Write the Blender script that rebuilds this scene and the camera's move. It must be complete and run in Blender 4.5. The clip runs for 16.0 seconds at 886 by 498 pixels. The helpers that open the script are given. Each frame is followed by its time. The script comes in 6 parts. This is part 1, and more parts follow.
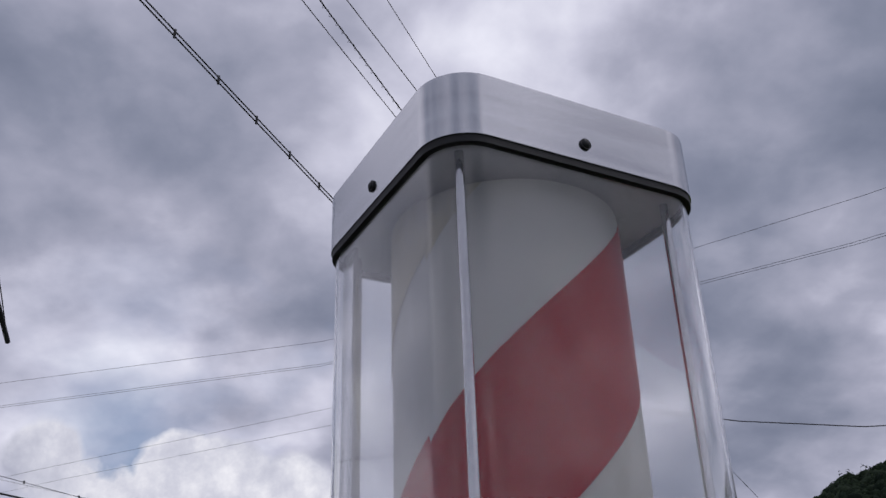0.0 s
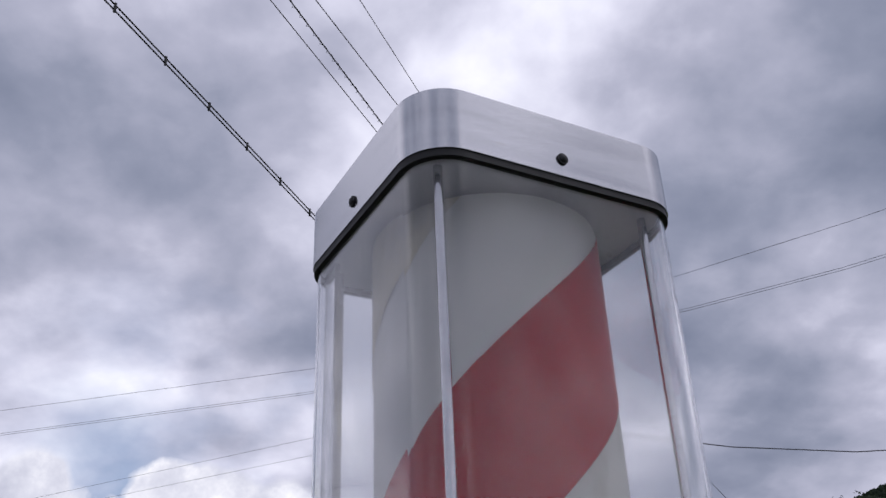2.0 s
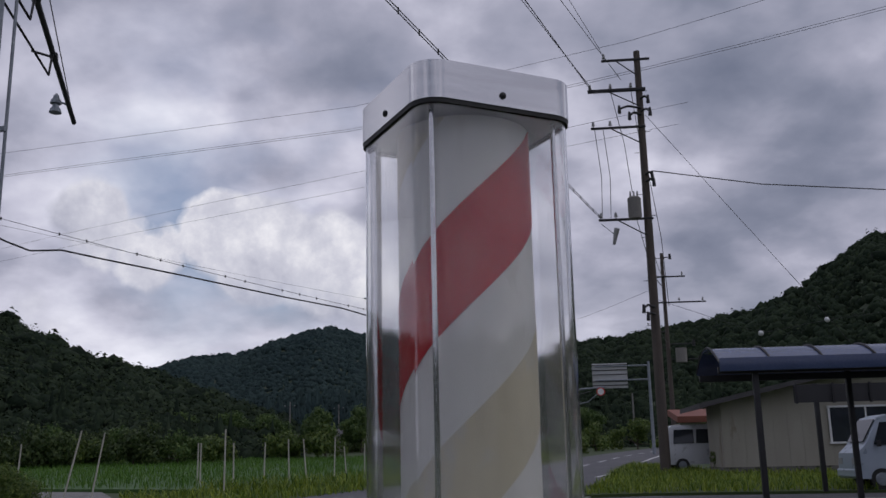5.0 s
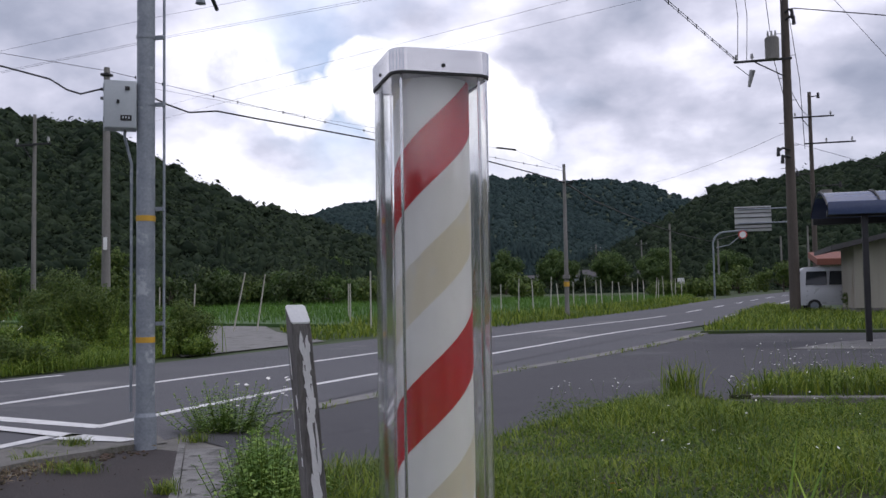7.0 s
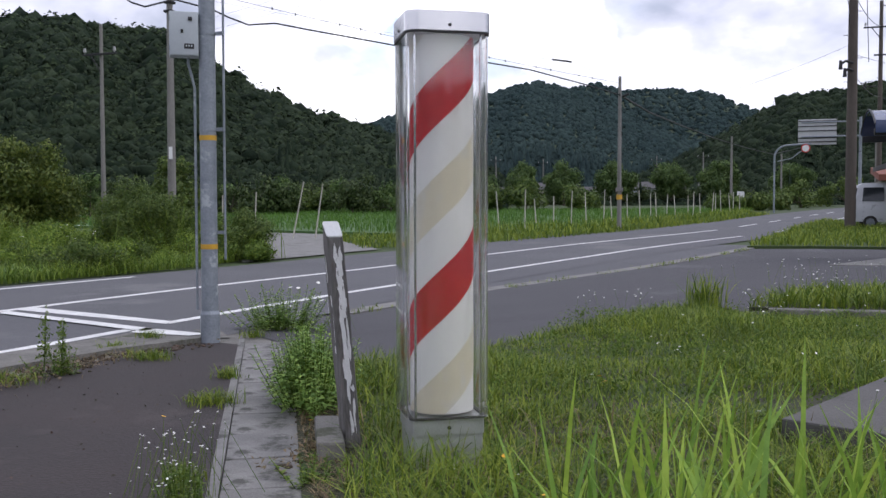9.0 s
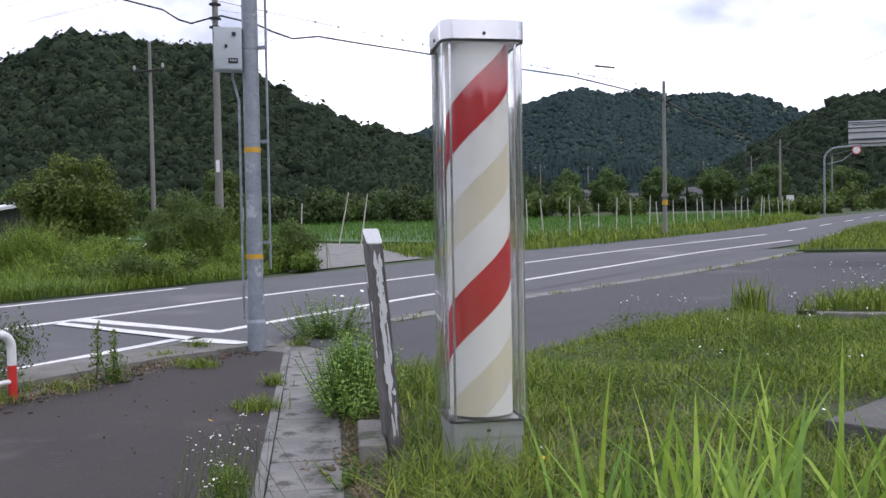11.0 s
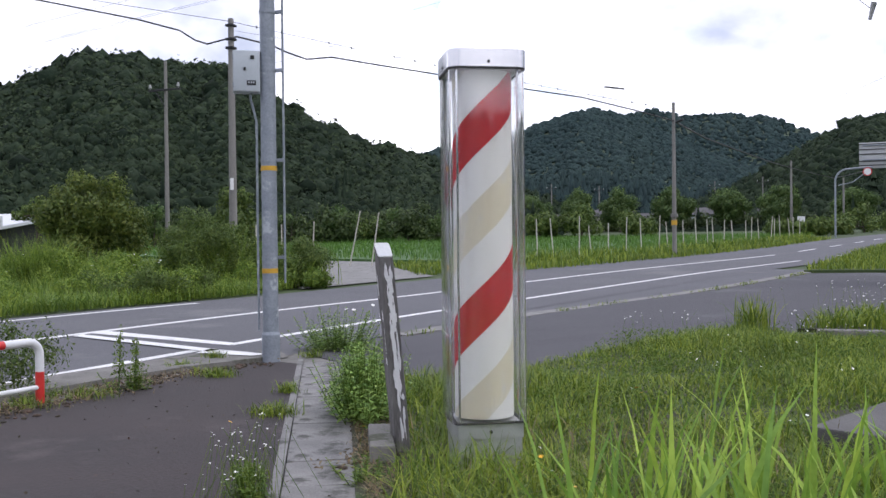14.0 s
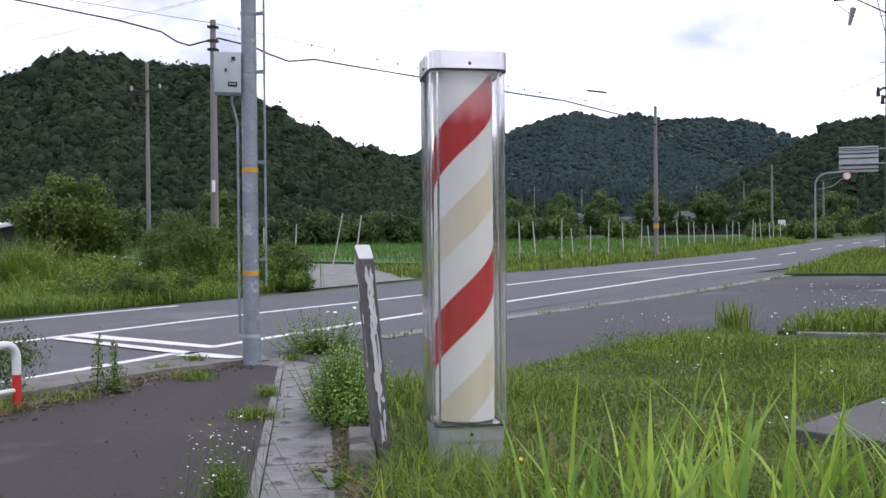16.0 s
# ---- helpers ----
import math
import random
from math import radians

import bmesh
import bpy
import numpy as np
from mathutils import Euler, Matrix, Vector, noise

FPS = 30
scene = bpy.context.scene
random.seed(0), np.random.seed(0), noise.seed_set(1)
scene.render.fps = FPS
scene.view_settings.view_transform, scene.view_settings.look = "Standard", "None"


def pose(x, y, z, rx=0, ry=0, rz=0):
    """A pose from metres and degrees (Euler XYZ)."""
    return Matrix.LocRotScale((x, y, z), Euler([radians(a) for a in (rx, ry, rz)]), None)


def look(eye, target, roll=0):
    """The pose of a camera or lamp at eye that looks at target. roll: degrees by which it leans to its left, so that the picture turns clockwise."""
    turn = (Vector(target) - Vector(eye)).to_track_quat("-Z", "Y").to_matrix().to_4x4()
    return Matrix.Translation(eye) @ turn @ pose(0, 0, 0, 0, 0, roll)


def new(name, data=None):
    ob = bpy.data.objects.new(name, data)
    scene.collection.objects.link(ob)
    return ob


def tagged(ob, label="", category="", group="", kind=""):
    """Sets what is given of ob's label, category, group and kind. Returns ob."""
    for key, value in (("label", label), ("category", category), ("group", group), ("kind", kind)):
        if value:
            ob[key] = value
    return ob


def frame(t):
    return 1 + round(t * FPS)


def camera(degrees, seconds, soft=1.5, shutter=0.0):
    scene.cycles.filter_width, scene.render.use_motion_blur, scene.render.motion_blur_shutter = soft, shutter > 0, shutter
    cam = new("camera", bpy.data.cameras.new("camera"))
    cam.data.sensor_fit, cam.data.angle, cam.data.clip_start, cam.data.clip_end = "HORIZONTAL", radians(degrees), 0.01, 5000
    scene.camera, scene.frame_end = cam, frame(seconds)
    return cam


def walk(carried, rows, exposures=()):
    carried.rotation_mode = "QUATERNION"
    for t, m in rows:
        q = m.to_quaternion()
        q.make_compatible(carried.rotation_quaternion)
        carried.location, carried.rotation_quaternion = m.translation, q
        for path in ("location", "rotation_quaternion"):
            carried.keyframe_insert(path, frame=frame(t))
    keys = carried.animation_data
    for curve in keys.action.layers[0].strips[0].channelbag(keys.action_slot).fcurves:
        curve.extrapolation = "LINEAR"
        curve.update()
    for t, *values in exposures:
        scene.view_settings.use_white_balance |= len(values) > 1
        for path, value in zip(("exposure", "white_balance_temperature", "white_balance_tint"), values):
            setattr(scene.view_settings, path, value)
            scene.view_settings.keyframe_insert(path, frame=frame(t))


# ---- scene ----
cam = camera(51.1, 16.0)
PATH = [
    (0, (0.021, 0.153, 1.38), (-0.067, 1.928, 2.298), -2.0),
    (0.5, (0.019, 0.142, 1.37), (-0.046, 1.878, 2.363), -2.5),
    (1, (0.019, 0.153, 1.367), (-0.041, 1.888, 2.36), -2.4),
    (1.5, (0.029, 0.159, 1.362), (-0.032, 1.905, 2.336), -2.5),
    (2, (0.035, 0.151, 1.36), (-0.031, 1.9, 2.328), -2.5),
    (2.5, (0.035, 0.141, 1.361), (-0.038, 1.891, 2.327), -2.3),
    (3, (0.036, 0.123, 1.356), (-0.041, 1.878, 2.312), -2.2),
    (3.5, (0.063, -0.002, 1.318), (-0.027, 1.785, 2.213), -2.3),
    (4, (0.107, -0.275, 1.29), (-0.042, 1.59, 1.998), -1.9),
    (4.5, (0.131, -0.458, 1.266), (-0.044, 1.448, 1.846), -1.9),
    (5, (0.194, -0.782, 1.244), (0.008, 1.16, 1.681), -1.2),
    (5.2, (0.259, -0.912, 1.232), (0.063, 1.043, 1.607), -1.5),
    (7.3, (1.047, -2.323, 1.13), (0.505, -0.399, 1.214), -0.5),
    (7.5, (1.065, -2.417, 1.142), (0.511, -0.496, 1.204), -0.3),
    (8, (1.196, -2.595, 1.157), (0.626, -0.678, 1.172), -0.6),
    (8.5, (1.386, -2.752, 1.169), (0.788, -0.845, 1.125), -0.1),
    (9, (1.42, -2.813, 1.179), (0.788, -0.917, 1.098), -0.1),
    (9.5, (1.426, -2.824, 1.169), (0.766, -0.937, 1.096), 0.2),
    (9.7, (1.427, -2.811, 1.168), (0.754, -0.928, 1.114), -0.1),
    (11.8, (1.521, -3.03, 1.151), (0.782, -1.173, 1.083), -0.7),
    (12, (1.532, -3.094, 1.148), (0.793, -1.236, 1.095), -0.5),
    (12.5, (1.571, -3.167, 1.156), (0.84, -1.306, 1.114), -0.3),
    (13, (1.593, -3.152, 1.148), (0.854, -1.294, 1.119), -0.5),
    (13.5, (1.608, -3.143, 1.147), (0.857, -1.29, 1.127), -0.6),
    (14, (1.606, -3.135, 1.14), (0.86, -1.28, 1.121), -0.6),
    (14.5, (1.612, -3.126, 1.135), (0.88, -1.265, 1.104), -0.6),
    (15, (1.595, -3.105, 1.138), (0.868, -1.243, 1.102), -0.4),
    (15.5, (1.602, -3.109, 1.138), (0.889, -1.241, 1.113), -0.4),
    (16, (1.612, -3.12, 1.136), (0.9, -1.251, 1.123), -0.5),
]
walk(cam, [(t, look(e, g, r)) for t, e, g, r in PATH],
     exposures=[(0, -0.06, 6200, 15), (1.2, 0.17, 6200, 15), (3.5, 0.24, 6200, 15), (5.2, -0.12, 6250, 15), (7.3, 0.86, 6350, 13), (8.5, 1.02, 6350, 12), (9.7, 1.38, 6350, 12), (12, 1.48, 6350, 12), (16, 1.50, 6350, 12)])

# ---------- world, sun ----------
SUN_AZ, SUN_EL = 95.0, 56.0
world = bpy.data.worlds.new("overcast_sky")
scene.world = world
world.use_nodes = True
wn, wl = world.node_tree.nodes, world.node_tree.links
wn.clear()


def wnode(kind, **kw):
    nd = wn.new(kind)
    for k, v in kw.items():
        if k in nd.inputs:
            nd.inputs[k].default_value = v
    return nd


def wmath(op, a, b=None, clamp=False):
    nd = wn.new("ShaderNodeMath")
    nd.operation, nd.use_clamp = op, clamp
    for i, v in enumerate((a, b)):
        if v is None:
            continue
        if isinstance(v, (int, float)):
            nd.inputs[i].default_value = v
        else:
            wl.new(v, nd.inputs[i])
    return nd.outputs[0]


def wramp(fac, stops):
    nd = wn.new("ShaderNodeValToRGB")
    els = nd.color_ramp.elements
    while len(els) < len(stops):
        els.new(0.5)
    for e, (p, c) in zip(els, stops):
        e.position, e.color = p, (*c, 1) if len(c) == 3 else c
    wl.new(fac, nd.inputs[0])
    return nd.outputs[0]


def wmix(fac, a, b):
    nd = wn.new("ShaderNodeMix")
    nd.data_type = "RGBA"
    for s, v in ((0, fac), (6, a), (7, b)):
        if isinstance(v, (int, float)):
            nd.inputs[s].default_value = v
        elif isinstance(v, tuple):
            nd.inputs[s].default_value = (*v, 1)
        else:
            wl.new(v, nd.inputs[s])
    return nd.outputs[2]


tc = wn.new("ShaderNodeTexCoord")
sep = wn.new("ShaderNodeSeparateXYZ")
wl.new(tc.outputs["Generated"], sep.inputs[0])
dx, dy, dz = sep.outputs
# cloud sheet seen in perspective: direction divided by height
zc = wmath("ADD", wmath("MAXIMUM", dz, 0.0), 0.42)
comb = wn.new("ShaderNodeCombineXYZ")
wl.new(wmath("DIVIDE", dx, zc), comb.inputs[0])
wl.new(wmath("DIVIDE", dy, zc), comb.inputs[1])
n_big = wnode("ShaderNodeTexNoise", Scale=2.1, Detail=5.0, Roughness=0.46, Distortion=0.12)
wl.new(comb.outputs[0], n_big.inputs["Vector"])
n_puff = wnode("ShaderNodeTexNoise", Scale=6.5, Detail=6.0, Roughness=0.52, Distortion=0.1)
wl.new(comb.outputs[0], n_puff.inputs["Vector"])


def toward(az, el, inner, outer):
    """1 in the direction given, 0 past the outer angle."""
    a, e = radians(az), radians(el)
    nd = wn.new("ShaderNodeVectorMath")
    nd.operation = "DOT_PRODUCT"
    nrm = wn.new("ShaderNodeVectorMath")
    nrm.operation = "NORMALIZE"
    wl.new(tc.outputs["Generated"], nrm.inputs[0])
    wl.new(nrm.outputs[0], nd.inputs[0])
    nd.inputs[1].default_value = (math.sin(a) * math.cos(e), math.cos(a) * math.cos(e), math.sin(e))
    mr = wn.new("ShaderNodeMapRange")
    mr.interpolation_type = "SMOOTHSTEP"
    mr.inputs["From Min"].default_value = math.cos(radians(outer))
    mr.inputs["From Max"].default_value = math.cos(radians(inner))
    wl.new(nd.outputs["Value"], mr.inputs["Value"])
    return mr.outputs[0]


SKY_SEL = wmath("ADD", wmath("MULTIPLY", n_big.outputs["Fac"], 0.70), wmath("MULTIPLY", n_puff.outputs["Fac"], 0.30))
# a heavier bank to the north-east, thinner cover to the north-west
CUMULUS = ((-27, 13.4, 3.6), (-23.5, 12.4, 3.2), (-19.6, 13.6, 3.6), (-16.5, 12.6, 4.6), (-13.0, 11.6, 4.4), (-10.2, 10.2, 3.6), (-29.5, 8.0, 3.0))
bank = wmath("SUBTRACT", wmath("MULTIPLY", toward(28, 22, 4, 26), 0.55), wmath("MULTIPLY", toward(2, 42, 3, 24), 0.6))
thin = toward(-18, 15, 3, 16)
shade = wmath("SUBTRACT", wmath("ADD", SKY_SEL, wmath("MULTIPLY", thin, 0.02)), wmath("MULTIPLY", bank, 0.07))
cloud = wramp(shade, [(0.30, (0.130, 0.155, 0.215)), (0.42, (0.255, 0.275, 0.345)), (0.50, (0.400, 0.408, 0.485)),
                      (0.57, (0.620, 0.620, 0.700)), (0.66, (0.93, 0.93, 0.97))])
# bright cumulus heads low in the north-west, with billowed edges
heap = None
for az_, el_, r_ in CUMULUS:
    one = toward(az_, el_, 0.0, r_)
    heap = one if heap is None else wmath("MAXIMUM", heap, one)
n_edge = wnode("ShaderNodeTexNoise", Scale=10.0, Detail=8.0, Roughness=0.50, Distortion=0.25)
wl.new(tc.outputs["Generated"], n_edge.inputs["Vector"])
edge = wmath("ADD", heap, wmath("MULTIPLY", wmath("SUBTRACT", n_edge.outputs["Fac"], 0.5), 3.4))
heads = wmath("MULTIPLY", wramp(edge, [(0.30, (0, 0, 0)), (0.62, (1, 1, 1))]), wramp(heap, [(0.02, (0, 0, 0)), (0.40, (1, 1, 1))]))
n_in = wnode("ShaderNodeTexNoise", Scale=16.0, Detail=8.0, Roughness=0.6)
wl.new(tc.outputs["Generated"], n_in.inputs["Vector"])
head_col = wramp(n_in.outputs["Fac"], [(0.30, (0.46, 0.47, 0.54)), (0.50, (0.66, 0.665, 0.71)), (0.66, (0.90, 0.895, 0.89))])
under = wmath("MULTIPLY", heads, wramp(dz, [(0.10, (0, 0, 0)), (0.19, (1, 1, 1))]))
# pale glow of the cloud near the horizon
low = wramp(dz, [(0.0, (1, 1, 1)), (0.20, (0, 0, 0))])
cloud = wmix(wmath("MULTIPLY", low, 0.30), cloud, (0.80, 0.81, 0.85))
sky = wn.new("ShaderNodeTexSky")
sky.sky_type, sky.sun_disc = "NISHITA", False
sky.sun_elevation, sky.sun_rotation = radians(SUN_EL), radians(SUN_AZ)
sc = wn.new("ShaderNodeVectorMath")
sc.operation = "SCALE"
wl.new(sky.outputs[0], sc.inputs[0])
sc.inputs["Scale"].default_value = 0.10
gap_n = wnode("ShaderNodeTexNoise", Scale=2.2, Detail=6.0, Roughness=0.5)
mp = wn.new("ShaderNodeMapping")
mp.inputs["Location"].default_value = (3.1, 1.7, 0)
wl.new(comb.outputs[0], mp.inputs[0])
wl.new(mp.outputs[0], gap_n.inputs["Vector"])
gaps = wmath("MULTIPLY", wramp(gap_n.outputs["Fac"], [(0.46, (0, 0, 0)), (0.66, (1, 1, 1))]), toward(-17, 17, 1, 15))
final = wmix(under, wmix(wmath("MULTIPLY", gaps, 0.75), cloud, sc.outputs[0]), head_col)
bg = wn.new("ShaderNodeBackground")
wl.new(final, bg.inputs[0])
bg.inputs[1].default_value = 1.0
wo = wn.new("ShaderNodeOutputWorld")
wl.new(bg.outputs[0], wo.inputs[0])

sun = new("sun", bpy.data.lights.new("sun", "SUN"))
sun.data.energy, sun.data.angle, sun.data.color = 0.35, radians(30), (1.0, 0.96, 0.90)
sun.matrix_world = look((math.sin(radians(SUN_AZ)) * 30, math.cos(radians(SUN_AZ)) * 30, 30 * math.tan(radians(SUN_EL))), (0, 0, 0))


# ---------- materials ----------
def mat(name, c1, c2=None, rough=0.7, scale=8.0, fine=90.0, bump=0.2, metal=0.0, c3=None, spot=0.62, spec=0.5, stretch=(1, 1, 1), vary=0.0, rvar=0.1):
    """Base colour from two scales of noise, stains of c3 above the level spot, fine relief; vary: brightness by object or island."""
    m = bpy.data.materials.new(name)
    m.use_nodes = True
    nt = m.node_tree
    n, l = nt.nodes, nt.links
    b = n["Principled BSDF"]
    c2 = c2 or tuple(v * 0.75 for v in c1)
    co = n.new("ShaderNodeTexCoord")
    mpn = n.new("ShaderNodeMapping")
    mpn.inputs["Scale"].default_value = stretch
    l.new(co.outputs["Object"], mpn.inputs[0])
    a = n.new("ShaderNodeTexNoise")
    a.inputs["Scale"].default_value, a.inputs["Detail"].default_value = scale, 6
    f = n.new("ShaderNodeTexNoise")
    f.inputs["Scale"].default_value, f.inputs["Detail"].default_value = fine, 4
    for t in (a, f):
        l.new(mpn.outputs[0], t.inputs["Vector"])
    r = n.new("ShaderNodeValToRGB")
    r.color_ramp.elements[0].position, r.color_ramp.elements[0].color = 0.35, (*c2, 1)
    r.color_ramp.elements[1].position, r.color_ramp.elements[1].color = 0.65, (*c1, 1)
    mixf = n.new("ShaderNodeMath")
    mixf.operation = "MULTIPLY_ADD"
    mixf.inputs[1].default_value = 0.45
    l.new(f.outputs["Fac"], mixf.inputs[0])
    half = n.new("ShaderNodeMath")
    half.operation, half.inputs[1].default_value = "MULTIPLY", 0.55
    l.new(a.outputs["Fac"], half.inputs[0])
    l.new(half.outputs[0], mixf.inputs[2])
    l.new(mixf.outputs[0], r.inputs[0])
    col = r.outputs[0]
    if c3:
        s = n.new("ShaderNodeTexNoise")
        s.inputs["Scale"].default_value, s.inputs["Detail"].default_value = scale * 0.6, 8
        s.inputs["Roughness"].default_value = 0.65
        sm = n.new("ShaderNodeMapping")
        sm.inputs["Location"].default_value, sm.inputs["Scale"].default_value = (7.3, 2.9, 4.1), stretch
        l.new(co.outputs["Object"], sm.inputs[0])
        l.new(sm.outputs[0], s.inputs["Vector"])
        sr = n.new("ShaderNodeValToRGB")
        sr.color_ramp.elements[0].position, sr.color_ramp.elements[1].position = spot, min(1.0, spot + 0.07)
        l.new(s.outputs["Fac"], sr.inputs[0])
        mx = n.new("ShaderNodeMix")
        mx.data_type = "RGBA"
        l.new(sr.outputs[0], mx.inputs[0])
        l.new(col, mx.inputs[6])
        mx.inputs[7].default_value = (*c3, 1)
        col = mx.outputs[2]
    if vary:
        g = n.new("ShaderNodeNewGeometry")
        hs = n.new("ShaderNodeHueSaturation")
        mv = n.new("ShaderNodeMapRange")
        mv.inputs["To Min"].default_value, mv.inputs["To Max"].default_value = 1 - vary, 1 + vary
        l.new(g.outputs["Random Per Island"], mv.inputs["Value"])
        l.new(mv.outputs[0], hs.inputs["Value"])
        mh = n.new("ShaderNodeMapRange")
        mh.inputs["To Min"].default_value, mh.inputs["To Max"].default_value = 0.5 + vary * 0.05, 0.5 - vary * 0.07
        l.new(g.outputs["Random Per Island"], mh.inputs["Value"])
        l.new(mh.outputs[0], hs.inputs["Hue"])
        l.new(col, hs.inputs["Color"])
        col = hs.outputs[0]
    l.new(col, b.inputs["Base Color"])
    rr = n.new("ShaderNodeMapRange")
    rr.inputs["To Min"].default_value, rr.inputs["To Max"].default_value = max(0.02, rough - rvar), min(1, rough + rvar)
    l.new(a.outputs["Fac"], rr.inputs["Value"])
    l.new(rr.outputs[0], b.inputs["Roughness"])
    b.inputs["Metallic"].default_value = metal
    b.inputs["Specular IOR Level"].default_value = spec
    if bump:
        bp = n.new("ShaderNodeBump")
        bp.inputs["Strength"].default_value, bp.inputs["Distance"].default_value = bump, 0.01
        l.new(f.outputs["Fac"], bp.inputs["Height"])
        l.new(bp.outputs[0], b.inputs["Normal"])
    return m


def leaf_mat(name, c1, c2, scale=1.0, trans=0.25, vary=0.35):
    m = mat(name, c1, c2, rough=0.55, scale=scale, fine=30, bump=0, vary=vary, spec=0.3)
    m.node_tree.nodes["Principled BSDF"].inputs["Subsurface Weight"].default_value = 0.0
    if trans:
        n, l = m.node_tree.nodes, m.node_tree.links
        b = n["Principled BSDF"]
        tr = n.new("ShaderNodeBsdfTranslucent")
        l.new(b.inputs["Base Color"].links[0].from_socket, tr.inputs["Color"])
        mx = n.new("ShaderNodeMixShader")
        mx.inputs[0].default_value = trans
        l.new(b.outputs[0], mx.inputs[1])
        l.new(tr.outputs[0], mx.inputs[2])
        l.new(mx.outputs[0], n["Material Output"].inputs["Surface"])
    return m


M = {}
M["asphalt"] = mat("asphalt_road", (0.11, 0.11, 0.1188), (0.0748, 0.07568, 0.0836), 0.85, 0.5, 160, 0.5, c3=(0.132, 0.132, 0.1364), spot=0.58)
M["asphalt_lot"] = mat("asphalt_lot", (0.047, 0.037, 0.036), (0.021, 0.0168, 0.0165), 0.85, 1.1, 60, 0.9, c3=(0.064, 0.053, 0.050), spot=0.58)
M["asphalt_court"] = mat("asphalt_court", (0.07216, 0.0704, 0.07744), (0.04576, 0.04488, 0.05104), 0.85, 0.9, 60, 0.9, c3=(0.08624, 0.08536, 0.09064), spot=0.58)
M["slab"] = mat("slab_concrete", (0.1148, 0.1105, 0.1062), (0.07225, 0.0697, 0.0663), 0.85, 3, 70, 0.5, c3=(0.051, 0.051, 0.0425), spot=0.6)
M["paint"] = mat("road_paint", (0.78, 0.78, 0.77), (0.55, 0.55, 0.54), 0.7, 5, 60, 0.3, c3=(0.20, 0.20, 0.205), spot=0.66)
M["concrete"] = mat("concrete", (0.24, 0.235, 0.225), (0.15, 0.147, 0.14), 0.85, 4, 80, 0.5, c3=(0.10, 0.10, 0.085), spot=0.56)
M["concrete_dark"] = mat("weathered_concrete", (0.20, 0.19, 0.175), (0.10, 0.098, 0.088), 0.9, 5, 60, 0.6, c3=(0.06, 0.065, 0.04), spot=0.55)
M["lid"] = mat("gutter_lid_concrete", (0.245, 0.24, 0.23), (0.135, 0.132, 0.127), 0.85, 5, 110, 0.5, c3=(0.070, 0.070, 0.062), spot=0.54)
M["soil"] = mat("soil", (0.044, 0.04, 0.0208), (0.024, 0.032, 0.0112), 0.95, 3, 40, 0.8, c3=(0.0336, 0.06, 0.0128), spot=0.5)
M["earth_green"] = mat("meadow_ground", (0.048, 0.076, 0.0192), (0.032, 0.0528, 0.0144), 0.95, 0.35, 12, 0.6, c3=(0.068, 0.064, 0.028), spot=0.63)
M["rice"] = mat("rice_field", (0.04675, 0.1148, 0.0187), (0.0357, 0.08925, 0.0153), 0.8, 0.15, 8, 0.5)
M["alu"] = mat("brushed_aluminium", (0.70, 0.70, 0.71), (0.58, 0.58, 0.59), 0.21, 3, 260, 0.02, 1.0, c3=(0.46, 0.42, 0.36), spot=0.66, stretch=(1, 1, 14))
M["alu_dull"] = mat("dull_aluminium", (0.56, 0.57, 0.57), (0.44, 0.45, 0.45), 0.45, 6, 120, 0.08, 0.75, c3=(0.30, 0.30, 0.24), spot=0.62)
M["chrome"] = mat("polished_rod", (0.66, 0.66, 0.67), (0.56, 0.56, 0.57), 0.10, 20, 200, 0.02, 1.0)
M["rubber"] = mat("black_rubber", (0.016, 0.016, 0.017), None, 0.6, 30, 200, 0.1)
M["drum_white"] = mat("drum_white", (0.80, 0.80, 0.775), (0.73, 0.73, 0.70), 0.5, 4, 70, 0.02, spec=0.25, c3=(0.58, 0.575, 0.53), spot=0.60, stretch=(1, 1, 0.35))
M["drum_red"] = mat("drum_red", (0.50, 0.006, 0.014), (0.41, 0.005, 0.011), 0.5, 4, 70, 0.02, spec=0.12)
M["drum_beige"] = mat("drum_beige", (0.70, 0.65, 0.49), (0.62, 0.57, 0.43), 0.5, 5, 50, 0.02, c3=(0.64, 0.63, 0.58), spot=0.55, spec=0.25, stretch=(1, 1, 0.4))
M["galv"] = mat("galvanised_steel", (0.30, 0.33, 0.365), (0.19, 0.215, 0.25), 0.55, 9, 50, 0.15, 0.25, c3=(0.42, 0.45, 0.48), spot=0.58)
M["box_grey"] = mat("box_paint", (0.46, 0.50, 0.53), (0.40, 0.44, 0.47), 0.5, 6, 90, 0.05)
M["yellow"] = mat("yellow_band", (0.62, 0.36, 0.03), (0.50, 0.28, 0.03), 0.6, 10, 80, 0.1)
M["conc_pole"] = mat("concrete_pole", (0.25, 0.24, 0.225), (0.16, 0.155, 0.145), 0.9, 3, 50, 0.3, stretch=(1, 1, 0.2))
M["wood_pole"] = mat("dark_pole", (0.115, 0.095, 0.080), (0.065, 0.055, 0.048), 0.9, 3, 50, 0.4, stretch=(1, 1, 0.15))
M["wood_grey"] = mat("weathered_wood", (0.215, 0.205, 0.195), (0.085, 0.080, 0.076), 0.9, 22, 160, 0.7, stretch=(1, 1, 0.10))
M["wood_paint"] = mat("peeling_white_paint", (0.80, 0.80, 0.80), (0.66, 0.66, 0.65), 0.6, 10, 90, 0.15)
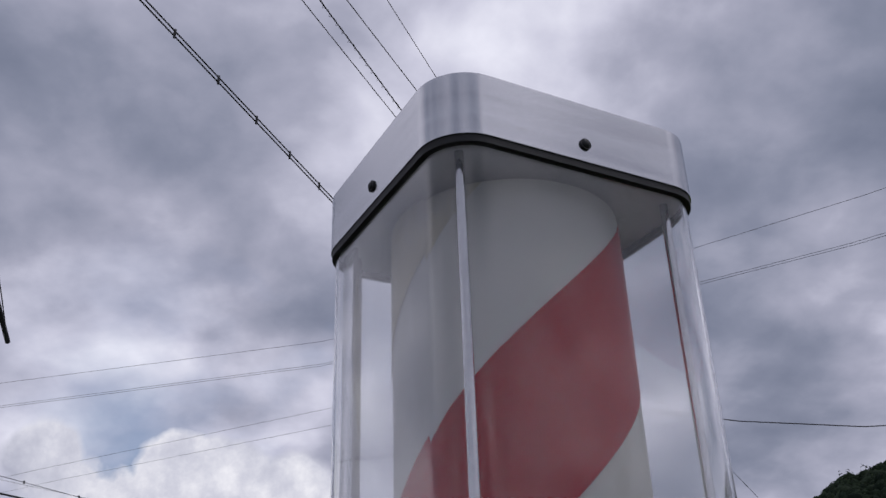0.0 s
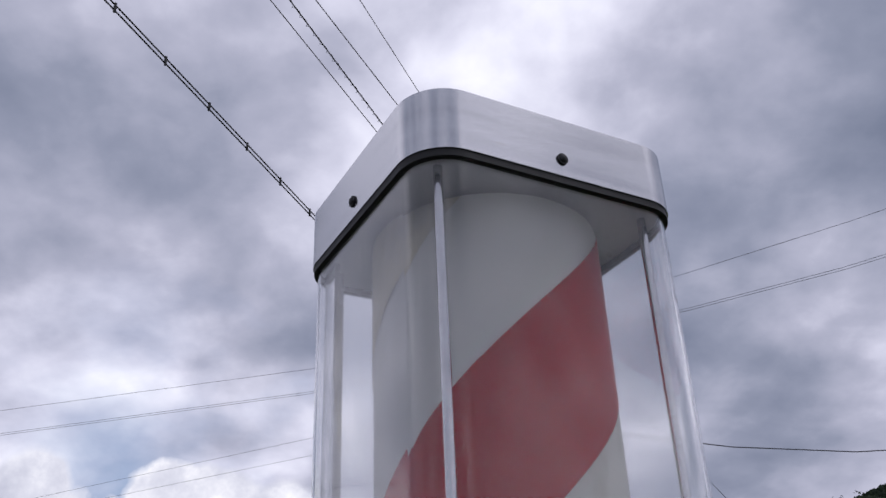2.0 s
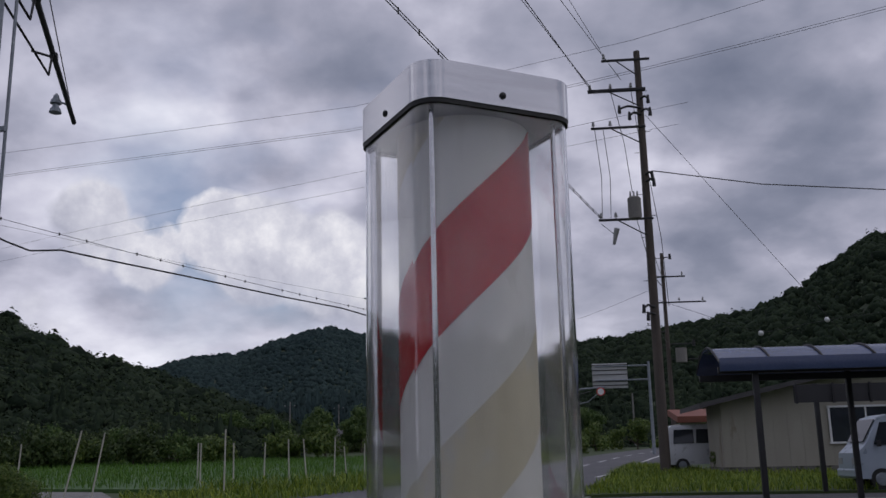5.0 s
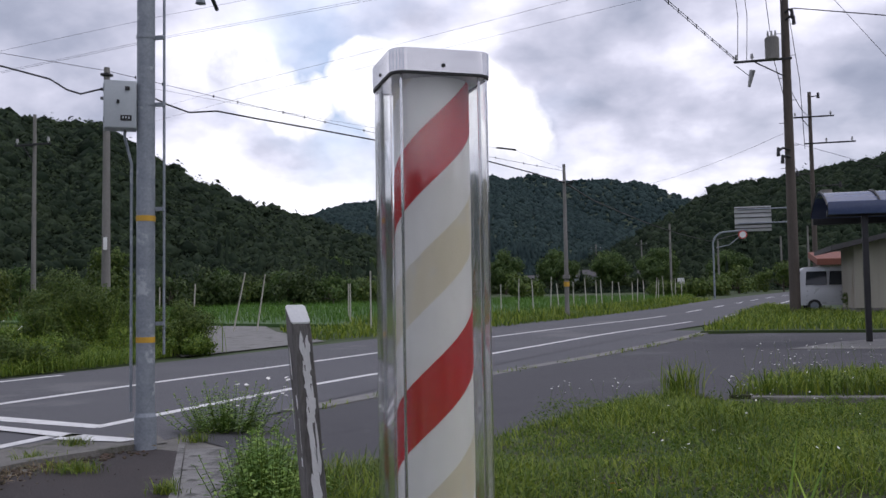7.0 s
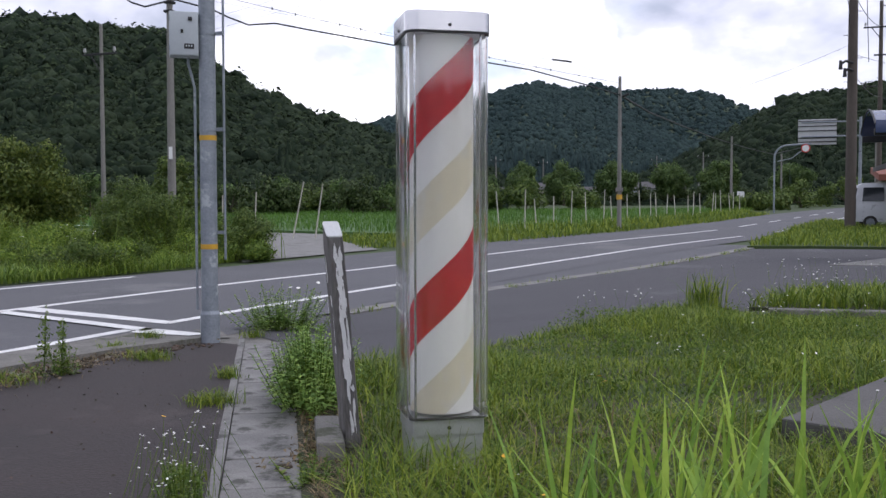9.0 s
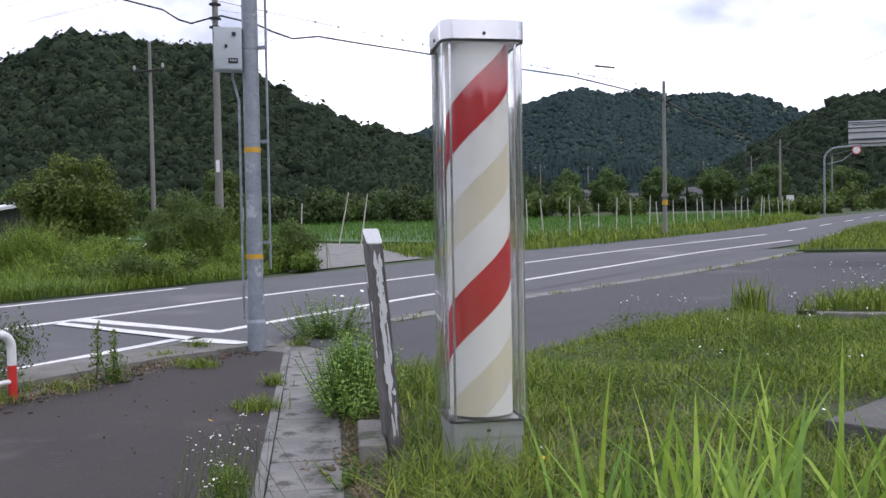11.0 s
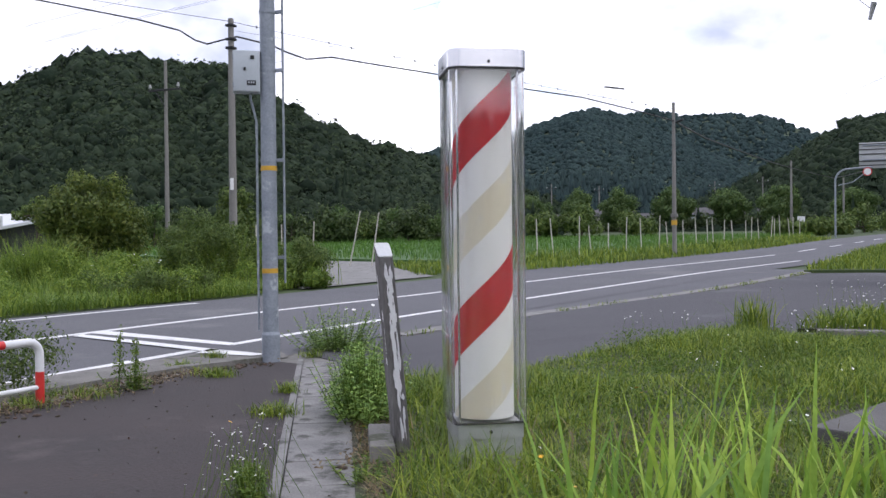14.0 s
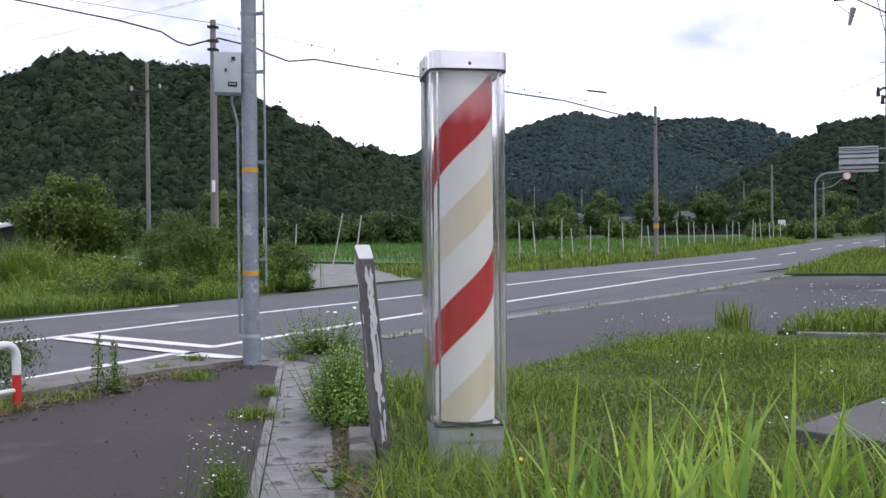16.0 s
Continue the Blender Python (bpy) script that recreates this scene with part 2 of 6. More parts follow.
M["stake"] = mat("pale_stake", (0.55, 0.53, 0.47), (0.36, 0.34, 0.29), 0.8, 8, 60, 0.3, stretch=(1, 1, 0.2))
M["cable"] = mat("black_cable", (0.022, 0.022, 0.024), None, 0.6, 20, 90, 0.1)
M["wire"] = mat("bare_wire", (0.10, 0.10, 0.11), None, 0.6, 20, 90, 0.0, 0.5)
M["iron"] = mat("dark_steel", (0.040, 0.040, 0.043), (0.028, 0.028, 0.030), 0.55, 9, 90, 0.1, 0.5)
M["insul"] = mat("porcelain", (0.36, 0.36, 0.36), (0.28, 0.28, 0.28), 0.3, 9, 90, 0.0)
M["red_paint"] = mat("red_enamel", (0.60, 0.035, 0.028), (0.50, 0.028, 0.024), 0.42, 6, 90, 0.05)
M["white_paint"] = mat("white_enamel", (0.76, 0.77, 0.77), (0.64, 0.65, 0.65), 0.45, 6, 90, 0.05, c3=(0.42, 0.39, 0.34), spot=0.68)
M["wall_cream"] = mat("cream_siding", (0.375, 0.3562, 0.3), (0.3, 0.2812, 0.2325), 0.8, 1.2, 60, 0.2, c3=(0.2025, 0.165, 0.12), spot=0.62, stretch=(1, 1, 0.3))
M["roof_dark"] = mat("dark_roof", (0.075, 0.072, 0.075), (0.045, 0.043, 0.045), 0.7, 2, 40, 0.3)
M["roof_red"] = mat("red_roof", (0.24, 0.085, 0.055), (0.17, 0.060, 0.042), 0.7, 2, 40, 0.3)
M["roof_white"] = mat("pale_sheet_roof", (0.62, 0.64, 0.66), (0.52, 0.54, 0.56), 0.55, 2, 40, 0.2)
# near-black base colour stands for unlit insides on solid faces
M["dark_in"] = mat("painted_dark_interior", (0.03, 0.03, 0.033), None, 0.6, 3, 40, 0.1)
M["van"] = mat("van_paint", (0.527, 0.544, 0.5695), (0.493, 0.51, 0.5355), 0.3, 4, 60, 0.0, 0.2)
M["van_blue"] = mat("pale_blue_van_paint", (0.3825, 0.442, 0.51), (0.3485, 0.408, 0.476), 0.3, 4, 60, 0.0, 0.2)
M["tyre"] = mat("tyre_rubber", (0.03, 0.03, 0.03), None, 0.8, 30, 120, 0.2)
M["lamp_red"] = mat("tail_lamp", (0.35, 0.03, 0.03), None, 0.25, 10, 60, 0.0)
M["window"] = mat("window_glass", (0.035, 0.042, 0.050), (0.025, 0.030, 0.036), 0.08, 2, 20, 0.0, rvar=0.03)
M["sign_back"] = mat("sign_sheet", (0.50, 0.51, 0.51), (0.42, 0.43, 0.43), 0.5, 2, 40, 0.1, 0.3)
M["flower_w"] = mat("white_petals", (0.80, 0.80, 0.76), (0.72, 0.72, 0.66), 0.6, 20, 90, 0.0)
M["flower_y"] = mat("yellow_petals", (0.75, 0.42, 0.02), (0.70, 0.36, 0.02), 0.6, 20, 90, 0.0)
M["blade"] = leaf_mat("grass_blades", (0.195, 0.285, 0.034), (0.088, 0.145, 0.018), 1.3, 0.28, 0.50)
M["tallblade"] = leaf_mat("tall_grass_blades", (0.310, 0.480, 0.080), (0.180, 0.310, 0.045), 3.0, 0.38, 0.35)
M["dry"] = leaf_mat("dry_stalks", (0.24, 0.192, 0.104), (0.16, 0.12, 0.064), 3.0, 0.1, 0.3)
M["weed"] = leaf_mat("weed_leaves", (0.150, 0.235, 0.036), (0.085, 0.150, 0.024), 2.0, 0.3, 0.35)
M["bush"] = leaf_mat("bush_leaves", (0.123, 0.1845, 0.041), (0.0615, 0.1066, 0.0246), 0.8, 0.25, 0.4)
M["tree"] = leaf_mat("tree_leaves", (0.155, 0.205, 0.038), (0.060, 0.098, 0.022), 0.5, 0.25, 0.4)
# darker core and the deep leaf tone paint in shade between crowns
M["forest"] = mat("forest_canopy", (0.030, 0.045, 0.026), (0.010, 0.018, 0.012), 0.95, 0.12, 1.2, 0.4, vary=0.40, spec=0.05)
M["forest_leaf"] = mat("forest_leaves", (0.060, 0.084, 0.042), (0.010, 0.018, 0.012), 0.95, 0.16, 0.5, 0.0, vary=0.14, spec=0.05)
# far forest is bluer and flatter: haze of distance mixed into the base colour
M["hazed_leaf"] = mat("hazed_forest_leaves", (0.0432, 0.0666, 0.063), (0.0252, 0.0432, 0.0468), 0.95, 0.03, 0.3, 0.0, vary=0.10, spec=0.05)
M["hazed_forest"] = mat("hazed_forest_canopy", (0.0396, 0.0612, 0.0576), (0.0216, 0.0378, 0.0405), 0.95, 0.02, 0.5, 0.2, vary=0.14, spec=0.05)
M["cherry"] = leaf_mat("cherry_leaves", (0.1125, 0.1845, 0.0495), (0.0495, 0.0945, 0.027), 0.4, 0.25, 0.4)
M["meadow"] = leaf_mat("meadow_weeds", (0.2068, 0.3036, 0.044), (0.1012, 0.1804, 0.0264), 0.6, 0.3, 0.4)
M["weed_bright"] = leaf_mat("fresh_weed_leaves", (0.260, 0.400, 0.100), (0.160, 0.280, 0.062), 2.0, 0.3, 0.35)
M["earth_dark"] = mat("crumbled_earth", (0.085, 0.062, 0.040), (0.040, 0.034, 0.024), 0.95, 4, 40, 0.8, vary=0.5)
for k_, d_ in (("forest", 0.7), ("hazed_forest", 1.2)):
    for nd_ in M[k_].node_tree.nodes:
        if nd_.type == "BUMP":
            nd_.inputs["Distance"].default_value = d_
M["shrub_dark"] = leaf_mat("shrub_leaves", (0.07225, 0.1148, 0.034), (0.034, 0.0595, 0.0187), 0.4, 0.2, 0.45)
M["rice_blade"] = leaf_mat("rice_leaves", (0.0935, 0.1997, 0.0272), (0.06375, 0.1487, 0.0204), 0.3, 0.25, 0.2)
M["hill_soil"] = mat("hill_ground", (0.030, 0.050, 0.018), (0.020, 0.034, 0.013), 0.95, 0.03, 1, 0.3)
M["bark"] = mat("bark", (0.10, 0.08, 0.06), (0.06, 0.05, 0.04), 0.95, 8, 60, 0.6, stretch=(1, 1, 0.3))
M["poly"] = mat("blue_polycarbonate", (0.068, 0.092, 0.176), (0.048, 0.068, 0.136), 0.22, 2, 30, 0.02)


def clear_mat(name, tint, rough, ior=1.49, dust_sheen=0.028):
    m = bpy.data.materials.new(name)
    m.use_nodes = True
    n, l = m.node_tree.nodes, m.node_tree.links
    b = n["Principled BSDF"]
    b.inputs["Base Color"].default_value = (*tint, 1)
    b.inputs["Transmission Weight"].default_value = 1.0
    b.inputs["IOR"].default_value = ior
    co = n.new("ShaderNodeTexCoord")
    t = n.new("ShaderNodeTexNoise")
    t.inputs["Scale"].default_value, t.inputs["Detail"].default_value = 14, 6
    l.new(co.outputs["Object"], t.inputs["Vector"])
    mr = n.new("ShaderNodeMapRange")
    mr.inputs["To Min"].default_value, mr.inputs["To Max"].default_value = rough * 0.4, rough * 1.6
    l.new(t.outputs["Fac"], mr.inputs["Value"])
    l.new(mr.outputs[0], b.inputs["Roughness"])
    # thin film streaked downwards: weathering dust, its paleness also standing for reflected sky
    st = n.new("ShaderNodeTexNoise")
    st.inputs["Scale"].default_value, st.inputs["Detail"].default_value = 1.0, 7
    ms = n.new("ShaderNodeMapping")
    ms.inputs["Scale"].default_value = (26, 26, 2.2)
    l.new(co.outputs["Object"], ms.inputs[0])
    l.new(ms.outputs[0], st.inputs["Vector"])
    df = n.new("ShaderNodeMapRange")
    df.inputs["From Min"].default_value, df.inputs["From Max"].default_value = 0.3, 0.75
    df.inputs["To Min"].default_value, df.inputs["To Max"].default_value = dust_sheen * 0.45, dust_sheen * 1.6
    l.new(st.outputs["Fac"], df.inputs["Value"])
    dif, trl = n.new("ShaderNodeBsdfDiffuse"), n.new("ShaderNodeBsdfTranslucent")
    dif.inputs["Color"].default_value = trl.inputs["Color"].default_value = (0.80, 0.80, 0.79, 1)
    film, mx = n.new("ShaderNodeMixShader"), n.new("ShaderNodeMixShader")
    l.new(dif.outputs[0], film.inputs[1])
    l.new(trl.outputs[0], film.inputs[2])
    l.new(df.outputs[0], mx.inputs[0])
    l.new(b.outputs[0], mx.inputs[1])
    l.new(film.outputs[0], mx.inputs[2])
    l.new(mx.outputs[0], n["Material Output"].inputs["Surface"])
    return m


M["acrylic"] = clear_mat("clear_acrylic", (0.97, 0.973, 0.976), 0.04)


# ---------- building helpers ----------
def link(name, bm, material, smooth=None):
    me = bpy.data.meshes.new(name)
    bm.to_mesh(me)
    bm.free()
    me.materials.append(material)
    if smooth:
        me.polygons.foreach_set("use_smooth", np.ones(len(me.polygons), dtype=bool))
        me.set_sharp_from_angle(angle=radians(min(smooth, 50)))
    return new(name, me)


def part(name, bm, material, parent, label="", smooth=None):
    ob = link(name, bm, material, smooth)
    ob.parent = parent
    if label:
        ob["label"] = label
    return ob


def thing(name, at, label, category, group="", kind=""):
    ob = new(name)
    ob.location = at
    ob.empty_display_size = 0.1
    return tagged(ob, label, category, group, kind)


def box(bm, c, s, rz=0.0, bevel=0.0, rx=0.0, ry=0.0):
    r = bmesh.ops.create_cube(bm, size=1.0)
    vs = r["verts"]
    if bevel:
        bmesh.ops.scale(bm, vec=s, verts=vs)
        es = list({e for v in vs for e in v.link_edges})
        r2 = bmesh.ops.bevel(bm, geom=es, offset=bevel, segments=2, affect="EDGES", profile=0.6)
        vs = list({v for f in r2["faces"] for v in f.verts} | {v for v in vs if v.is_valid})
        m = pose(*c, math.degrees(rx), math.degrees(ry), math.degrees(rz))
    else:
        m = pose(*c, math.degrees(rx), math.degrees(ry), math.degrees(rz)) @ Matrix.Diagonal((*s, 1))
    bmesh.ops.transform(bm, matrix=m, verts=vs)
    return bm


def rod(bm, p0, p1, r0, r1=None, n=10, caps=True):
    p0, p1 = Vector(p0), Vector(p1)
    r1 = r0 if r1 is None else r1
    d = p1 - p0
    res = bmesh.ops.create_cone(bm, cap_ends=caps, cap_tris=False, segments=n, radius1=r0, radius2=r1, depth=d.length)
    m = Matrix.Translation((p0 + p1) / 2) @ d.to_track_quat("Z", "Y").to_matrix().to_4x4()
    bmesh.ops.transform(bm, matrix=m, verts=res["verts"])
    return bm


def tube(bm, pts, r, n=6, closed_ends=True):
    """A round bar along the points, its rings carried on without a twist."""
    pts = [Vector(p) for p in pts]
    rings, side = [], None
    for i, p in enumerate(pts):
        d = (pts[min(i + 1, len(pts) - 1)] - pts[max(i - 1, 0)]).normalized()
        if side is None:
            side = d.orthogonal().normalized()
        side = (side - d * side.dot(d)).normalized()
        other = d.cross(side)
        rings.append([bm.verts.new(p + (side * math.cos(6.2832 * k / n) + other * math.sin(6.2832 * k / n)) * r) for k in range(n)])
    for a, b in zip(rings, rings[1:]):
        for k in range(n):
            bm.faces.new((a[k], a[(k + 1) % n], b[(k + 1) % n], b[k]))
    if closed_ends:
        bm.faces.new(rings[0][::-1])
        bm.faces.new(rings[-1])
    return bm


def round_square(h, r, seg=8):
    out = []
    for k in range(4):
        cx, cy = ((h - r), (h - r)) if k == 0 else ((-(h - r), (h - r)) if k == 1 else ((-(h - r), -(h - r)) if k == 2 else ((h - r), -(h - r))))
        for i in range(seg + 1):
            a = radians(90 * k + 90 * i / seg)
            out.append((cx + r * math.cos(a), cy + r * math.sin(a)))
    return out


def prism(bm, loop, z0, z1, top=True, bottom=True):
    a = [bm.verts.new((x, y, z0)) for x, y in loop]
    b = [bm.verts.new((x, y, z1)) for x, y in loop]
    n = len(loop)
    for i in range(n):
        bm.faces.new((a[i], a[(i + 1) % n], b[(i + 1) % n], b[i]))
    if bottom:
        bm.faces.new(a[::-1])
    if top:
        bm.faces.new(b)
    return bm


def shell(bm, outer, inner, z0, z1):
    """A tube of the two outlines, open above and below."""
    n = len(outer)
    rows = [[bm.verts.new((x, y, z)) for x, y in lp] for lp, z in ((outer, z0), (outer, z1), (inner, z1), (inner, z0))]
    for k in range(4):
        a, b = rows[k], rows[(k + 1) % 4]
        for i in range(n):
            bm.faces.new((a[i], a[(i + 1) % n], b[(i + 1) % n], b[i]))
    return bm


def mesh_np(name, verts, faces, material, smooth=False):
    """One mesh from arrays: verts (n, 3), faces (m, 3 or 4)."""
    me = bpy.data.meshes.new(name)
    k = faces.shape[1]
    me.vertices.add(len(verts))
    me.vertices.foreach_set("co", np.ascontiguousarray(verts, dtype=np.float32).ravel())
    me.loops.add(faces.size)
    me.loops.foreach_set("vertex_index", np.ascontiguousarray(faces, dtype=np.int32).ravel())
    me.polygons.add(len(faces))
    me.polygons.foreach_set("loop_start", np.arange(0, faces.size, k, dtype=np.int32))
    if smooth:
        me.polygons.foreach_set("use_smooth", np.ones(len(faces), dtype=bool))
    me.update(calc_edges=True)
    me.materials.append(material)
    return new(name, me)


rng = np.random.default_rng(7)


def ground_z(y):
    u = np.clip(np.asarray(y, float), None, 150) - 12
    u = np.maximum(u, 0)
    return 0.019 * u * u / (u + 6)


def gz(y):
    return float(ground_z(y))


def inside(px, py, poly):
    """Which of the points lie in the polygon."""
    ins = np.zeros(len(px), bool)
    j = len(poly) - 1
    for i in range(len(poly)):
        (xi, yi), (xj, yj) = poly[i], poly[j]
        c = ((yi > py) != (yj > py)) & (px < (xj - xi) * (py - yi) / (yj - yi + 1e-12) + xi)
        ins ^= c
        j = i
    return ins


def scatter(poly, n):
    xs, ys = [p[0] for p in poly], [p[1] for p in poly]
    px, py = rng.uniform(min(xs), max(xs), n * 3), rng.uniform(min(ys), max(ys), n * 3)
    k = inside(px, py, poly)
    return px[k][:n], py[k][:n]


def blades(name, px, py, pz, height, width, bend, material, wild=0.35):
    """Curved tapering grass blades, three segments each."""
    n = len(px)
    h = height * rng.uniform(0.5, 1.25, n)
    w = width * rng.uniform(0.6, 1.3, n)
    a = rng.uniform(0, 2 * np.pi, n)
    b = bend * rng.uniform(0.2, 1.6, n)
    ox, oy = np.cos(a), np.sin(a)
    tx, ty = -np.sin(a + rng.normal(0, wild, n)), np.cos(a + rng.normal(0, wild, n))
    v = []
    for t, ww in ((0, 0.8), (0.38, 1.0), (0.75, 0.65), (1.0, 0.06)):
        lean = b * t * t * h
        zz = pz + h * (t - 0.32 * b * t * t)
        for s in (-1, 1):
            v.append(np.stack([px + ox * lean + tx * s * w * ww / 2, py + oy * lean + ty * s * w * ww / 2, zz], 1))
    verts = np.stack(v, 1).reshape(-1, 3)
    base = np.arange(n)[:, None, None] * 8
    quad = np.array([[0, 1, 3, 2], [2, 3, 5, 4], [4, 5, 7, 6]])
    return mesh_np(name, verts, (base + quad[None]).reshape(-1, 4), material)


def leaves(centres, normals, size, aspect=0.5):
    """Folded leaf quads at the centres: arrays of verts and faces."""
    n = len(centres)
    d = rng.normal(0, 1, (n, 3))
    d -= normals * np.sum(d * normals, 1, keepdims=True) * 0.6
    d /= np.linalg.norm(d, axis=1, keepdims=True) + 1e-9
    s = np.cross(d, normals + rng.normal(0, 0.35, (n, 3)))
    s /= np.linalg.norm(s, axis=1, keepdims=True) + 1e-9
    sz = size * rng.uniform(0.6, 1.35, (n, 1))
    up = np.cross(s, d)
    p0, p2 = centres - d * sz / 2, centres + d * sz / 2 - up * sz * 0.12
    p1, p3 = centres + s * sz * aspect / 2 + up * sz * 0.08, centres - s * sz * aspect / 2 + up * sz * 0.08
    verts = np.stack([p0, p1, p2, p3], 1).reshape(-1, 3)
    faces = np.arange(n)[:, None] * 4 + np.array([[0, 1, 2, 3]])
    return verts, faces


def crown(name, blobs, count, size, material, aspect=0.55, inner=0.35):
    """Leaves on and inside overlapping clumps (x, y, z, radius, squash)."""
    cs, ns = [], []
    tot = sum(b[3] ** 2 for b in blobs)
    for x, y, z, r, q in blobs:
        k = max(8, int(count * r * r / tot))
        d = rng.normal(0, 1, (k, 3))
        d /= np.linalg.norm(d, axis=1, keepdims=True)
        rad = r * (1 - inner * rng.random((k, 1)) ** 1.6) * (1 + 0.16 * np.sin(5 * d[:, :1] + 3 * d[:, 1:2] * 2 + x) + 0.08 * rng.normal(0, 1, (k, 1)))
        p = d * rad * np.array([1, 1, q]) + np.array([x, y, z])
        cs.append(p)
        ns.append(d)
    v, f = leaves(np.concatenate(cs), np.concatenate(ns), size, aspect)
    return mesh_np(name, v, f, material)


def strip_mesh(name, pts, left, right, z, material, thick=0.0, step=0.8):
    """A band along a smooth line from the offset left to the offset right, z above the ground."""
    P = smooth_line(pts, step)
    bm = bmesh.new()
    prev = None
    for i, (x, y) in enumerate(P):
        x0, y0 = P[max(i - 1, 0)]
        x1, y1 = P[min(i + 1, len(P) - 1)]
        d = math.hypot(x1 - x0, y1 - y0)
        nx, ny = (y1 - y0) / d, -(x1 - x0) / d
        row = [(x + nx * left, y + ny * left), (x + nx * right, y + ny * right)]
        v = [bm.verts.new((a, b, gz(b) + z)) for a, b in row]
        if thick:
            v += [bm.verts.new((a, b, gz(b) + z - thick)) for a, b in row[::-1]]
        if prev:
            m = len(v)
            if thick:
                for k in range(m):
                    bm.faces.new((prev[k], prev[(k + 1) % m], v[(k + 1) % m], v[k]))
            else:
                bm.faces.new((prev[0], prev[1], v[1], v[0]))
        elif thick:
            bm.faces.new(v)
        prev = v
    if thick:
        bm.faces.new(prev[::-1])
    bmesh.ops.recalc_face_normals(bm, faces=bm.faces)
    return link(name, bm, material)


def smooth_line(pts, step):
    out = []
    P = [Vector((p[0], p[1])) for p in pts]
    for i in range(len(P) - 1):
        p0, p1, p2, p3 = P[max(i - 1, 0)], P[i], P[i + 1], P[min(i + 2, len(P) - 1)]
        k = max(1, int((p2 - p1).length / step))
        for j in range(k):
            t = j / k
            q = 0.5 * ((2 * p1) + (p2 - p0) * t + (2 * p0 - 5 * p1 + 4 * p2 - p3) * t * t + (3 * p1 - p0 - 3 * p2 + p3) * t ** 3)
            out.append((q.x, q.y))
    out.append((P[-1].x, P[-1].y))
    return out


def poly_mesh(name, loop, z, material, thick=0.0, ground=True):
    """A flat patch on the ground, with sides where thick."""
    bm = bmesh.new()
    top = [bm.verts.new((x, y, z + (gz(y) if ground else 0))) for x, y in loop]
    bm.faces.new(top)
    if thick:
        low = [bm.verts.new((v.co.x, v.co.y, v.co.z - thick)) for v in top]
        n = len(top)
        for i in range(n):
            bm.faces.new((top[i], low[i], low[(i + 1) % n], top[(i + 1) % n]))
    bmesh.ops.recalc_face_normals(bm, faces=bm.faces)
    return link(name, bm, material)

# ---------- ground, roads ----------
def build_ground():
    ys = np.concatenate([np.linspace(-400, -20, 20), np.linspace(-15, 160, 120), np.linspace(180, 1500, 24)])
    xs = np.concatenate([np.linspace(-1500, -80, 24), np.linspace(-75, 75, 60), np.linspace(85, 1500, 24)])
    X, Y = np.meshgrid(xs, ys)
    Z = ground_z(Y) - 0.03
    v = np.stack([X, Y, Z], 2).reshape(-1, 3)
    w = len(xs)
    i = (np.arange(len(ys) - 1)[:, None] * w + np.arange(w - 1)[None]).ravel()
    f = np.stack([i, i + 1, i + w + 1, i + w], 1)
    return tagged(mesh_np("ground", v, f, M["earth_green"], True), "green meadow ground reaching to the foot of the hills", "ground", kind="structure")


build_ground()
ROAD = [(-7.6, -60), (-7.4, -25), (-7.3, -8), (-7.15, 3), (-6.75, 9.7), (-6.05, 14.5), (-4.95, 19.8), (-3.45, 25.9), (-0.15, 36.5), (1.3, 43.4),
        (3.4, 54.2), (5.6, 65.6), (7.2, 72.8), (11.5, 90), (20, 120), (36, 165)]
tagged(strip_mesh("road", ROAD, -3.05, 3.75, 0.0, M["asphalt"]), "grey asphalt two-lane country road with white lines", "road", kind="structure")


def road_line(name, a, b, y0, y1, label):
    P = [p for p in smooth_line(ROAD, 0.6) if y0 <= p[1] <= y1]
    tagged(strip_mesh(name, P, a, b, 0.005, M["paint"], 0.0, 5.0), label, "road marking", "road lines", "structure")


road_line("edge_line_near", 2.53, 2.68, -40, 33, "worn white edge line painted on the asphalt road")
road_line("edge_line_near", 2.53, 2.68, 36, 120, "worn white edge line painted on the asphalt road")
road_line("edge_line_far", -2.68, -2.53, -40, 11.5, "white edge line painted on the asphalt road")
road_line("centre_line", -0.08, 0.08, -40, 37.5, "white centre line painted on the asphalt road")
for k in range(9):
    road_line("centre_dash", -0.08, 0.08, 41 + k * 7.2, 45 + k * 7.2, "white centre dash painted on the asphalt road")
tagged(poly_mesh("stop_mark", [(-6.80, 5.75), (-6.90, 6.20), (-4.45, 5.52), (-3.70, 5.02), (-3.80, 4.80), (-4.35, 4.98)], 0.009, M["asphalt"]),
       "dark asphalt inside a painted wedge mark", "road marking", kind="structure")
for nm, lp in (("wedge_stroke", [(-6.85, 5.70), (-6.88, 5.90), (-4.20, 5.02), (-4.25, 4.84)]),
               ("wedge_stroke", [(-6.92, 6.05), (-6.95, 6.36), (-4.42, 5.62), (-4.36, 5.40)]),
               ("wedge_stroke", [(-4.30, 4.72), (-4.36, 5.06), (-3.52, 4.86), (-3.60, 4.68)])):
    tagged(poly_mesh(nm, lp, 0.014, M["paint"]), "white painted stroke of a wedge mark on the road", "road marking", "wedge mark", "structure")
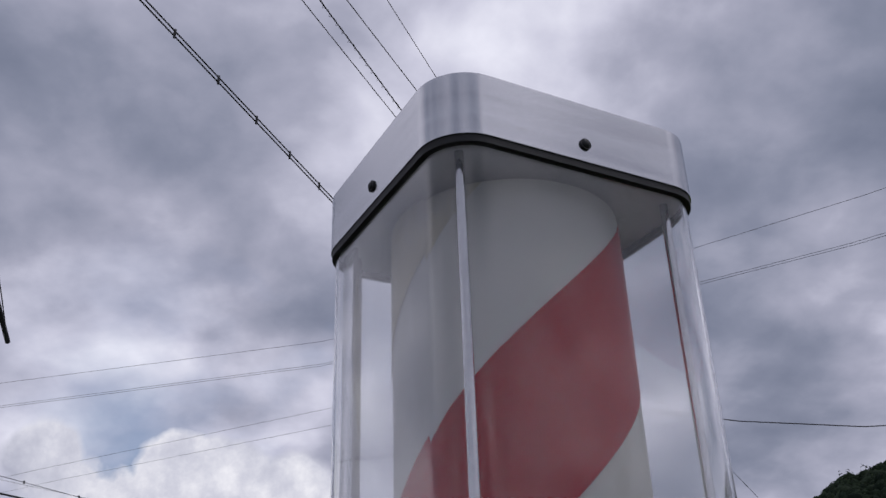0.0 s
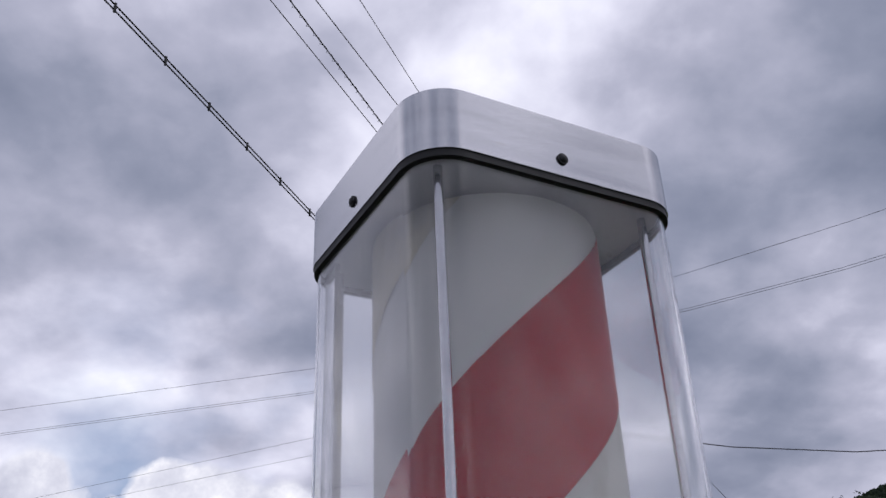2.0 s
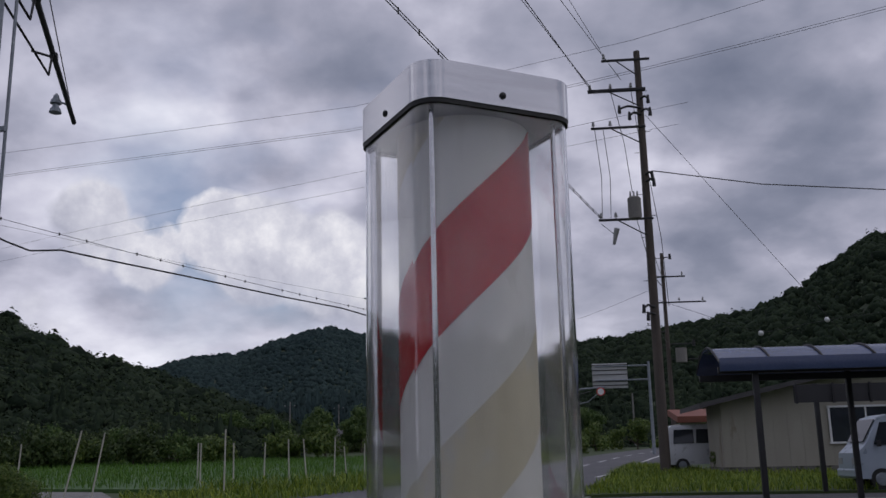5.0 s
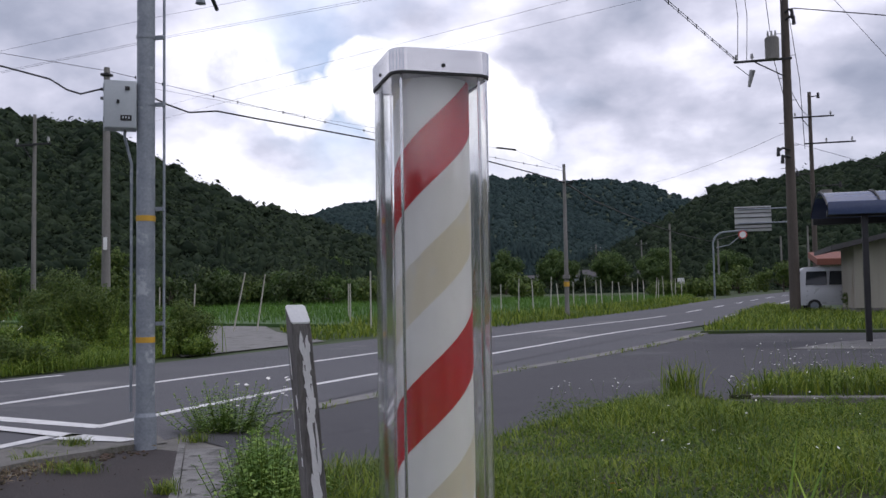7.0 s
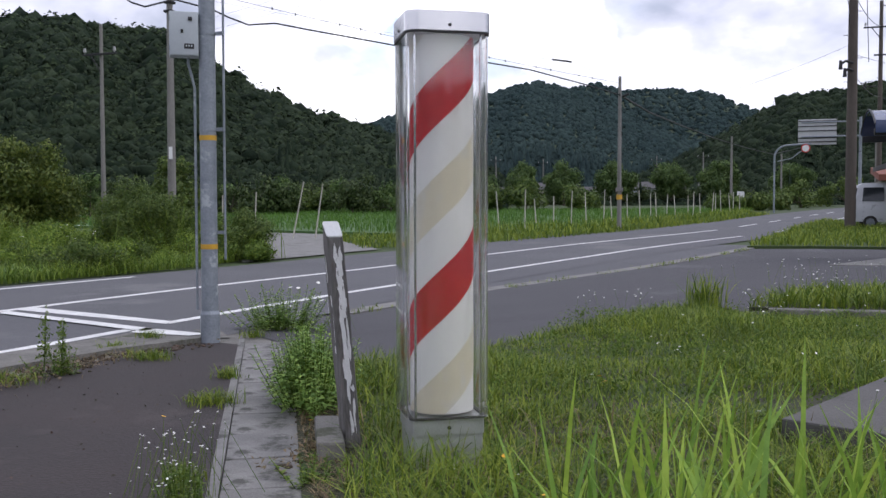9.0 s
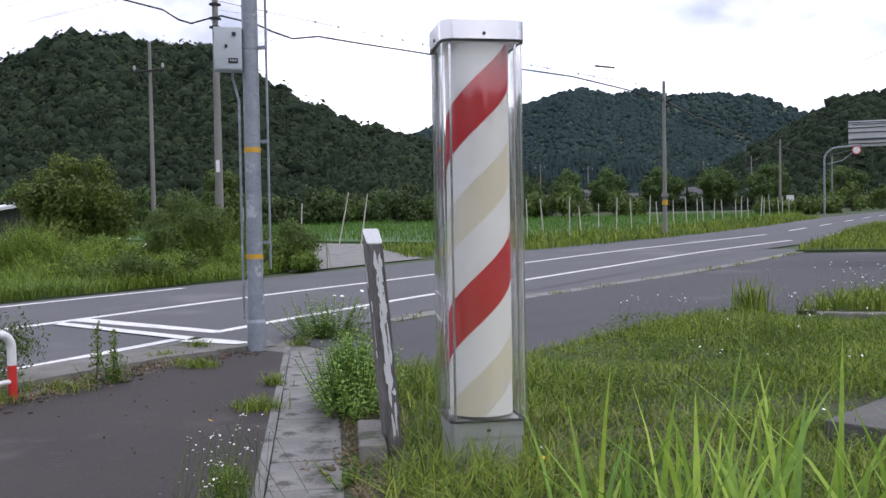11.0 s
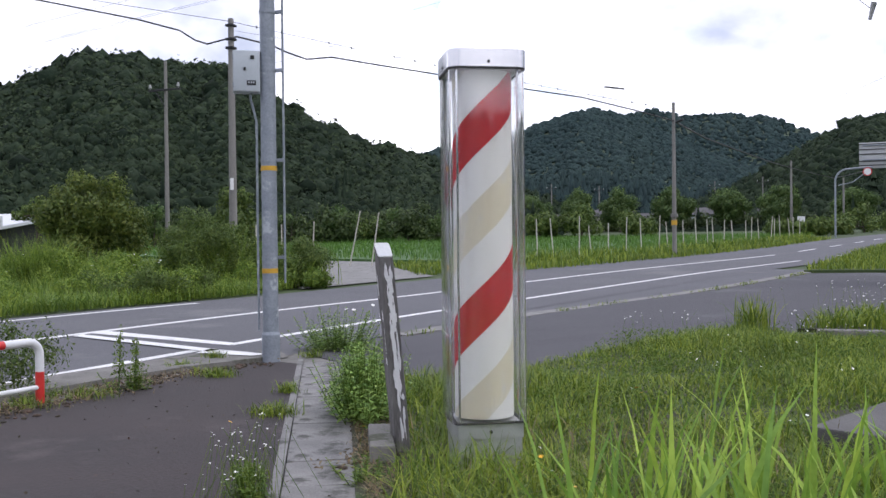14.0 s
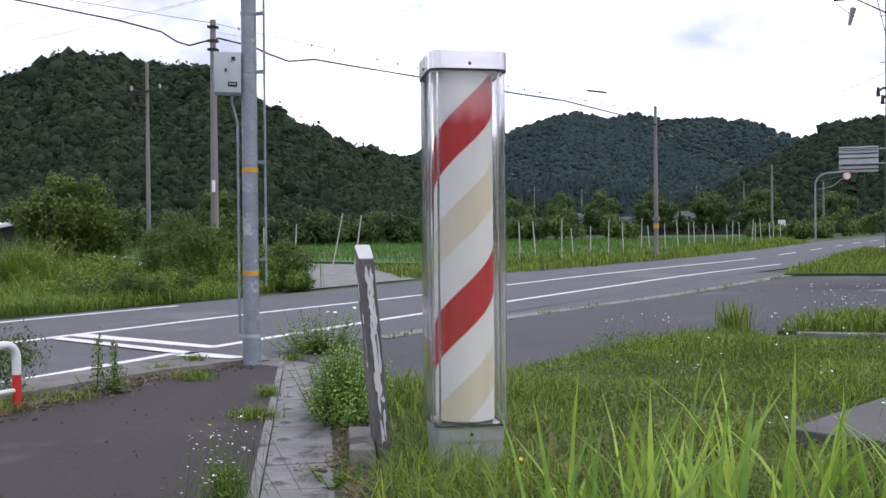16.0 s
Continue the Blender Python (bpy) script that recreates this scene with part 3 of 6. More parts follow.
# side lane on the far side, driveway on the near side, lot
tagged(poly_mesh("side_lane", [(-9.6, 15.8), (-8.6, 21.5), (-12.6, 27), (-20, 40), (-24, 40), (-15.2, 26.6), (-10.8, 17.6)], 0.002, M["concrete"]),
       "pale concrete farm lane leaving the road", "lane", kind="structure")
tagged(poly_mesh("driveway", [(-3.5, 5.3), (-2.9, 7.6), (-2.1, 11.2), (-0.55, 16.6), (1.3, 23.6), (3.0, 24.0), (9, 23.8), (16, 24), (16, 8.5), (1.6, 8.0), (0.9, 9.3),
                              (0.2, 8.2), (-0.3, 6.6), (-0.9, 4.2), (-1.9, 3.4), (-2.6, 4.6)], 0.004, M["asphalt_court"]), "dark asphalt forecourt beside the road", "forecourt", kind="structure")
tagged(poly_mesh("parking_lot", [(-2.86, 4.35), (-0.465, 0.05), (1.36, -3.2), (5.1, -10), (-3.2, -10), (-3.55, 1.5), (-3.45, 3.4), (-3.35, 4.5)], 0.004, M["asphalt_lot"]),
       "dark worn asphalt of a small parking lot", "parking lot", kind="structure")
tagged(poly_mesh("lot_verge", [(-3.35, 4.55), (-3.2, 4.75), (-3.6, 5.2), (-4.25, 5.1), (-4.55, 3.0), (-4.65, -8), (-3.2, -8), (-3.55, 1.5)], 0.006, M["concrete_dark"]),
       "dirty weathered concrete verge between road and lot", "verge", kind="structure")
tagged(poly_mesh("gutter_apron", [(-3.45, 4.2), (-2.7, 4.1), (-2.2, 4.4), (-2.3, 5.6), (-3.45, 5.6)], -0.004, M["concrete_dark"]), "dirty concrete apron at the gutter's end", "apron", kind="structure")
KERB = [(-3.0, 6.9), (-2.62, 8.8), (-2.3, 10.4), (-1.5, 13.3), (-0.6, 16.3), (0.4, 19.9), (1.25, 23.4), (1.75, 25.7)]
tagged(strip_mesh("shoulder", KERB, -1.7, -0.2, -0.006, M["asphalt"]), "grey asphalt shoulder between the road and its kerb", "road", kind="structure")
tagged(strip_mesh("kerb", KERB, -0.20, 0.10, 0.02, M["concrete"], 0.08), "low cracked concrete kerb along the road edge", "kerb", kind="structure")
tagged(strip_mesh("lot_kerb", [(-3.3, 4.45), (-3.62, 3.6), (-3.78, 2.8), (-3.9, 1.8), (-3.9, -6)], -0.07, 0.07, 0.05, M["concrete_dark"], 0.1),
       "low broken concrete kerb at the lot's edge", "kerb", kind="structure")
ISLAND = [(1.3, 24.0), (3.0, 24.3), (9.5, 24.0), (16, 24.2), (16, 34), (7, 34.5), (6.4, 42), (4.9, 48), (4.2, 44), (3.1, 38), (2.3, 31)]
tagged(poly_mesh("grass_island", ISLAND, 0.06, M["earth_green"], 0.12), "grassy island between road and forecourt", "verge", kind="structure")
# lawn that the striped pole stands in
LAWN = [(-2.35, 4.35), (-1.75, 3.35), (-0.9, 4.2), (-0.35, 6.2), (0.1, 7.6), (0.75, 8.8), (1.4, 8.2), (3.0, 8.1), (7, 8.3), (9, -10), (4.6, -9), (1.55, -3.1), (0.55, -1.2), (-0.15, 0.25)]
tagged(poly_mesh("lawn", LAWN, 0.012, M["soil"], 0.05), "overgrown lawn soil with moss and dead stalks", "lawn", kind="structure")

# ---------- striped pole ----------
POLE_AT, POLE_YAW = (0.0495, 1.2665, 0.0), 31.1


def barber_pole():
    root = thing("barber_pole", POLE_AT, "tall clear acrylic pole with red, white and faded beige spiral drum", "barber pole")
    root.rotation_euler = (0, 0, radians(POLE_YAW))
    h = 0.1945
    # cap: rounded sheet band, closed above, with a folded lower lip
    bm = bmesh.new()
    lo, li = round_square(h, 0.062, 10), round_square(h - 0.003, 0.059, 10)
    shell(bm, lo, li, 1.976, 2.061)
    a = [bm.verts.new((x * 0.992, y * 0.992, 2.0618)) for x, y in lo]
    ring = [v for v in bm.verts if abs(v.co.z - 2.061) < 1e-5][: len(lo)]
    n = len(lo)
    for i in range(n):
        bm.faces.new((ring[i], ring[(i + 1) % n], a[(i + 1) % n], a[i]))
    bm.faces.new(a)
    bmesh.ops.recalc_face_normals(bm, faces=bm.faces)
    cap = part("cap", bm, M["alu"], root, "brushed aluminium cap with rounded corners", 30)
    for k in range(4):
        an = radians(90 * k)
        bm = bmesh.new()
        r = bmesh.ops.create_uvsphere(bm, u_segments=12, v_segments=6, radius=0.0062)
        bmesh.ops.scale(bm, vec=(1, 0.7, 1), verts=r["verts"])
        rod(bm, (0, 0.003, 0), (0, -0.001, 0), 0.0078, 0.0078, 12)
        bmesh.ops.transform(bm, matrix=pose(0, 0, 0, 0, 0, 90 * k) @ pose(0, -h - 0.0015, 2.0), verts=bm.verts)
        part("screw", bm, M["iron"], cap, "dark domed screw", 80)
    bm = bmesh.new()
    shell(bm, round_square(h - 0.0015, 0.061, 10), round_square(h - 0.012, 0.05, 10), 1.966, 1.9758)
    bmesh.ops.recalc_face_normals(bm, faces=bm.faces)
    part("gasket", bm, M["rubber"], root, "black rubber gasket under the cap", 30)
    bm = bmesh.new()
    prism(bm, round_square(h - 0.013, 0.049, 8), 1.974, 1.979)
    part("top_plate", bm, M["alu_dull"], root, "dull metal plate closing the cap underneath", 30)
    # clear case
    bm = bmesh.new()
    shell(bm, round_square(0.188, 0.058, 10), round_square(0.184, 0.054, 10), 0.246, 1.9735)
    bmesh.ops.recalc_face_normals(bm, faces=bm.faces)
    case = part("case", bm, M["acrylic"], root, "clear acrylic case with rounded corners", 80)
    case.visible_shadow = False
    # corner rods
    for sx in (-1, 1):
        for sy in (-1, 1):
            bm = bmesh.new()
            rod(bm, (sx * 0.150, sy * 0.150, 0.246), (sx * 0.150, sy * 0.150, 1.9735), 0.0058, None, 14)
            part("rod", bm, M["chrome"], root, "polished steel corner rod", 30)
    # aluminium channel at the back of the case
    for sx in (-1, 1):
        bm = bmesh.new()
        box(bm, (sx * 0.168, 0.128, 1.11), (0.008, 0.034, 1.72), 0, 0.002)
        box(bm, (sx * 0.158, 0.146, 1.11), (0.026, 0.006, 1.72), 0, 0.002)
        part("channel", bm, M["alu"], root, "narrow aluminium channel behind the case", 30)
    # drum with helical bands
    z0, z1, R, P = 0.262, 1.968, 0.150, 0.895
    bm = bmesh.new()
    rod(bm, (0, 0, z0), (0, 0, z1), R, None, 72)
    drum = part("drum", bm, M["drum_white"], root, "white rotating drum", 30)
    yaw = radians(POLE_YAW)

    def band(name, u0, u1, material, label):
        bm = bmesh.new()
        N = 480
        for turn in range(-3, 5):
            prev = None
            for i in range(N + 1):
                phi = -math.pi + 2 * math.pi * i / N
                a, b = (u0 + turn + phi / (2 * math.pi)) * P, (u1 + turn + phi / (2 * math.pi)) * P
                a, b = max(a, z0 + 0.001), min(b, z1 - 0.001)
                if b - a < 1e-4:
                    prev = None
                    continue
                q = phi - yaw
                cur = [bm.verts.new((math.cos(q) * (R + 0.0012), math.sin(q) * (R + 0.0012), z)) for z in (a, b)]
                if prev:
                    bm.faces.new((prev[0], cur[0], cur[1], prev[1]))
                prev = cur
        part(name, bm, material, drum, label, 80)

    c = 1.70 / P + 70.3 / 360
    band("red_band", c - 0.13, c + 0.13, M["drum_red"], "glossy red spiral band")
    band("beige_band", c - 0.5 - 0.12, c - 0.5 + 0.12, M["drum_beige"], "faded blotchy beige spiral band")
    # collar and foot
    bm = bmesh.new()
    prism(bm, round_square(0.166, 0.012, 4), 0.172, 0.246)
    bmesh.ops.recalc_face_normals(bm, faces=bm.faces)
    collar = part("collar", bm, M["alu_dull"], root, "dull aluminium collar under the case", 30)
    bm = bmesh.new()
    bmesh.ops.create_uvsphere(bm, u_segments=10, v_segments=6, radius=0.009, matrix=pose(0.0, -0.168, 0.205))
    part("screw", bm, M["iron"], collar, "dark domed screw", 80)
    bm = bmesh.new()
    shell(bm, round_square(0.176, 0.03, 6), round_square(0.160, 0.02, 6), 0.243, 0.253)
    bmesh.ops.recalc_face_normals(bm, faces=bm.faces)
    part("lower_gasket", bm, M["rubber"], root, "thin black gasket under the case", 30)
    bm = bmesh.new()
    prism(bm, round_square(0.160, 0.010, 4), -0.03, 0.173)
    bmesh.ops.recalc_face_normals(bm, faces=bm.faces)
    part("foot", bm, M["alu_dull"], root, "scratched dull metal foot", 30)
    return root


barber_pole()


# ---------- steel pole with box ----------
def steel_pole():
    x, y = -3.205, 4.42
    root = thing("signal_pole", (x, y, 0), "galvanised steel pole with yellow bands and a long arm", "pole")
    bm = bmesh.new()
    rod(bm, (0, 0, -0.02), (0, 0, 5.6), 0.074, 0.069, 24)
    rod(bm, (0, 0, 5.6), (0, 0, 5.63), 0.072, 0.03, 24)
    part("shaft", bm, M["galv"], root, "", 30)
    bm = bmesh.new()
    rod(bm, (0, 0, -0.02), (0, 0, 0.26), 0.086, 0.086, 24)
    rod(bm, (0, 0, 0.26), (0, 0, 0.29), 0.086, 0.074, 24)
    part("base_sleeve", bm, M["galv"], root, "", 30)
    for z in (0.845, 1.815):
        bm = bmesh.new()
        rod(bm, (0, 0, z), (0, 0, z + 0.045), 0.0758, 0.0758, 24)
        part("band", bm, M["yellow"], root, "yellow reflective band", 30)
    bm = bmesh.new()
    tube(bm, [(0.135, 0.05, 0.75), (0.135, 0.05, 5.5)], 0.011, 8)
    part("conduit", bm, M["galv"], root, "thin conduit", 60)
    for z in (0.98, 1.9, 2.75, 3.3, 4.4):
        bm = bmesh.new()
        rod(bm, (0, 0, z), (0, 0, z + 0.03), 0.0765, 0.0765, 20)
        box(bm, (0.11, 0.03, z + 0.015), (0.07, 0.03, 0.03))
        part("clamp", bm, M["galv"], root, "", 30)
    bm = bmesh.new()
    tube(bm, [(-0.135, -0.07, 2.62), (-0.15, -0.07, 2.5), (-0.12, -0.06, 2.38), (-0.098, -0.05, 2.28), (-0.098, -0.05, 0.3)], 0.012, 8)
    part("feed_pipe", bm, M["galv"], root, "bent feed pipe under the box", 60)
    # arm over the road
    tip = Vector((-1.65, 4.22, 5.0))
    bm = bmesh.new()
    tube(bm, [(0, 0, 5.0), tip * 0.5 + Vector((0, 0, 2.5)), tip], 0.026, 10)
    arm = part("arm", bm, M["iron"], root, "dark steel arm", 60)
    bm = bmesh.new()
    tube(bm, [(0.02, 0, 5.58), (tip.x * 0.96, tip.y * 0.96, 5.03)], 0.006, 6)
    part("stay", bm, M["iron"], root, "thin stay wire", 60)
    d = Vector((tip.x, tip.y, 0)).normalized()
    s = Vector((-d.y, d.x, 0))
    bm = bmesh.new()
    hub = Vector((-1.45, 3.45, 4.86))
    tube(bm, [tuple(hub + Vector((0, 0, 0.16))), tuple(hub + Vector((-0.10, 0.20, 0.17))), (tip.x * 0.88, tip.y * 0.88, 5.0)], 0.012, 6)
    for z, r in ((0.10, 0.035), (0.055, 0.058), (0.0, 0.038), (-0.045, 0.064)):
        c = hub + Vector((0, 0, z))
        rod(bm, tuple(c), tuple(c + Vector((0, 0, 0.045))), r, r * 0.8, 14)
    part("beacon", bm, M["galv"], arm, "small grey stacked beacon", 30)
    for k in (0.34, 0.60):
        bm = bmesh.new()
        c = tip * k + Vector((0, 0, 5.0 * (1 - k)))
        box(bm, tuple(c), (0.09, 0.07, 0.055), math.atan2(d.y, d.x), 0.008)
        tube(bm, [tuple(c + s * 0.04), tuple(c + s * 0.20 + Vector((0, 0, 0.04)))], 0.012, 6)
        part("bracket", bm, M["iron"], arm, "", 30)
    for k in range(2):
        bm = bmesh.new()
        a, b = (0.06, 0.30) if k == 0 else (0.30, 0.55)
        tube(bm, [tuple(tip * a + Vector((0, 0, 5 * (1 - a))) + s * 0.3), tuple(tip * b + Vector((0, 0, 5 * (1 - b) - 0.28))), tuple(tip * (b + 0.03) + Vector((0, 0, 5 * (1 - b - 0.03))))], 0.011, 6)
        part("brace", bm, M["iron"], arm, "", 60)


steel_pole()


def control_box():
    root = thing("control_box", (-3.375, 4.32, 2.55), "pale grey steel control box strapped to the steel pole", "control box")
    root.rotation_euler = (0, 0, radians(33))
    bm = bmesh.new()
    box(bm, (0, 0.0, 0.195), (0.25, 0.14, 0.39), 0, 0.008)
    body = part("body", bm, M["box_grey"], root, "", 30)
    bm = bmesh.new()
    box(bm, (0, -0.077, 0.195), (0.235, 0.012, 0.375), 0, 0.004)
    door = part("door", bm, M["box_grey"], root, "", 30)
    for px, pz, sx, sz in ((0.055, 0.325, 0.035, 0.03), (-0.015, 0.215, 0.022, 0.028)):
        bm = bmesh.new()
        box(bm, (px, -0.088, pz), (sx, 0.016, sz), 0, 0.003)
        part("latch", bm, M["iron"], door, "dark latch", 30)
    bm = bmesh.new()
    box(bm, (0.045, -0.085, 0.085), (0.085, 0.004, 0.045))
    plate = part("plate", bm, M["iron"], door, "dark name plate")
    bm = bmesh.new()
    for k in range(3):
        box(bm, (0.045 - 0.022 + 0.022 * k, -0.0885, 0.088), (0.012, 0.002, 0.016))
    part("plate_marks", bm, M["box_grey"], door, "pale bars on the plate")
    for z in (0.07, 0.33):
        bm = bmesh.new()
        box(bm, (-0.122, -0.07, z), (0.012, 0.02, 0.05), 0, 0.003)
        part("hinge", bm, M["galv"], body, "", 30)
    bm = bmesh.new()
    box(bm, (0.10, 0.09, 0.23), (0.20, 0.05, 0.05), 0, 0.004)
    part("bracket", bm, M["galv"], root, "", 30)


control_box()


# ---------- wooden post by the pole ----------
def old_post():
    root = thing("old_post", (-0.460, 1.39, 0), "leaning weathered wooden post with peeling white paint beside the gutter", "post")
    bm = bmesh.new()
    lean = Vector((-0.115, 0.03, 0))
    yaw = radians(43)
    segs = 14
    prev = None
    hx, hy = 0.042, 0.042
    c8 = [(-1, -0.8), (-0.85, -1), (0.85, -1), (1, -0.8), (1, 0.8), (0.85, 1), (-0.85, 1), (-1, 0.8)]
    for i in range(segs + 1):
        t = i / segs
        c = lean * t + Vector((0, 0, -0.05 + 1.135 * t))
        row = []
        for k, (a, b) in enumerate(c8):
            jx = 0.004 * noise.noise(Vector((a * 3, b * 3, t * 9)))
            x, y = a * (hx + jx), b * (hy + jx)
            dz = 0.036 * b * (i == segs)
            row.append(bm.verts.new(c + Vector((x * math.cos(yaw) - y * math.sin(yaw), x * math.sin(yaw) + y * math.cos(yaw), dz))))
        if prev:
            for k in range(8):
                bm.faces.new((prev[k], prev[(k + 1) % 8], row[(k + 1) % 8], row[k]))
        else:
            bm.faces.new(row[::-1])
        prev = row
    top = [v.co.copy() for v in prev]
    bm.faces.new(prev)
    bmesh.ops.recalc_face_normals(bm, faces=bm.faces)
    part("timber", bm, M["wood_grey"], root, "cracked grey timber", None)
    # flaking paint left on the broad face and in patches on the narrow one
    random.seed(4)
    for k in range(70):
        t = random.uniform(0.35, 0.90) if k < 52 else random.uniform(0.06, 0.9)
        onside = k < 6
        hgt, wid = random.uniform(0.03, 0.15), random.uniform(0.004, 0.020)
        bm = bmesh.new()
        c = lean * t + Vector((0, 0, -0.05 + 1.135 * t))
        N = 9
        vs = []
        cy, cx = random.uniform(-0.04, 0.04), random.uniform(-0.014, 0.022)
        for i in range(N):
            an = 2 * math.pi * i / N
            u, w = wid * math.cos(an) * random.uniform(0.4, 1.2), hgt / 2 * math.sin(an) * random.uniform(0.6, 1.2)
            if onside:
                x, y = -hx - 0.0035, max(-hy * 0.78, min(hy * 0.78, cy + u))
            else:
                x, y = max(-hx * 0.83, min(hx * 0.83, cx + u * 0.6)), -hy - 0.0035
            sh = lean * (w / 1.15)
            vs.append(bm.verts.new(c + sh + Vector((x * math.cos(yaw) - y * math.sin(yaw), x * math.sin(yaw) + y * math.cos(yaw), w))))
        bm.faces.new(vs)
        bmesh.ops.recalc_face_normals(bm, faces=bm.faces)
        r = bmesh.ops.extrude_face_region(bm, geom=bm.faces[:])
        off = Vector((-math.cos(yaw), -math.sin(yaw), 0)) if onside else Vector((math.sin(yaw), -math.cos(yaw), 0))
        bmesh.ops.translate(bm, vec=off * 0.0012, verts=[v for v in r["geom"] if isinstance(v, bmesh.types.BMVert)])
        part("paint_flake", bm, M["wood_paint"], root, "flaking white paint" if k == 0 else "")
    bm = bmesh.new()
    low, high = ([bm.verts.new(q + Vector((0, 0, d))) for q in top] for d in (0.003, 0.009))
    bm.faces.new(low[::-1])
    bm.faces.new(high)
    for k in range(8):
        bm.faces.new((low[k], low[(k + 1) % 8], high[(k + 1) % 8], high[k]))
    bmesh.ops.recalc_face_normals(bm, faces=bm.faces)
    part("top_face", bm, M["white_paint"], root, "white painted slanting top")


old_post()


# ---------- far things ----------
def utility_pole(at, height, r, label, material, name="utility_pole"):
    root = thing(name, at, label, "utility pole", "poles along the road")
    bm = bmesh.new()
    rod(bm, (0, 0, -0.1), (0, 0, height), r, r * 0.62, 16)
    part("shaft", bm, material, root, "", 30)
    return root


def crossarm(root, z, x0, x1, pins, y=0.0, w=0.09):
    bm = bmesh.new()
    box(bm, ((x0 + x1) / 2, y - 0.12, z), (abs(x1 - x0), w, w), 0, 0.01)
    arm = part("crossarm", bm, M["iron"], root, "dark steel crossarm", 30)
    for px in pins:
        bm = bmesh.new()
        rod(bm, (px, y - 0.12, z + 0.04), (px, y - 0.12, z + 0.14), 0.02, 0.02, 8)
        rod(bm, (px, y - 0.12, z + 0.12), (px, y - 0.12, z + 0.30), 0.075, 0.045, 10)
        part("insulator", bm, M["insul"], arm, "pale porcelain insulator", 30)
    bm = bmesh.new()
    tube(bm, [(x0 * 0.6 + x1 * 0.05, y - 0.12, z - 0.05), (0, y - 0.1, z - 0.75)], 0.025, 6)
    part("brace", bm, M["iron"], root, "", 60)
    return arm


UP = (5.05, 36.5, gz(36.5))


def main_pole():
    root = utility_pole(UP, 17.5, 0.21, "tall dark concrete utility pole with crossarms and a transformer", M["wood_pole"])
    crossarm(root, 17.1, -1.5, 0.5, (-1.4,))
    crossarm(root, 15.75, -2.15, 0.25, (-2.05, -1.2, -0.35), w=0.13)
    crossarm(root, 14.1, -2.1, 0.15, (-2.0, -1.3))
    crossarm(root, 10.15, -2.0, 0.2, (-1.9, -1.3))
    bm = bmesh.new()
    rod(bm, (-0.55, -0.35, 10.1), (-0.55, -0.35, 10.95), 0.27, 0.27, 18)
    rod(bm, (-0.55, -0.35, 10.95), (-0.55, -0.35, 11.02), 0.27, 0.18, 18)
    tr = part("transformer", bm, M["conc_pole"], root, "grey drum transformer", 30)
    for dx_ in (-0.14, 0.0, 0.14):
        bm = bmesh.new()
        rod(bm, (-0.55 + dx_, -0.35, 11.0), (-0.55 + dx_, -0.35, 11.25), 0.05, 0.03, 8)
        part("bushing", bm, M["insul"], tr, "", 30)
    for z, dx_, l in ((14.9, -0.9, 0.55), (14.6, -0.5, 0.4), (14.75, 0.35, 0.4), (12.0, 0.25, 0.5), (11.7, 0.3, 0.3), (6.5, -0.45, 0.5), (6.2, -0.3, 0.4), (15.3, 0.3, 0.3)):
        bm = bmesh.new()
        tube(bm, [(0, -0.15, z), (dx_ * 0.6, -0.25, z + 0.08), (dx_, -0.3, z - 0.05)], 0.05, 8)
        rod(bm, (dx_, -0.3, z - 0.25), (dx_, -0.3, z + 0.1), 0.08, 0.05, 8)
        part("fuse_cutout", bm, M["iron"], root, "dark fuse holder", 30)
    for k in range(16):
        bm = bmesh.new()
        sgn = 1 if k % 2 else -1
        rod(bm, (0, 0, 2.2 + k * 0.9), (sgn * 0.34, 0, 2.2 + k * 0.9), 0.012, None, 6)
        part("step_bolt", bm, M["iron"], root, "", 30)
    for a, b in (((-1.95, -0.12, 14.05), (-1.85, -0.12, 10.1)), ((-1.6, -0.12, 14.05), (-1.5, -0.12, 10.1)), ((-1.2, -0.12, 15.7), (-0.6, -0.35, 11.2)),
                 ((-0.35, -0.12, 15.7), (-0.1, -0.3, 10.4)), ((-1.9, -0.12, 10.0), (-1.3, -0.2, 9.4)), ((0.1, -0.2, 12.2), (0.55, -0.2, 6.5)), ((-0.5, -0.35, 10.1), (-0.12, -0.2, 7.5))):
        bm = bmesh.new()
        m_ = (Vector(a) + Vector(b)) / 2 + Vector((0.12, 0, -0.1))
        tube(bm, [a, tuple(m_), b], 0.014, 5)
        part("jumper", bm, M["cable"], root, "thin drop lead", 60)
    bm = bmesh.new()
    rod(bm, (-1.45, -0.2, 9.1), (-1.3, -0.25, 9.75), 0.06, 0.12, 10)
    part("lightning_arrester", bm, M["insul"], root, "", 30)


main_pole()
p2 = utility_pole((8.8, 60, gz(60)), 13.2, 0.17, "dark utility pole further along the road", M["wood_pole"])
crossarm(p2, 11.6, -1.0, 1.4, (-0.9, 1.2))
crossarm(p2, 9.9, -0.4, 2.6, (0.9, 2.4))
bm = bmesh.new()
rod(bm, (0.75, -0.3, 6.0), (0.75, -0.3, 6.9), 0.35, 0.35, 14)
part("transformer", bm, M["conc_pole"], p2, "grey drum transformer", 30)
for z, l in ((12.9, 0.5), (8.0, -0.9), (7.2, 1.6), (6.2, 1.9)):
    bm = bmesh.new()
    rod(bm, (0, 0, z), (l, -0.2, z), 0.035, None, 6)
    rod(bm, (l, -0.2, z - 0.15), (l, -0.2, z + 0.2), 0.10, 0.07, 8)
    part("bracket", bm, M["iron"], p2, "", 30)
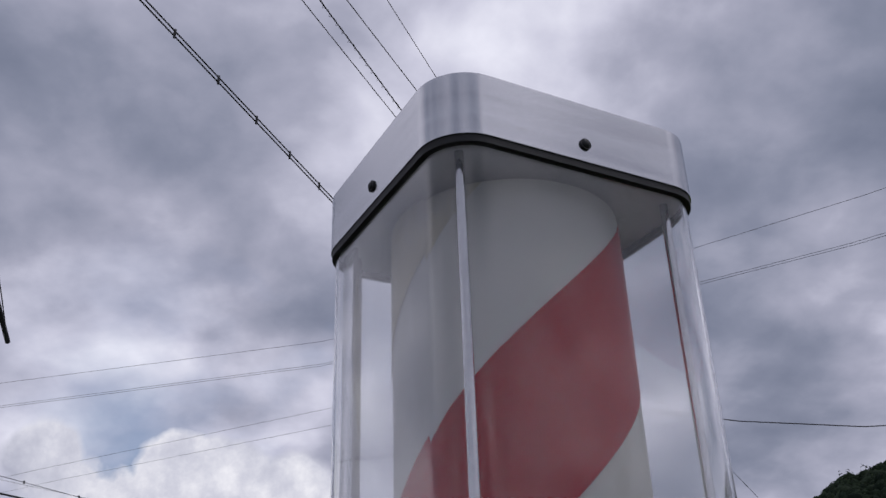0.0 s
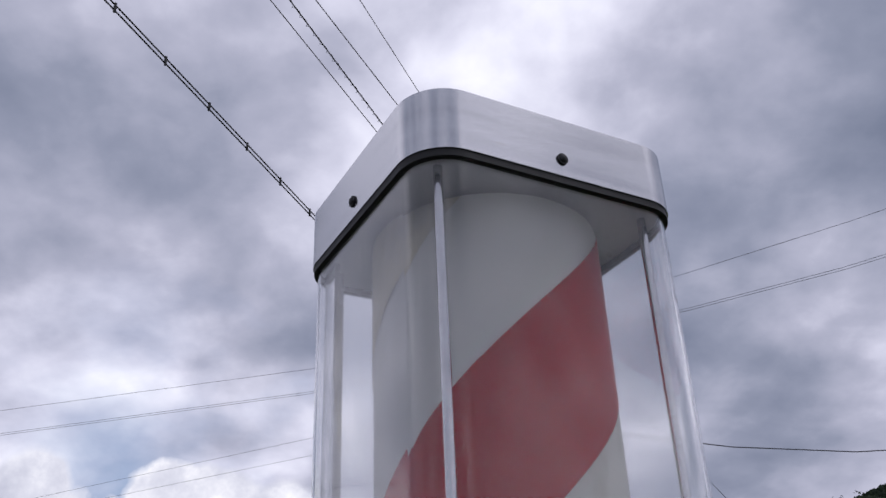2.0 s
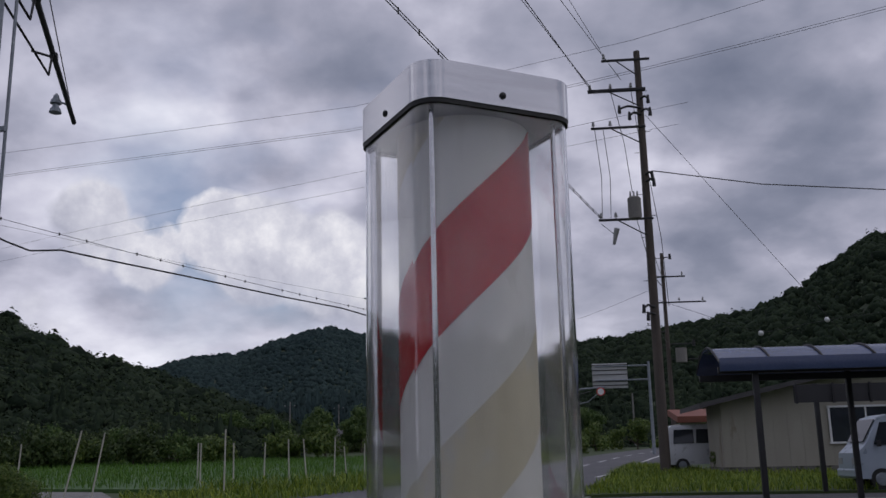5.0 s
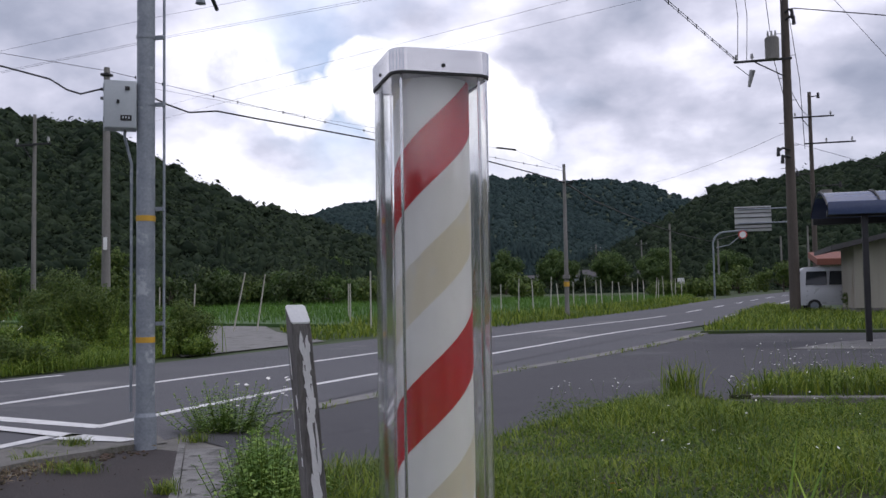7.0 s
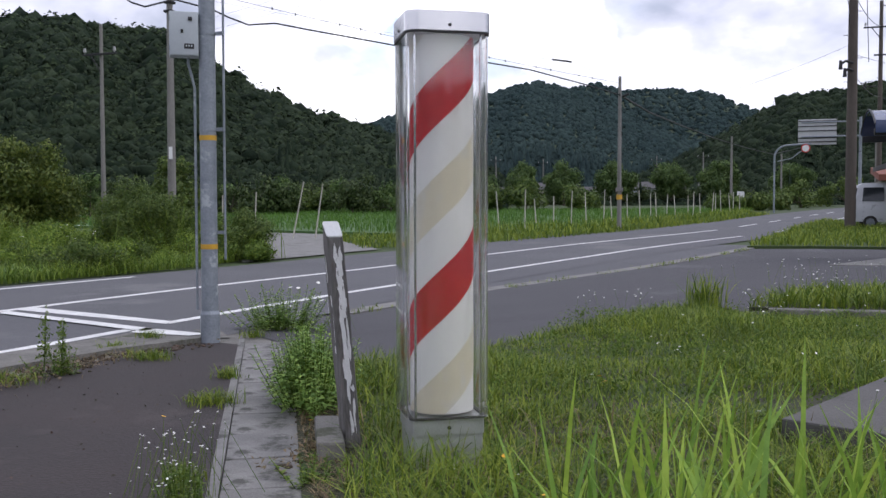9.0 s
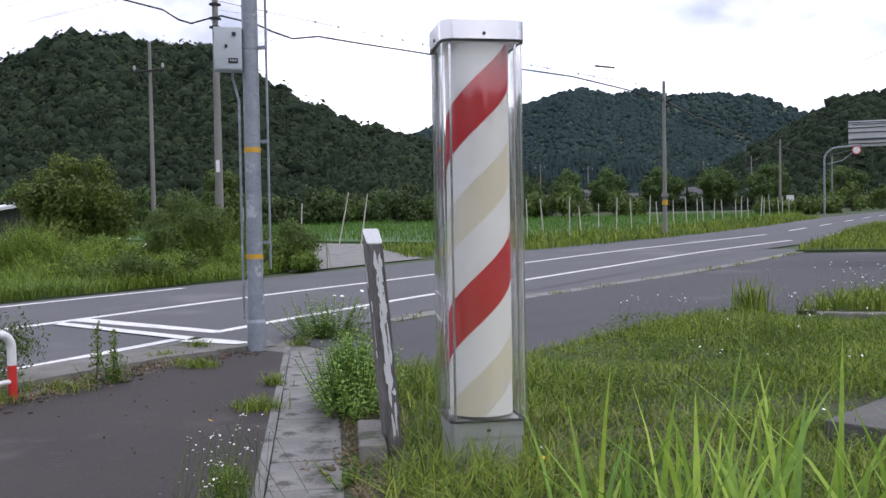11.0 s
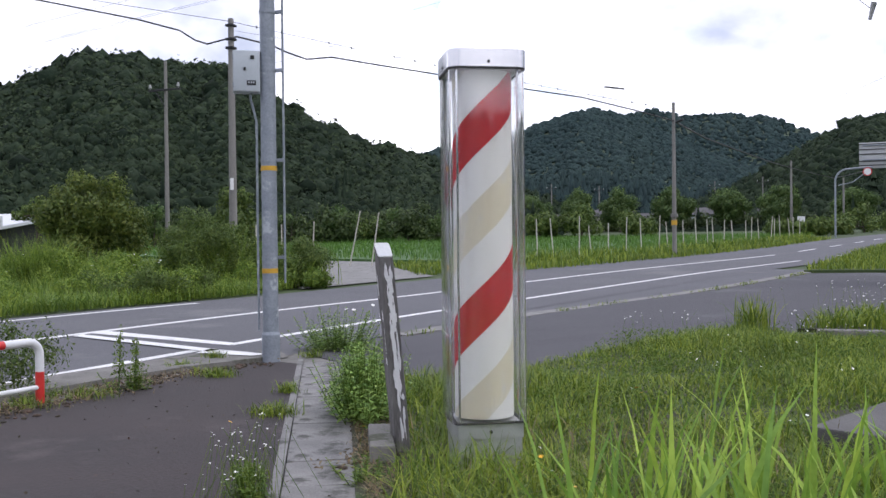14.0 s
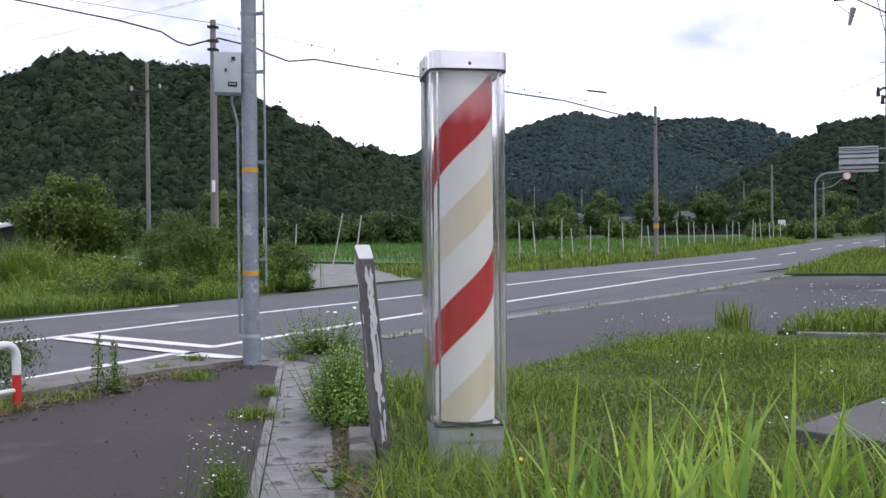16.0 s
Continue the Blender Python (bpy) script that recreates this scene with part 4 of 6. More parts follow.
p3 = utility_pole((-3.85, 36.3, gz(36.3)), 6.4, 0.10, "slender grey concrete telephone pole with a yellow band by the field", M["conc_pole"], "telephone_pole")
bm = bmesh.new()
rod(bm, (0, 0, 1.30), (0, 0, 1.5), 0.118, None, 16)
part("band", bm, M["yellow"], p3, "yellow band", 30)
bm = bmesh.new()
box(bm, (0, 0, 1.7), (0.27, 0.27, 0.16), 0, 0.01)
part("collar", bm, M["conc_pole"], p3)
bm = bmesh.new()
tube(bm, [(0.1, -0.1, 5.55), (0.4, -0.15, 5.65)], 0.05, 6)
part("cable_clamp", bm, M["iron"], p3, "", 30)
p4 = utility_pole((-14.1, 19.6, gz(19.6)), 7.55, 0.13, "grey concrete telephone pole standing in bushes", M["conc_pole"], "telephone_pole")
for z in (6.7, 6.95, 7.35):
    bm = bmesh.new()
    box(bm, (0, 0, z), (0.24, 0.24, 0.07), 0, 0.01)
    part("band_clamp", bm, M["iron"], p4, "", 30)
bm = bmesh.new()
box(bm, (0.06, -0.13, 2.75), (0.10, 0.02, 0.34), radians(35))
part("number_plate", bm, M["white_paint"], p4, "small white plate")
p5 = utility_pole((-26.6, 32.4, gz(32.4)), 9.35, 0.115, "grey concrete pole with a small crossarm before the hill", M["conc_pole"])
crossarm(p5, 8.0, -0.9, 0.9, (-0.8, 0.8))
for q, hh in (((-0.6, 95), 7.2), ((4.6, 112), 6.0), ((12.2, 118), 6.6), ((14.6, 112), 7.4)):
    utility_pole((q[0], q[1], gz(q[1])), hh, 0.14, "far grey pole by the road", M["conc_pole"])
for q in ((-40, 150), (-34, 160), (-14, 158), (-6, 150)):
    pp = utility_pole((q[0], q[1], gz(q[1])), 8.0, 0.14, "far grey pole in the valley", M["conc_pole"])
    crossarm(pp, 7.2, -0.9, 0.9, (-0.8, 0.8))


def wire(pts, r, material, name="power_line", label="thin dark overhead wire", sag=0.0, n=24, beads=0, group="overhead wires"):
    root = thing(name, pts[0], label, "wire", group)
    P = []
    for a, b in zip(pts, pts[1:]):
        a, b = Vector(a), Vector(b)
        for i in range(n + (b == Vector(pts[-1]))):
            t = i / n
            P.append(a.lerp(b, t) - Vector((0, 0, sag * 4 * t * (1 - t))) - Vector(pts[0]))
    bm = bmesh.new()
    tube(bm, P, r, 5)
    part("strand", bm, material, root, "", 60)
    return root, P


UPV = Vector(UP)

# ---------- overhead lines ----------
def past(a, p, k):
    a, p = Vector(a), Vector(p)
    return tuple(p + (p - a) * k)


def two_point(a, p, k, r, label="thin dark overhead power line", sag=0.0, mt="cable"):
    return wire([a, p, past(a, p, k)], r, M[mt], label=label, sag=sag, n=10)


two_point((3.0, 36.4, 16.4), (-3.83, 15.94, 16.2), 1.4, 0.012)
two_point((4.31, 36.4, 16.6), (-2.83, 16.18, 16.3), 1.4, 0.012)
two_point((3.67, 36.4, 17.7), (-2.05, 17.59, 17.5), 1.4, 0.010)
wr, wp = two_point((3.02, 36.4, 16.25), (-3.40, 15.89, 16.1), 1.4, 0.016, "dark messenger cable with a wrapped hanger wire")
bm = bmesh.new()
A_, B_ = Vector((0, 0, 0)), Vector(wp[-1])
coil = []
for i in range(900):
    t = i / 899
    p = A_.lerp(B_, t)
    coil.append(p + Vector((0.045 * math.cos(i * 1.1), 0, 0.045 * math.sin(i * 1.1) - 0.04)))
tube(bm, coil, 0.005, 3, False)
part("hanger_spiral", bm, M["wire"], wr, "thin spiral hanger wire")
for a, p in (((3.17, 36.4, 10.55), (-4.23, 8.94, 9.82)),):
    for dz_ in (0.0, 0.085):
        root, pts = two_point((a[0], a[1], a[2] + dz_), (p[0], p[1], p[2] + dz_), 0.9, 0.012, "paired overhead wires held by dark spacers")
        if dz_ == 0:
            L = Vector(pts[-1])
            for k in range(48):
                bm = bmesh.new()
                c = L * ((k + 0.5) / 48)
                rod(bm, tuple(c + Vector((0, 0, -0.03))), tuple(c + Vector((0, 0, 0.115))), 0.020, 0.020, 6)
                part("spacer", bm, M["cable"], root, "" if k else "dark spacer")
# crossing lines north of the road
LINE_A = ((-55, 53), (-28, 46), (-8.3, 41.9), (1.4, 38.3), (5, 36.6), (9, 34.6), (14, 31.9), (24, 25))
LINE_B = ((-55, 51.5), (-27.7, 45), (-8, 41.2), (4.8, 35.6), (8, 33.7), (13.8, 30), (22, 24))
for z, q in ((17.0, LINE_A), (17.3, tuple((x, y + 0.5) for x, y in LINE_A)), (18.0, LINE_B)):
    wire([(x, y, z) for x, y in q], 0.009, M["cable"], label="distant overhead power line crossing the valley", n=6)
for dy_ in (0.0, 3.0):
    wire([(x, y + dy_, 17.5) for x, y in ((-50, 70), (-30.7, 60), (-10.1, 50.4), (8, 41.8))], 0.009, M["wire"], label="faint distant overhead line", n=6)
wire([(5.37, 36.3, 12.5), (9.63, 36.3, 11.72), (14.35, 36.3, 11.26), (26, 36.3, 11.3)], 0.022, M["cable"], "service_cable", "black service cable from the utility pole", n=8)
wire([(5.2, 36.3, 14.95), (8.43, 36.3, 10.6), (10.77, 36.3, 7.47), (13.2, 36.6, 4.2)], 0.010, M["cable"], "guy_wire", "thin guy wire down from the utility pole", n=6)
wire([(5.1, 36.3, 9.4), (8.8, 60, 12.5)], 0.016, M["cable"], label="overhead wire between two utility poles", sag=0.3)
wire([(5.0, 36.3, 6.6), (8.8, 60, 8.2)], 0.014, M["cable"], label="overhead wire between two utility poles", sag=0.3)
wire([(5.0, 36.3, 7.6), (-1.5, 60, 8.6)], 0.006, M["cable"], label="thin overhead wire across the road", sag=0.2)
TEL = [(-45, 19.6, 14.2), (-28, 19.6, 10.5), (-21.2, 19.6, 8.9), (-17.45, 19.6, 7.94), (-15.9, 19.6, 7.46), (-15.35, 19.6, 7.12), (-14.91, 19.6, 6.97), (-14.4, 19.6, 7.04), (-14.0, 19.75, 7.13), (-13.44, 20.68, 7.02),
       (-13.17, 21.12, 6.86), (-12.82, 21.69, 6.72), (-12.35, 22.45, 6.88), (-11.7, 23.51, 6.83), (-10.3, 25.79, 6.75), (-8.1, 29.38, 6.60), (-6.65, 31.73, 6.54), (-4.97, 34.47, 6.25), (-3.85, 36.2, 6.0)]
wire(TEL, 0.026, M["cable"], "telephone_cable", "sagging black telephone cable between concrete poles", n=3)
wire([(-3.85, 36.2, 6.0), (-3.55, 45.00, 6.15), (-2.88, 57.00, 6.53), (-1.66, 74.00, 7.02), (0.38, 95.00, 7.61), (3.66, 112.00, 7.77), (7.94, 130.00, 9.66)], 0.045, M["cable"], "telephone_cable", "sagging black telephone cable between concrete poles", n=6)
root, pts = wire([(-45, 19.6, 15.0), (-14.1, 19.6, 7.55), (-3.9, 36.2, 6.5)], 0.008, M["wire"], label="thin messenger wire with small spacers", sag=0.12)
for t in np.linspace(0.53, 0.97, 16):
    c = Vector(pts[int(t * (len(pts) - 1))])
    bm = bmesh.new()
    rod(bm, tuple(c - Vector((0, 0, 0.04))), tuple(c + Vector((0, 0, 0.04))), 0.02, None, 6)
    part("spacer", bm, M["cable"], root)
sl = thing("line_sleeve", (-5.7, 33.28, 7.04), "short dark sleeve on a thin overhead wire", "wire sleeve")
bm = bmesh.new()
rod(bm, (-0.38, -0.05, 0.08), (0.38, 0.05, -0.04), 0.035, None, 8)
part("sleeve", bm, M["cable"], sl)
wire([(-14.1, 19.6, 7.3), (-6.05, 33.2, 7.1)], 0.004, M["wire"], label="very thin overhead wire", sag=0.05)
wire([(-5.35, 33.35, 7.0), (-3.9, 36.2, 6.6)], 0.004, M["wire"], label="very thin overhead wire", sag=0.02)
for q in ((10.35, 41.8, 6.35), (13.25, 41.7, 6.85)):
    b_ = thing("marker_ball", q, "small white marker ball on a service wire", "marker ball", "marker balls")
    bm = bmesh.new()
    bmesh.ops.create_uvsphere(bm, u_segments=14, v_segments=8, radius=0.12)
    part("ball", bm, M["white_paint"], b_, "", 80)
wire([(5.1, 36.4, 7.2), (10.35, 41.8, 6.35), (13.25, 41.7, 6.85), (24, 41, 7.9)], 0.008, M["cable"], "service_cable", "thin service wire carrying white marker balls", n=8)


# ---------- gutter lids, kerb blocks, slab ----------
lid_dir, lid_nrm = Vector((0.488, -0.873, 0)), Vector((0.873, 0.488, 0))
lid0 = Vector((-2.88, 4.33, 0))
gut = thing("gutter", (-2.88, 4.33, 0), "concrete gutter covered by a row of worn lids", "gutter", kind="structure")
gut.rotation_euler = (0, 0, math.atan2(-0.873, 0.488))
bm = bmesh.new()
box(bm, (4.0, 0.035, -0.044), (8.8, 0.05, 0.10))
part("gutter_rim", bm, M["lid"], gut, "narrow raised concrete rim")
bm = bmesh.new()
box(bm, (4.0, 0.245, -0.10), (8.8, 0.37, 0.10))
part("gutter_bed", bm, M["earth_dark"], gut)
lid_bm = bmesh.new()
box(lid_bm, (0, 0, 0), (0.486, 0.368, 0.06), 0, 0.009)
lid_me = bpy.data.meshes.new("lid")
lid_bm.to_mesh(lid_me)
lid_bm.free()
lid_me.materials.append(M["lid"])
random.seed(3)
for k in range(17):
    o = new("lid", lid_me)
    o.parent = gut
    o.location = (0.1 + k * 0.5, 0.248, -0.028 + random.uniform(-0.004, 0.004))
    o.rotation_euler = (random.uniform(-0.01, 0.01), random.uniform(-0.008, 0.008), random.uniform(-0.006, 0.006))
for k in (0,):
    kb = thing("kerb_block", (-0.575, 1.36, 0), "old mossy concrete kerb block beside the gutter", "kerb block")
    kb.rotation_euler = (0, 0, math.atan2(-0.873, 0.488) + random.uniform(-0.03, 0.03))
    bm = bmesh.new()
    box(bm, (0, 0, 0.015), (0.59, 0.13, 0.17), 0, 0.012)
    for v in bm.verts:
        v.co += Vector((noise.noise(v.co * 9 + Vector((k, 0, 0))), noise.noise(v.co * 9 + Vector((0, k, 3))), noise.noise(v.co * 9 + Vector((5, 0, k))))) * 0.006
    part("block", bm, M["concrete_dark"], kb)
slab = thing("concrete_slab", (1.57, 2.05, 0), "flat grey concrete slab lying in the grass", "slab")
slab.rotation_euler = (0, 0, math.atan2(-0.41, 0.91))
bm = bmesh.new()
box(bm, (0.9, 1.2, 0.07), (1.8, 2.4, 0.16), 0, 0.01)
part("slab_body", bm, M["slab"], slab)
kr = thing("forecourt_kerb", (1.6, 8.0, 0), "low concrete kerb at the edge of the lawn", "kerb", kind="structure")
bm = bmesh.new()
box(bm, (3.6, 0.45, 0.02), (7.2, 0.18, 0.14), radians(5), 0.02)
part("kerb_stone", bm, M["concrete_dark"], kr)
tagged(poly_mesh("grass_strip", [(1.4, 8.6), (2.2, 10.6), (4, 11.6), (9, 12), (9, 9.2)], 0.05, M["soil"], 0.08), "overgrown strip of soil along the forecourt", "verge", kind="structure")


# ---------- guard pipe ----------
def guard_pipe():
    root = thing("guard_rail", (-3.50, 1.88, 0), "low bent pipe barrier painted white and red at the lot's edge", "barrier")
    L, H, r, R = 1.9, 0.455, 0.030, 0.10
    ux, uy = -0.06, -1.0

    def pt(s, z):
        return (ux * s, uy * s, z)
    for s0, sgn in ((0.0, 1), (L, -1)):
        bm = bmesh.new()
        tube(bm, [pt(s0, -0.05), pt(s0, 0.24)], r, 16)
        part("post", bm, M["red_paint"], root, "red painted post", 60)
        bm = bmesh.new()
        pts = [pt(s0, 0.24)] + [pt(s0 + sgn * (R - R * math.cos(a)), H - R + R * math.sin(a)) for a in np.linspace(0, math.pi / 2, 8)] + [pt(s0 + sgn * 0.30, H)]
        tube(bm, pts, r * 1.002, 16)
        part("bend", bm, M["white_paint"], root, "white painted bend", 60)
    bm = bmesh.new()
    tube(bm, [pt(0.30, H), pt(L - 0.30, H)], r, 16)
    part("top_rail", bm, M["red_paint"], root, "red painted top rail", 60)
    bm = bmesh.new()
    tube(bm, [pt(0, 0.13), pt(L, 0.13)], 0.017, 12)
    part("lower_rail", bm, M["white_paint"], root, "thin white lower rail", 60)


guard_pipe()


# ---------- road sign, arched pole ----------
def big_sign():
    y = 74.0
    root = thing("road_sign", (9.15, y, gz(y)), "large road sign seen from behind on a grey pole", "road sign")
    bm = bmesh.new()
    rod(bm, (0, 0, -0.1), (0, 0, 7.2), 0.14, 0.10, 14)
    part("post", bm, M["galv"], root, "", 30)
    for z in (5.80, 6.90):
        bm = bmesh.new()
        rod(bm, (0.1, 0, z), (-4.2, 0, z), 0.06, 0.05, 10)
        part("arm", bm, M["galv"], root, "", 30)
    bm = bmesh.new()
    box(bm, (-3.05, 0.12, 6.15), (2.75, 0.05, 1.95), 0, 0.02)
    board = part("board", bm, M["sign_back"], root, "plain grey back of the board", 30)
    for z in (5.40, 5.70, 6.25, 6.60, 7.0):
        bm = bmesh.new()
        box(bm, (-3.05, 0.06, z), (2.75, 0.07, 0.06))
        part("stiffener", bm, M["iron"], board, "dark stiffening rail")


big_sign()


def arched_pole():
    y = 72.5
    root = thing("arched_sign_pole", (3.0, y, gz(y)), "pale arched steel pole carrying a round red-rimmed sign", "road sign")
    bm = bmesh.new()
    tube(bm, [(0, 0, -0.1), (0, 0, 4.2)] + [(0.9 - 0.9 * math.cos(a), 0, 4.2 + 0.9 * math.sin(a)) for a in np.linspace(0.2, math.pi / 2, 7)] + [(2.6, 0, 5.2)], 0.07, 10)
    part("pole", bm, M["galv"], root, "", 60)
    bm = bmesh.new()
    tube(bm, [(0.2, 0, 3.9), (1.2, 0, 4.1), (2.2, 0, 4.9)], 0.035, 8)
    part("brace", bm, M["galv"], root, "", 60)
    bm = bmesh.new()
    rod(bm, (2.2, -0.10, 4.85), (2.2, -0.14, 4.85), 0.32, None, 24)
    disc = part("sign_disc", bm, M["red_paint"], root, "red rim", 30)
    bm = bmesh.new()
    rod(bm, (2.2, -0.14, 4.85), (2.2, -0.155, 4.85), 0.25, None, 24)
    part("sign_face", bm, M["white_paint"], disc, "white face", 30)


arched_pole()


# ---------- shelter, house, vans ----------
def shelter():
    root = thing("shelter", (3.75, 18.6, gz(18.6) + 0.24), "open shelter with a blue arched plastic roof on dark posts", "shelter")
    X1 = 14.0
    for x, y, h in ((0.70, -0.75, 2.52), (3.12, 1.4, 2.72), (3.45, 5.0, 2.55), (7.0, -0.75, 2.52), (7.2, 5.0, 2.3)):
        bm = bmesh.new()
        box(bm, (x, y, h / 2 - 0.05), (0.11, 0.11, h + 0.1), 0, 0.01)
        part("post", bm, M["iron"], root, "", 30)
    for y in (-0.75, 1.4):
        bm = bmesh.new()
        box(bm, (X1 / 2, y, 2.47), (X1, 0.09, 0.14), 0, 0.01)
        part("beam", bm, M["iron"], root, "", 30)
    # arched sheet
    N = 16
    bm = bmesh.new()
    prof = [(-0.95 + 2.6 * i / N, 2.50 + 0.50 * math.sin(math.pi * (0.06 + 0.88 * i / N))) for i in range(N + 1)]
    rows = [[bm.verts.new((x, y, z + dz_)) for y, z in prof] for x, dz_ in ((0, 0), (X1, 0.0), (X1, -0.03), (0, -0.03))]
    for k in range(4):
        a, b = rows[k], rows[(k + 1) % 4]
        for i in range(N):
            bm.faces.new((a[i], a[i + 1], b[i + 1], b[i]))
    bmesh.ops.recalc_face_normals(bm, faces=bm.faces)
    roof = part("roof", bm, M["poly"], root, "blue translucent arched sheet", 50)
    for k in range(15):
        bm = bmesh.new()
        tube(bm, [(k * 1.0, y, z + 0.02) for y, z in prof], 0.022, 6)
        part("rib", bm, M["iron"], roof, "", 60)
    bm = bmesh.new()
    box(bm, (X1 / 2, -0.98, 2.56), (X1, 0.06, 0.26), 0, 0.01)
    part("fascia", bm, M["poly"], root, "dark blue front edge", 30)
    bm = bmesh.new()
    box(bm, (8.45, 4.95, 2.3), (11.1, 0.04, 0.45))
    part("rear_frame", bm, M["dark_in"], root, "")
    for k in range(12):
        bm = bmesh.new()
        box(bm, (2.95 + k * 0.9, 4.9, 2.3), (0.05, 0.05, 0.5))
        part("mullion", bm, M["iron"], root)


shelter()
tagged(poly_mesh("shelter_floor", [(2.9, 17.3), (4.2, 19.6), (6.2, 21.4), (14, 22), (14, 17)], 0.05, M["concrete"], 0.08), "low concrete floor under the shelter", "floor", kind="structure")


def house():
    root = thing("house", (7.0, 35.0, gz(35.0)), "low cream-walled building with a dark roof and a window", "house")
    root.rotation_euler = (0, 0, radians(0))
    bm = bmesh.new()
    box(bm, (6.0, 1.5, 1.35), (12, 3, 2.7))
    part("wall", bm, M["wall_cream"], root, "stained cream siding")
    bm = bmesh.new()
    box(bm, (6.0, 1.5, 0.12), (12.08, 3.08, 0.36))
    part("plinth", bm, M["concrete_dark"], root, "concrete plinth")
    bm = bmesh.new()
    prof = [(-0.9, 2.42), (-0.9, 2.60), (6.0, 4.1), (12.9, 2.60), (12.9, 2.42), (6.0, 3.93)]
    rr = [[bm.verts.new((x, y, z)) for x, z in prof] for y in (-0.9, 3.9)]
    n = len(prof)
    for i in range(n):
        bm.faces.new((rr[0][i], rr[0][(i + 1) % n], rr[1][(i + 1) % n], rr[1][i]))
    bm.faces.new(rr[0][::-1])
    bm.faces.new(rr[1])
    bmesh.ops.recalc_face_normals(bm, faces=bm.faces)
    part("roof", bm, M["roof_dark"], root, "dark sheet roof")
    bm = bmesh.new()
    gv = [bm.verts.new(v) for v in ((0, 0.02, 2.69), (12, 0.02, 2.69), (6, 0.02, 3.9))]
    bm.faces.new(gv)
    r = bmesh.ops.extrude_face_region(bm, geom=bm.faces[:])
    bmesh.ops.translate(bm, vec=(0, 0.12, 0), verts=[v for v in r["geom"] if isinstance(v, bmesh.types.BMVert)])
    part("gable", bm, M["wall_cream"], root)
    for x, w in ((5.15, 2.6), (9.6, 2.0)):
        bm = bmesh.new()
        box(bm, (x, -0.02, 1.75), (w, 0.06, 1.25))
        win = part("window", bm, M["window"], root, "dark window")
        for c, s in (((x, -0.06, 2.40), (w + 0.12, 0.08, 0.07)), ((x, -0.06, 1.10), (w + 0.12, 0.10, 0.07)), ((x - w / 2, -0.06, 1.75), (0.07, 0.08, 1.3)), ((x + w / 2, -0.06, 1.75), (0.07, 0.08, 1.3)), ((x, -0.06, 1.75), (0.06, 0.07, 1.3))):
            bm = bmesh.new()
            box(bm, c, s)
            part("frame", bm, M["white_paint"], win, "white frame")
    random.seed(9)
    for k in range(22):
        bm = bmesh.new()
        box(bm, (0.3 + 0.52 * k, -0.006, 1.55), (0.025, 0.02, 2.55))
        part("siding_seam", bm, M["wall_cream"], root)


house()
sh = thing("red_roofed_shed", (8.2, 52, gz(52)), "small shed with a rusty red roof behind the van", "shed")
bm = bmesh.new()
box(bm, (1.6, 1.5, 1.0), (3.6, 3.0, 2.2))
part("wall", bm, M["wall_cream"], sh)
bm = bmesh.new()
box(bm, (1.6, 1.3, 2.55), (4.0, 3.8, 0.35), 0, 0.02, rx=radians(8))
part("roof", bm, M["roof_red"], sh, "rusty red sheet roof")


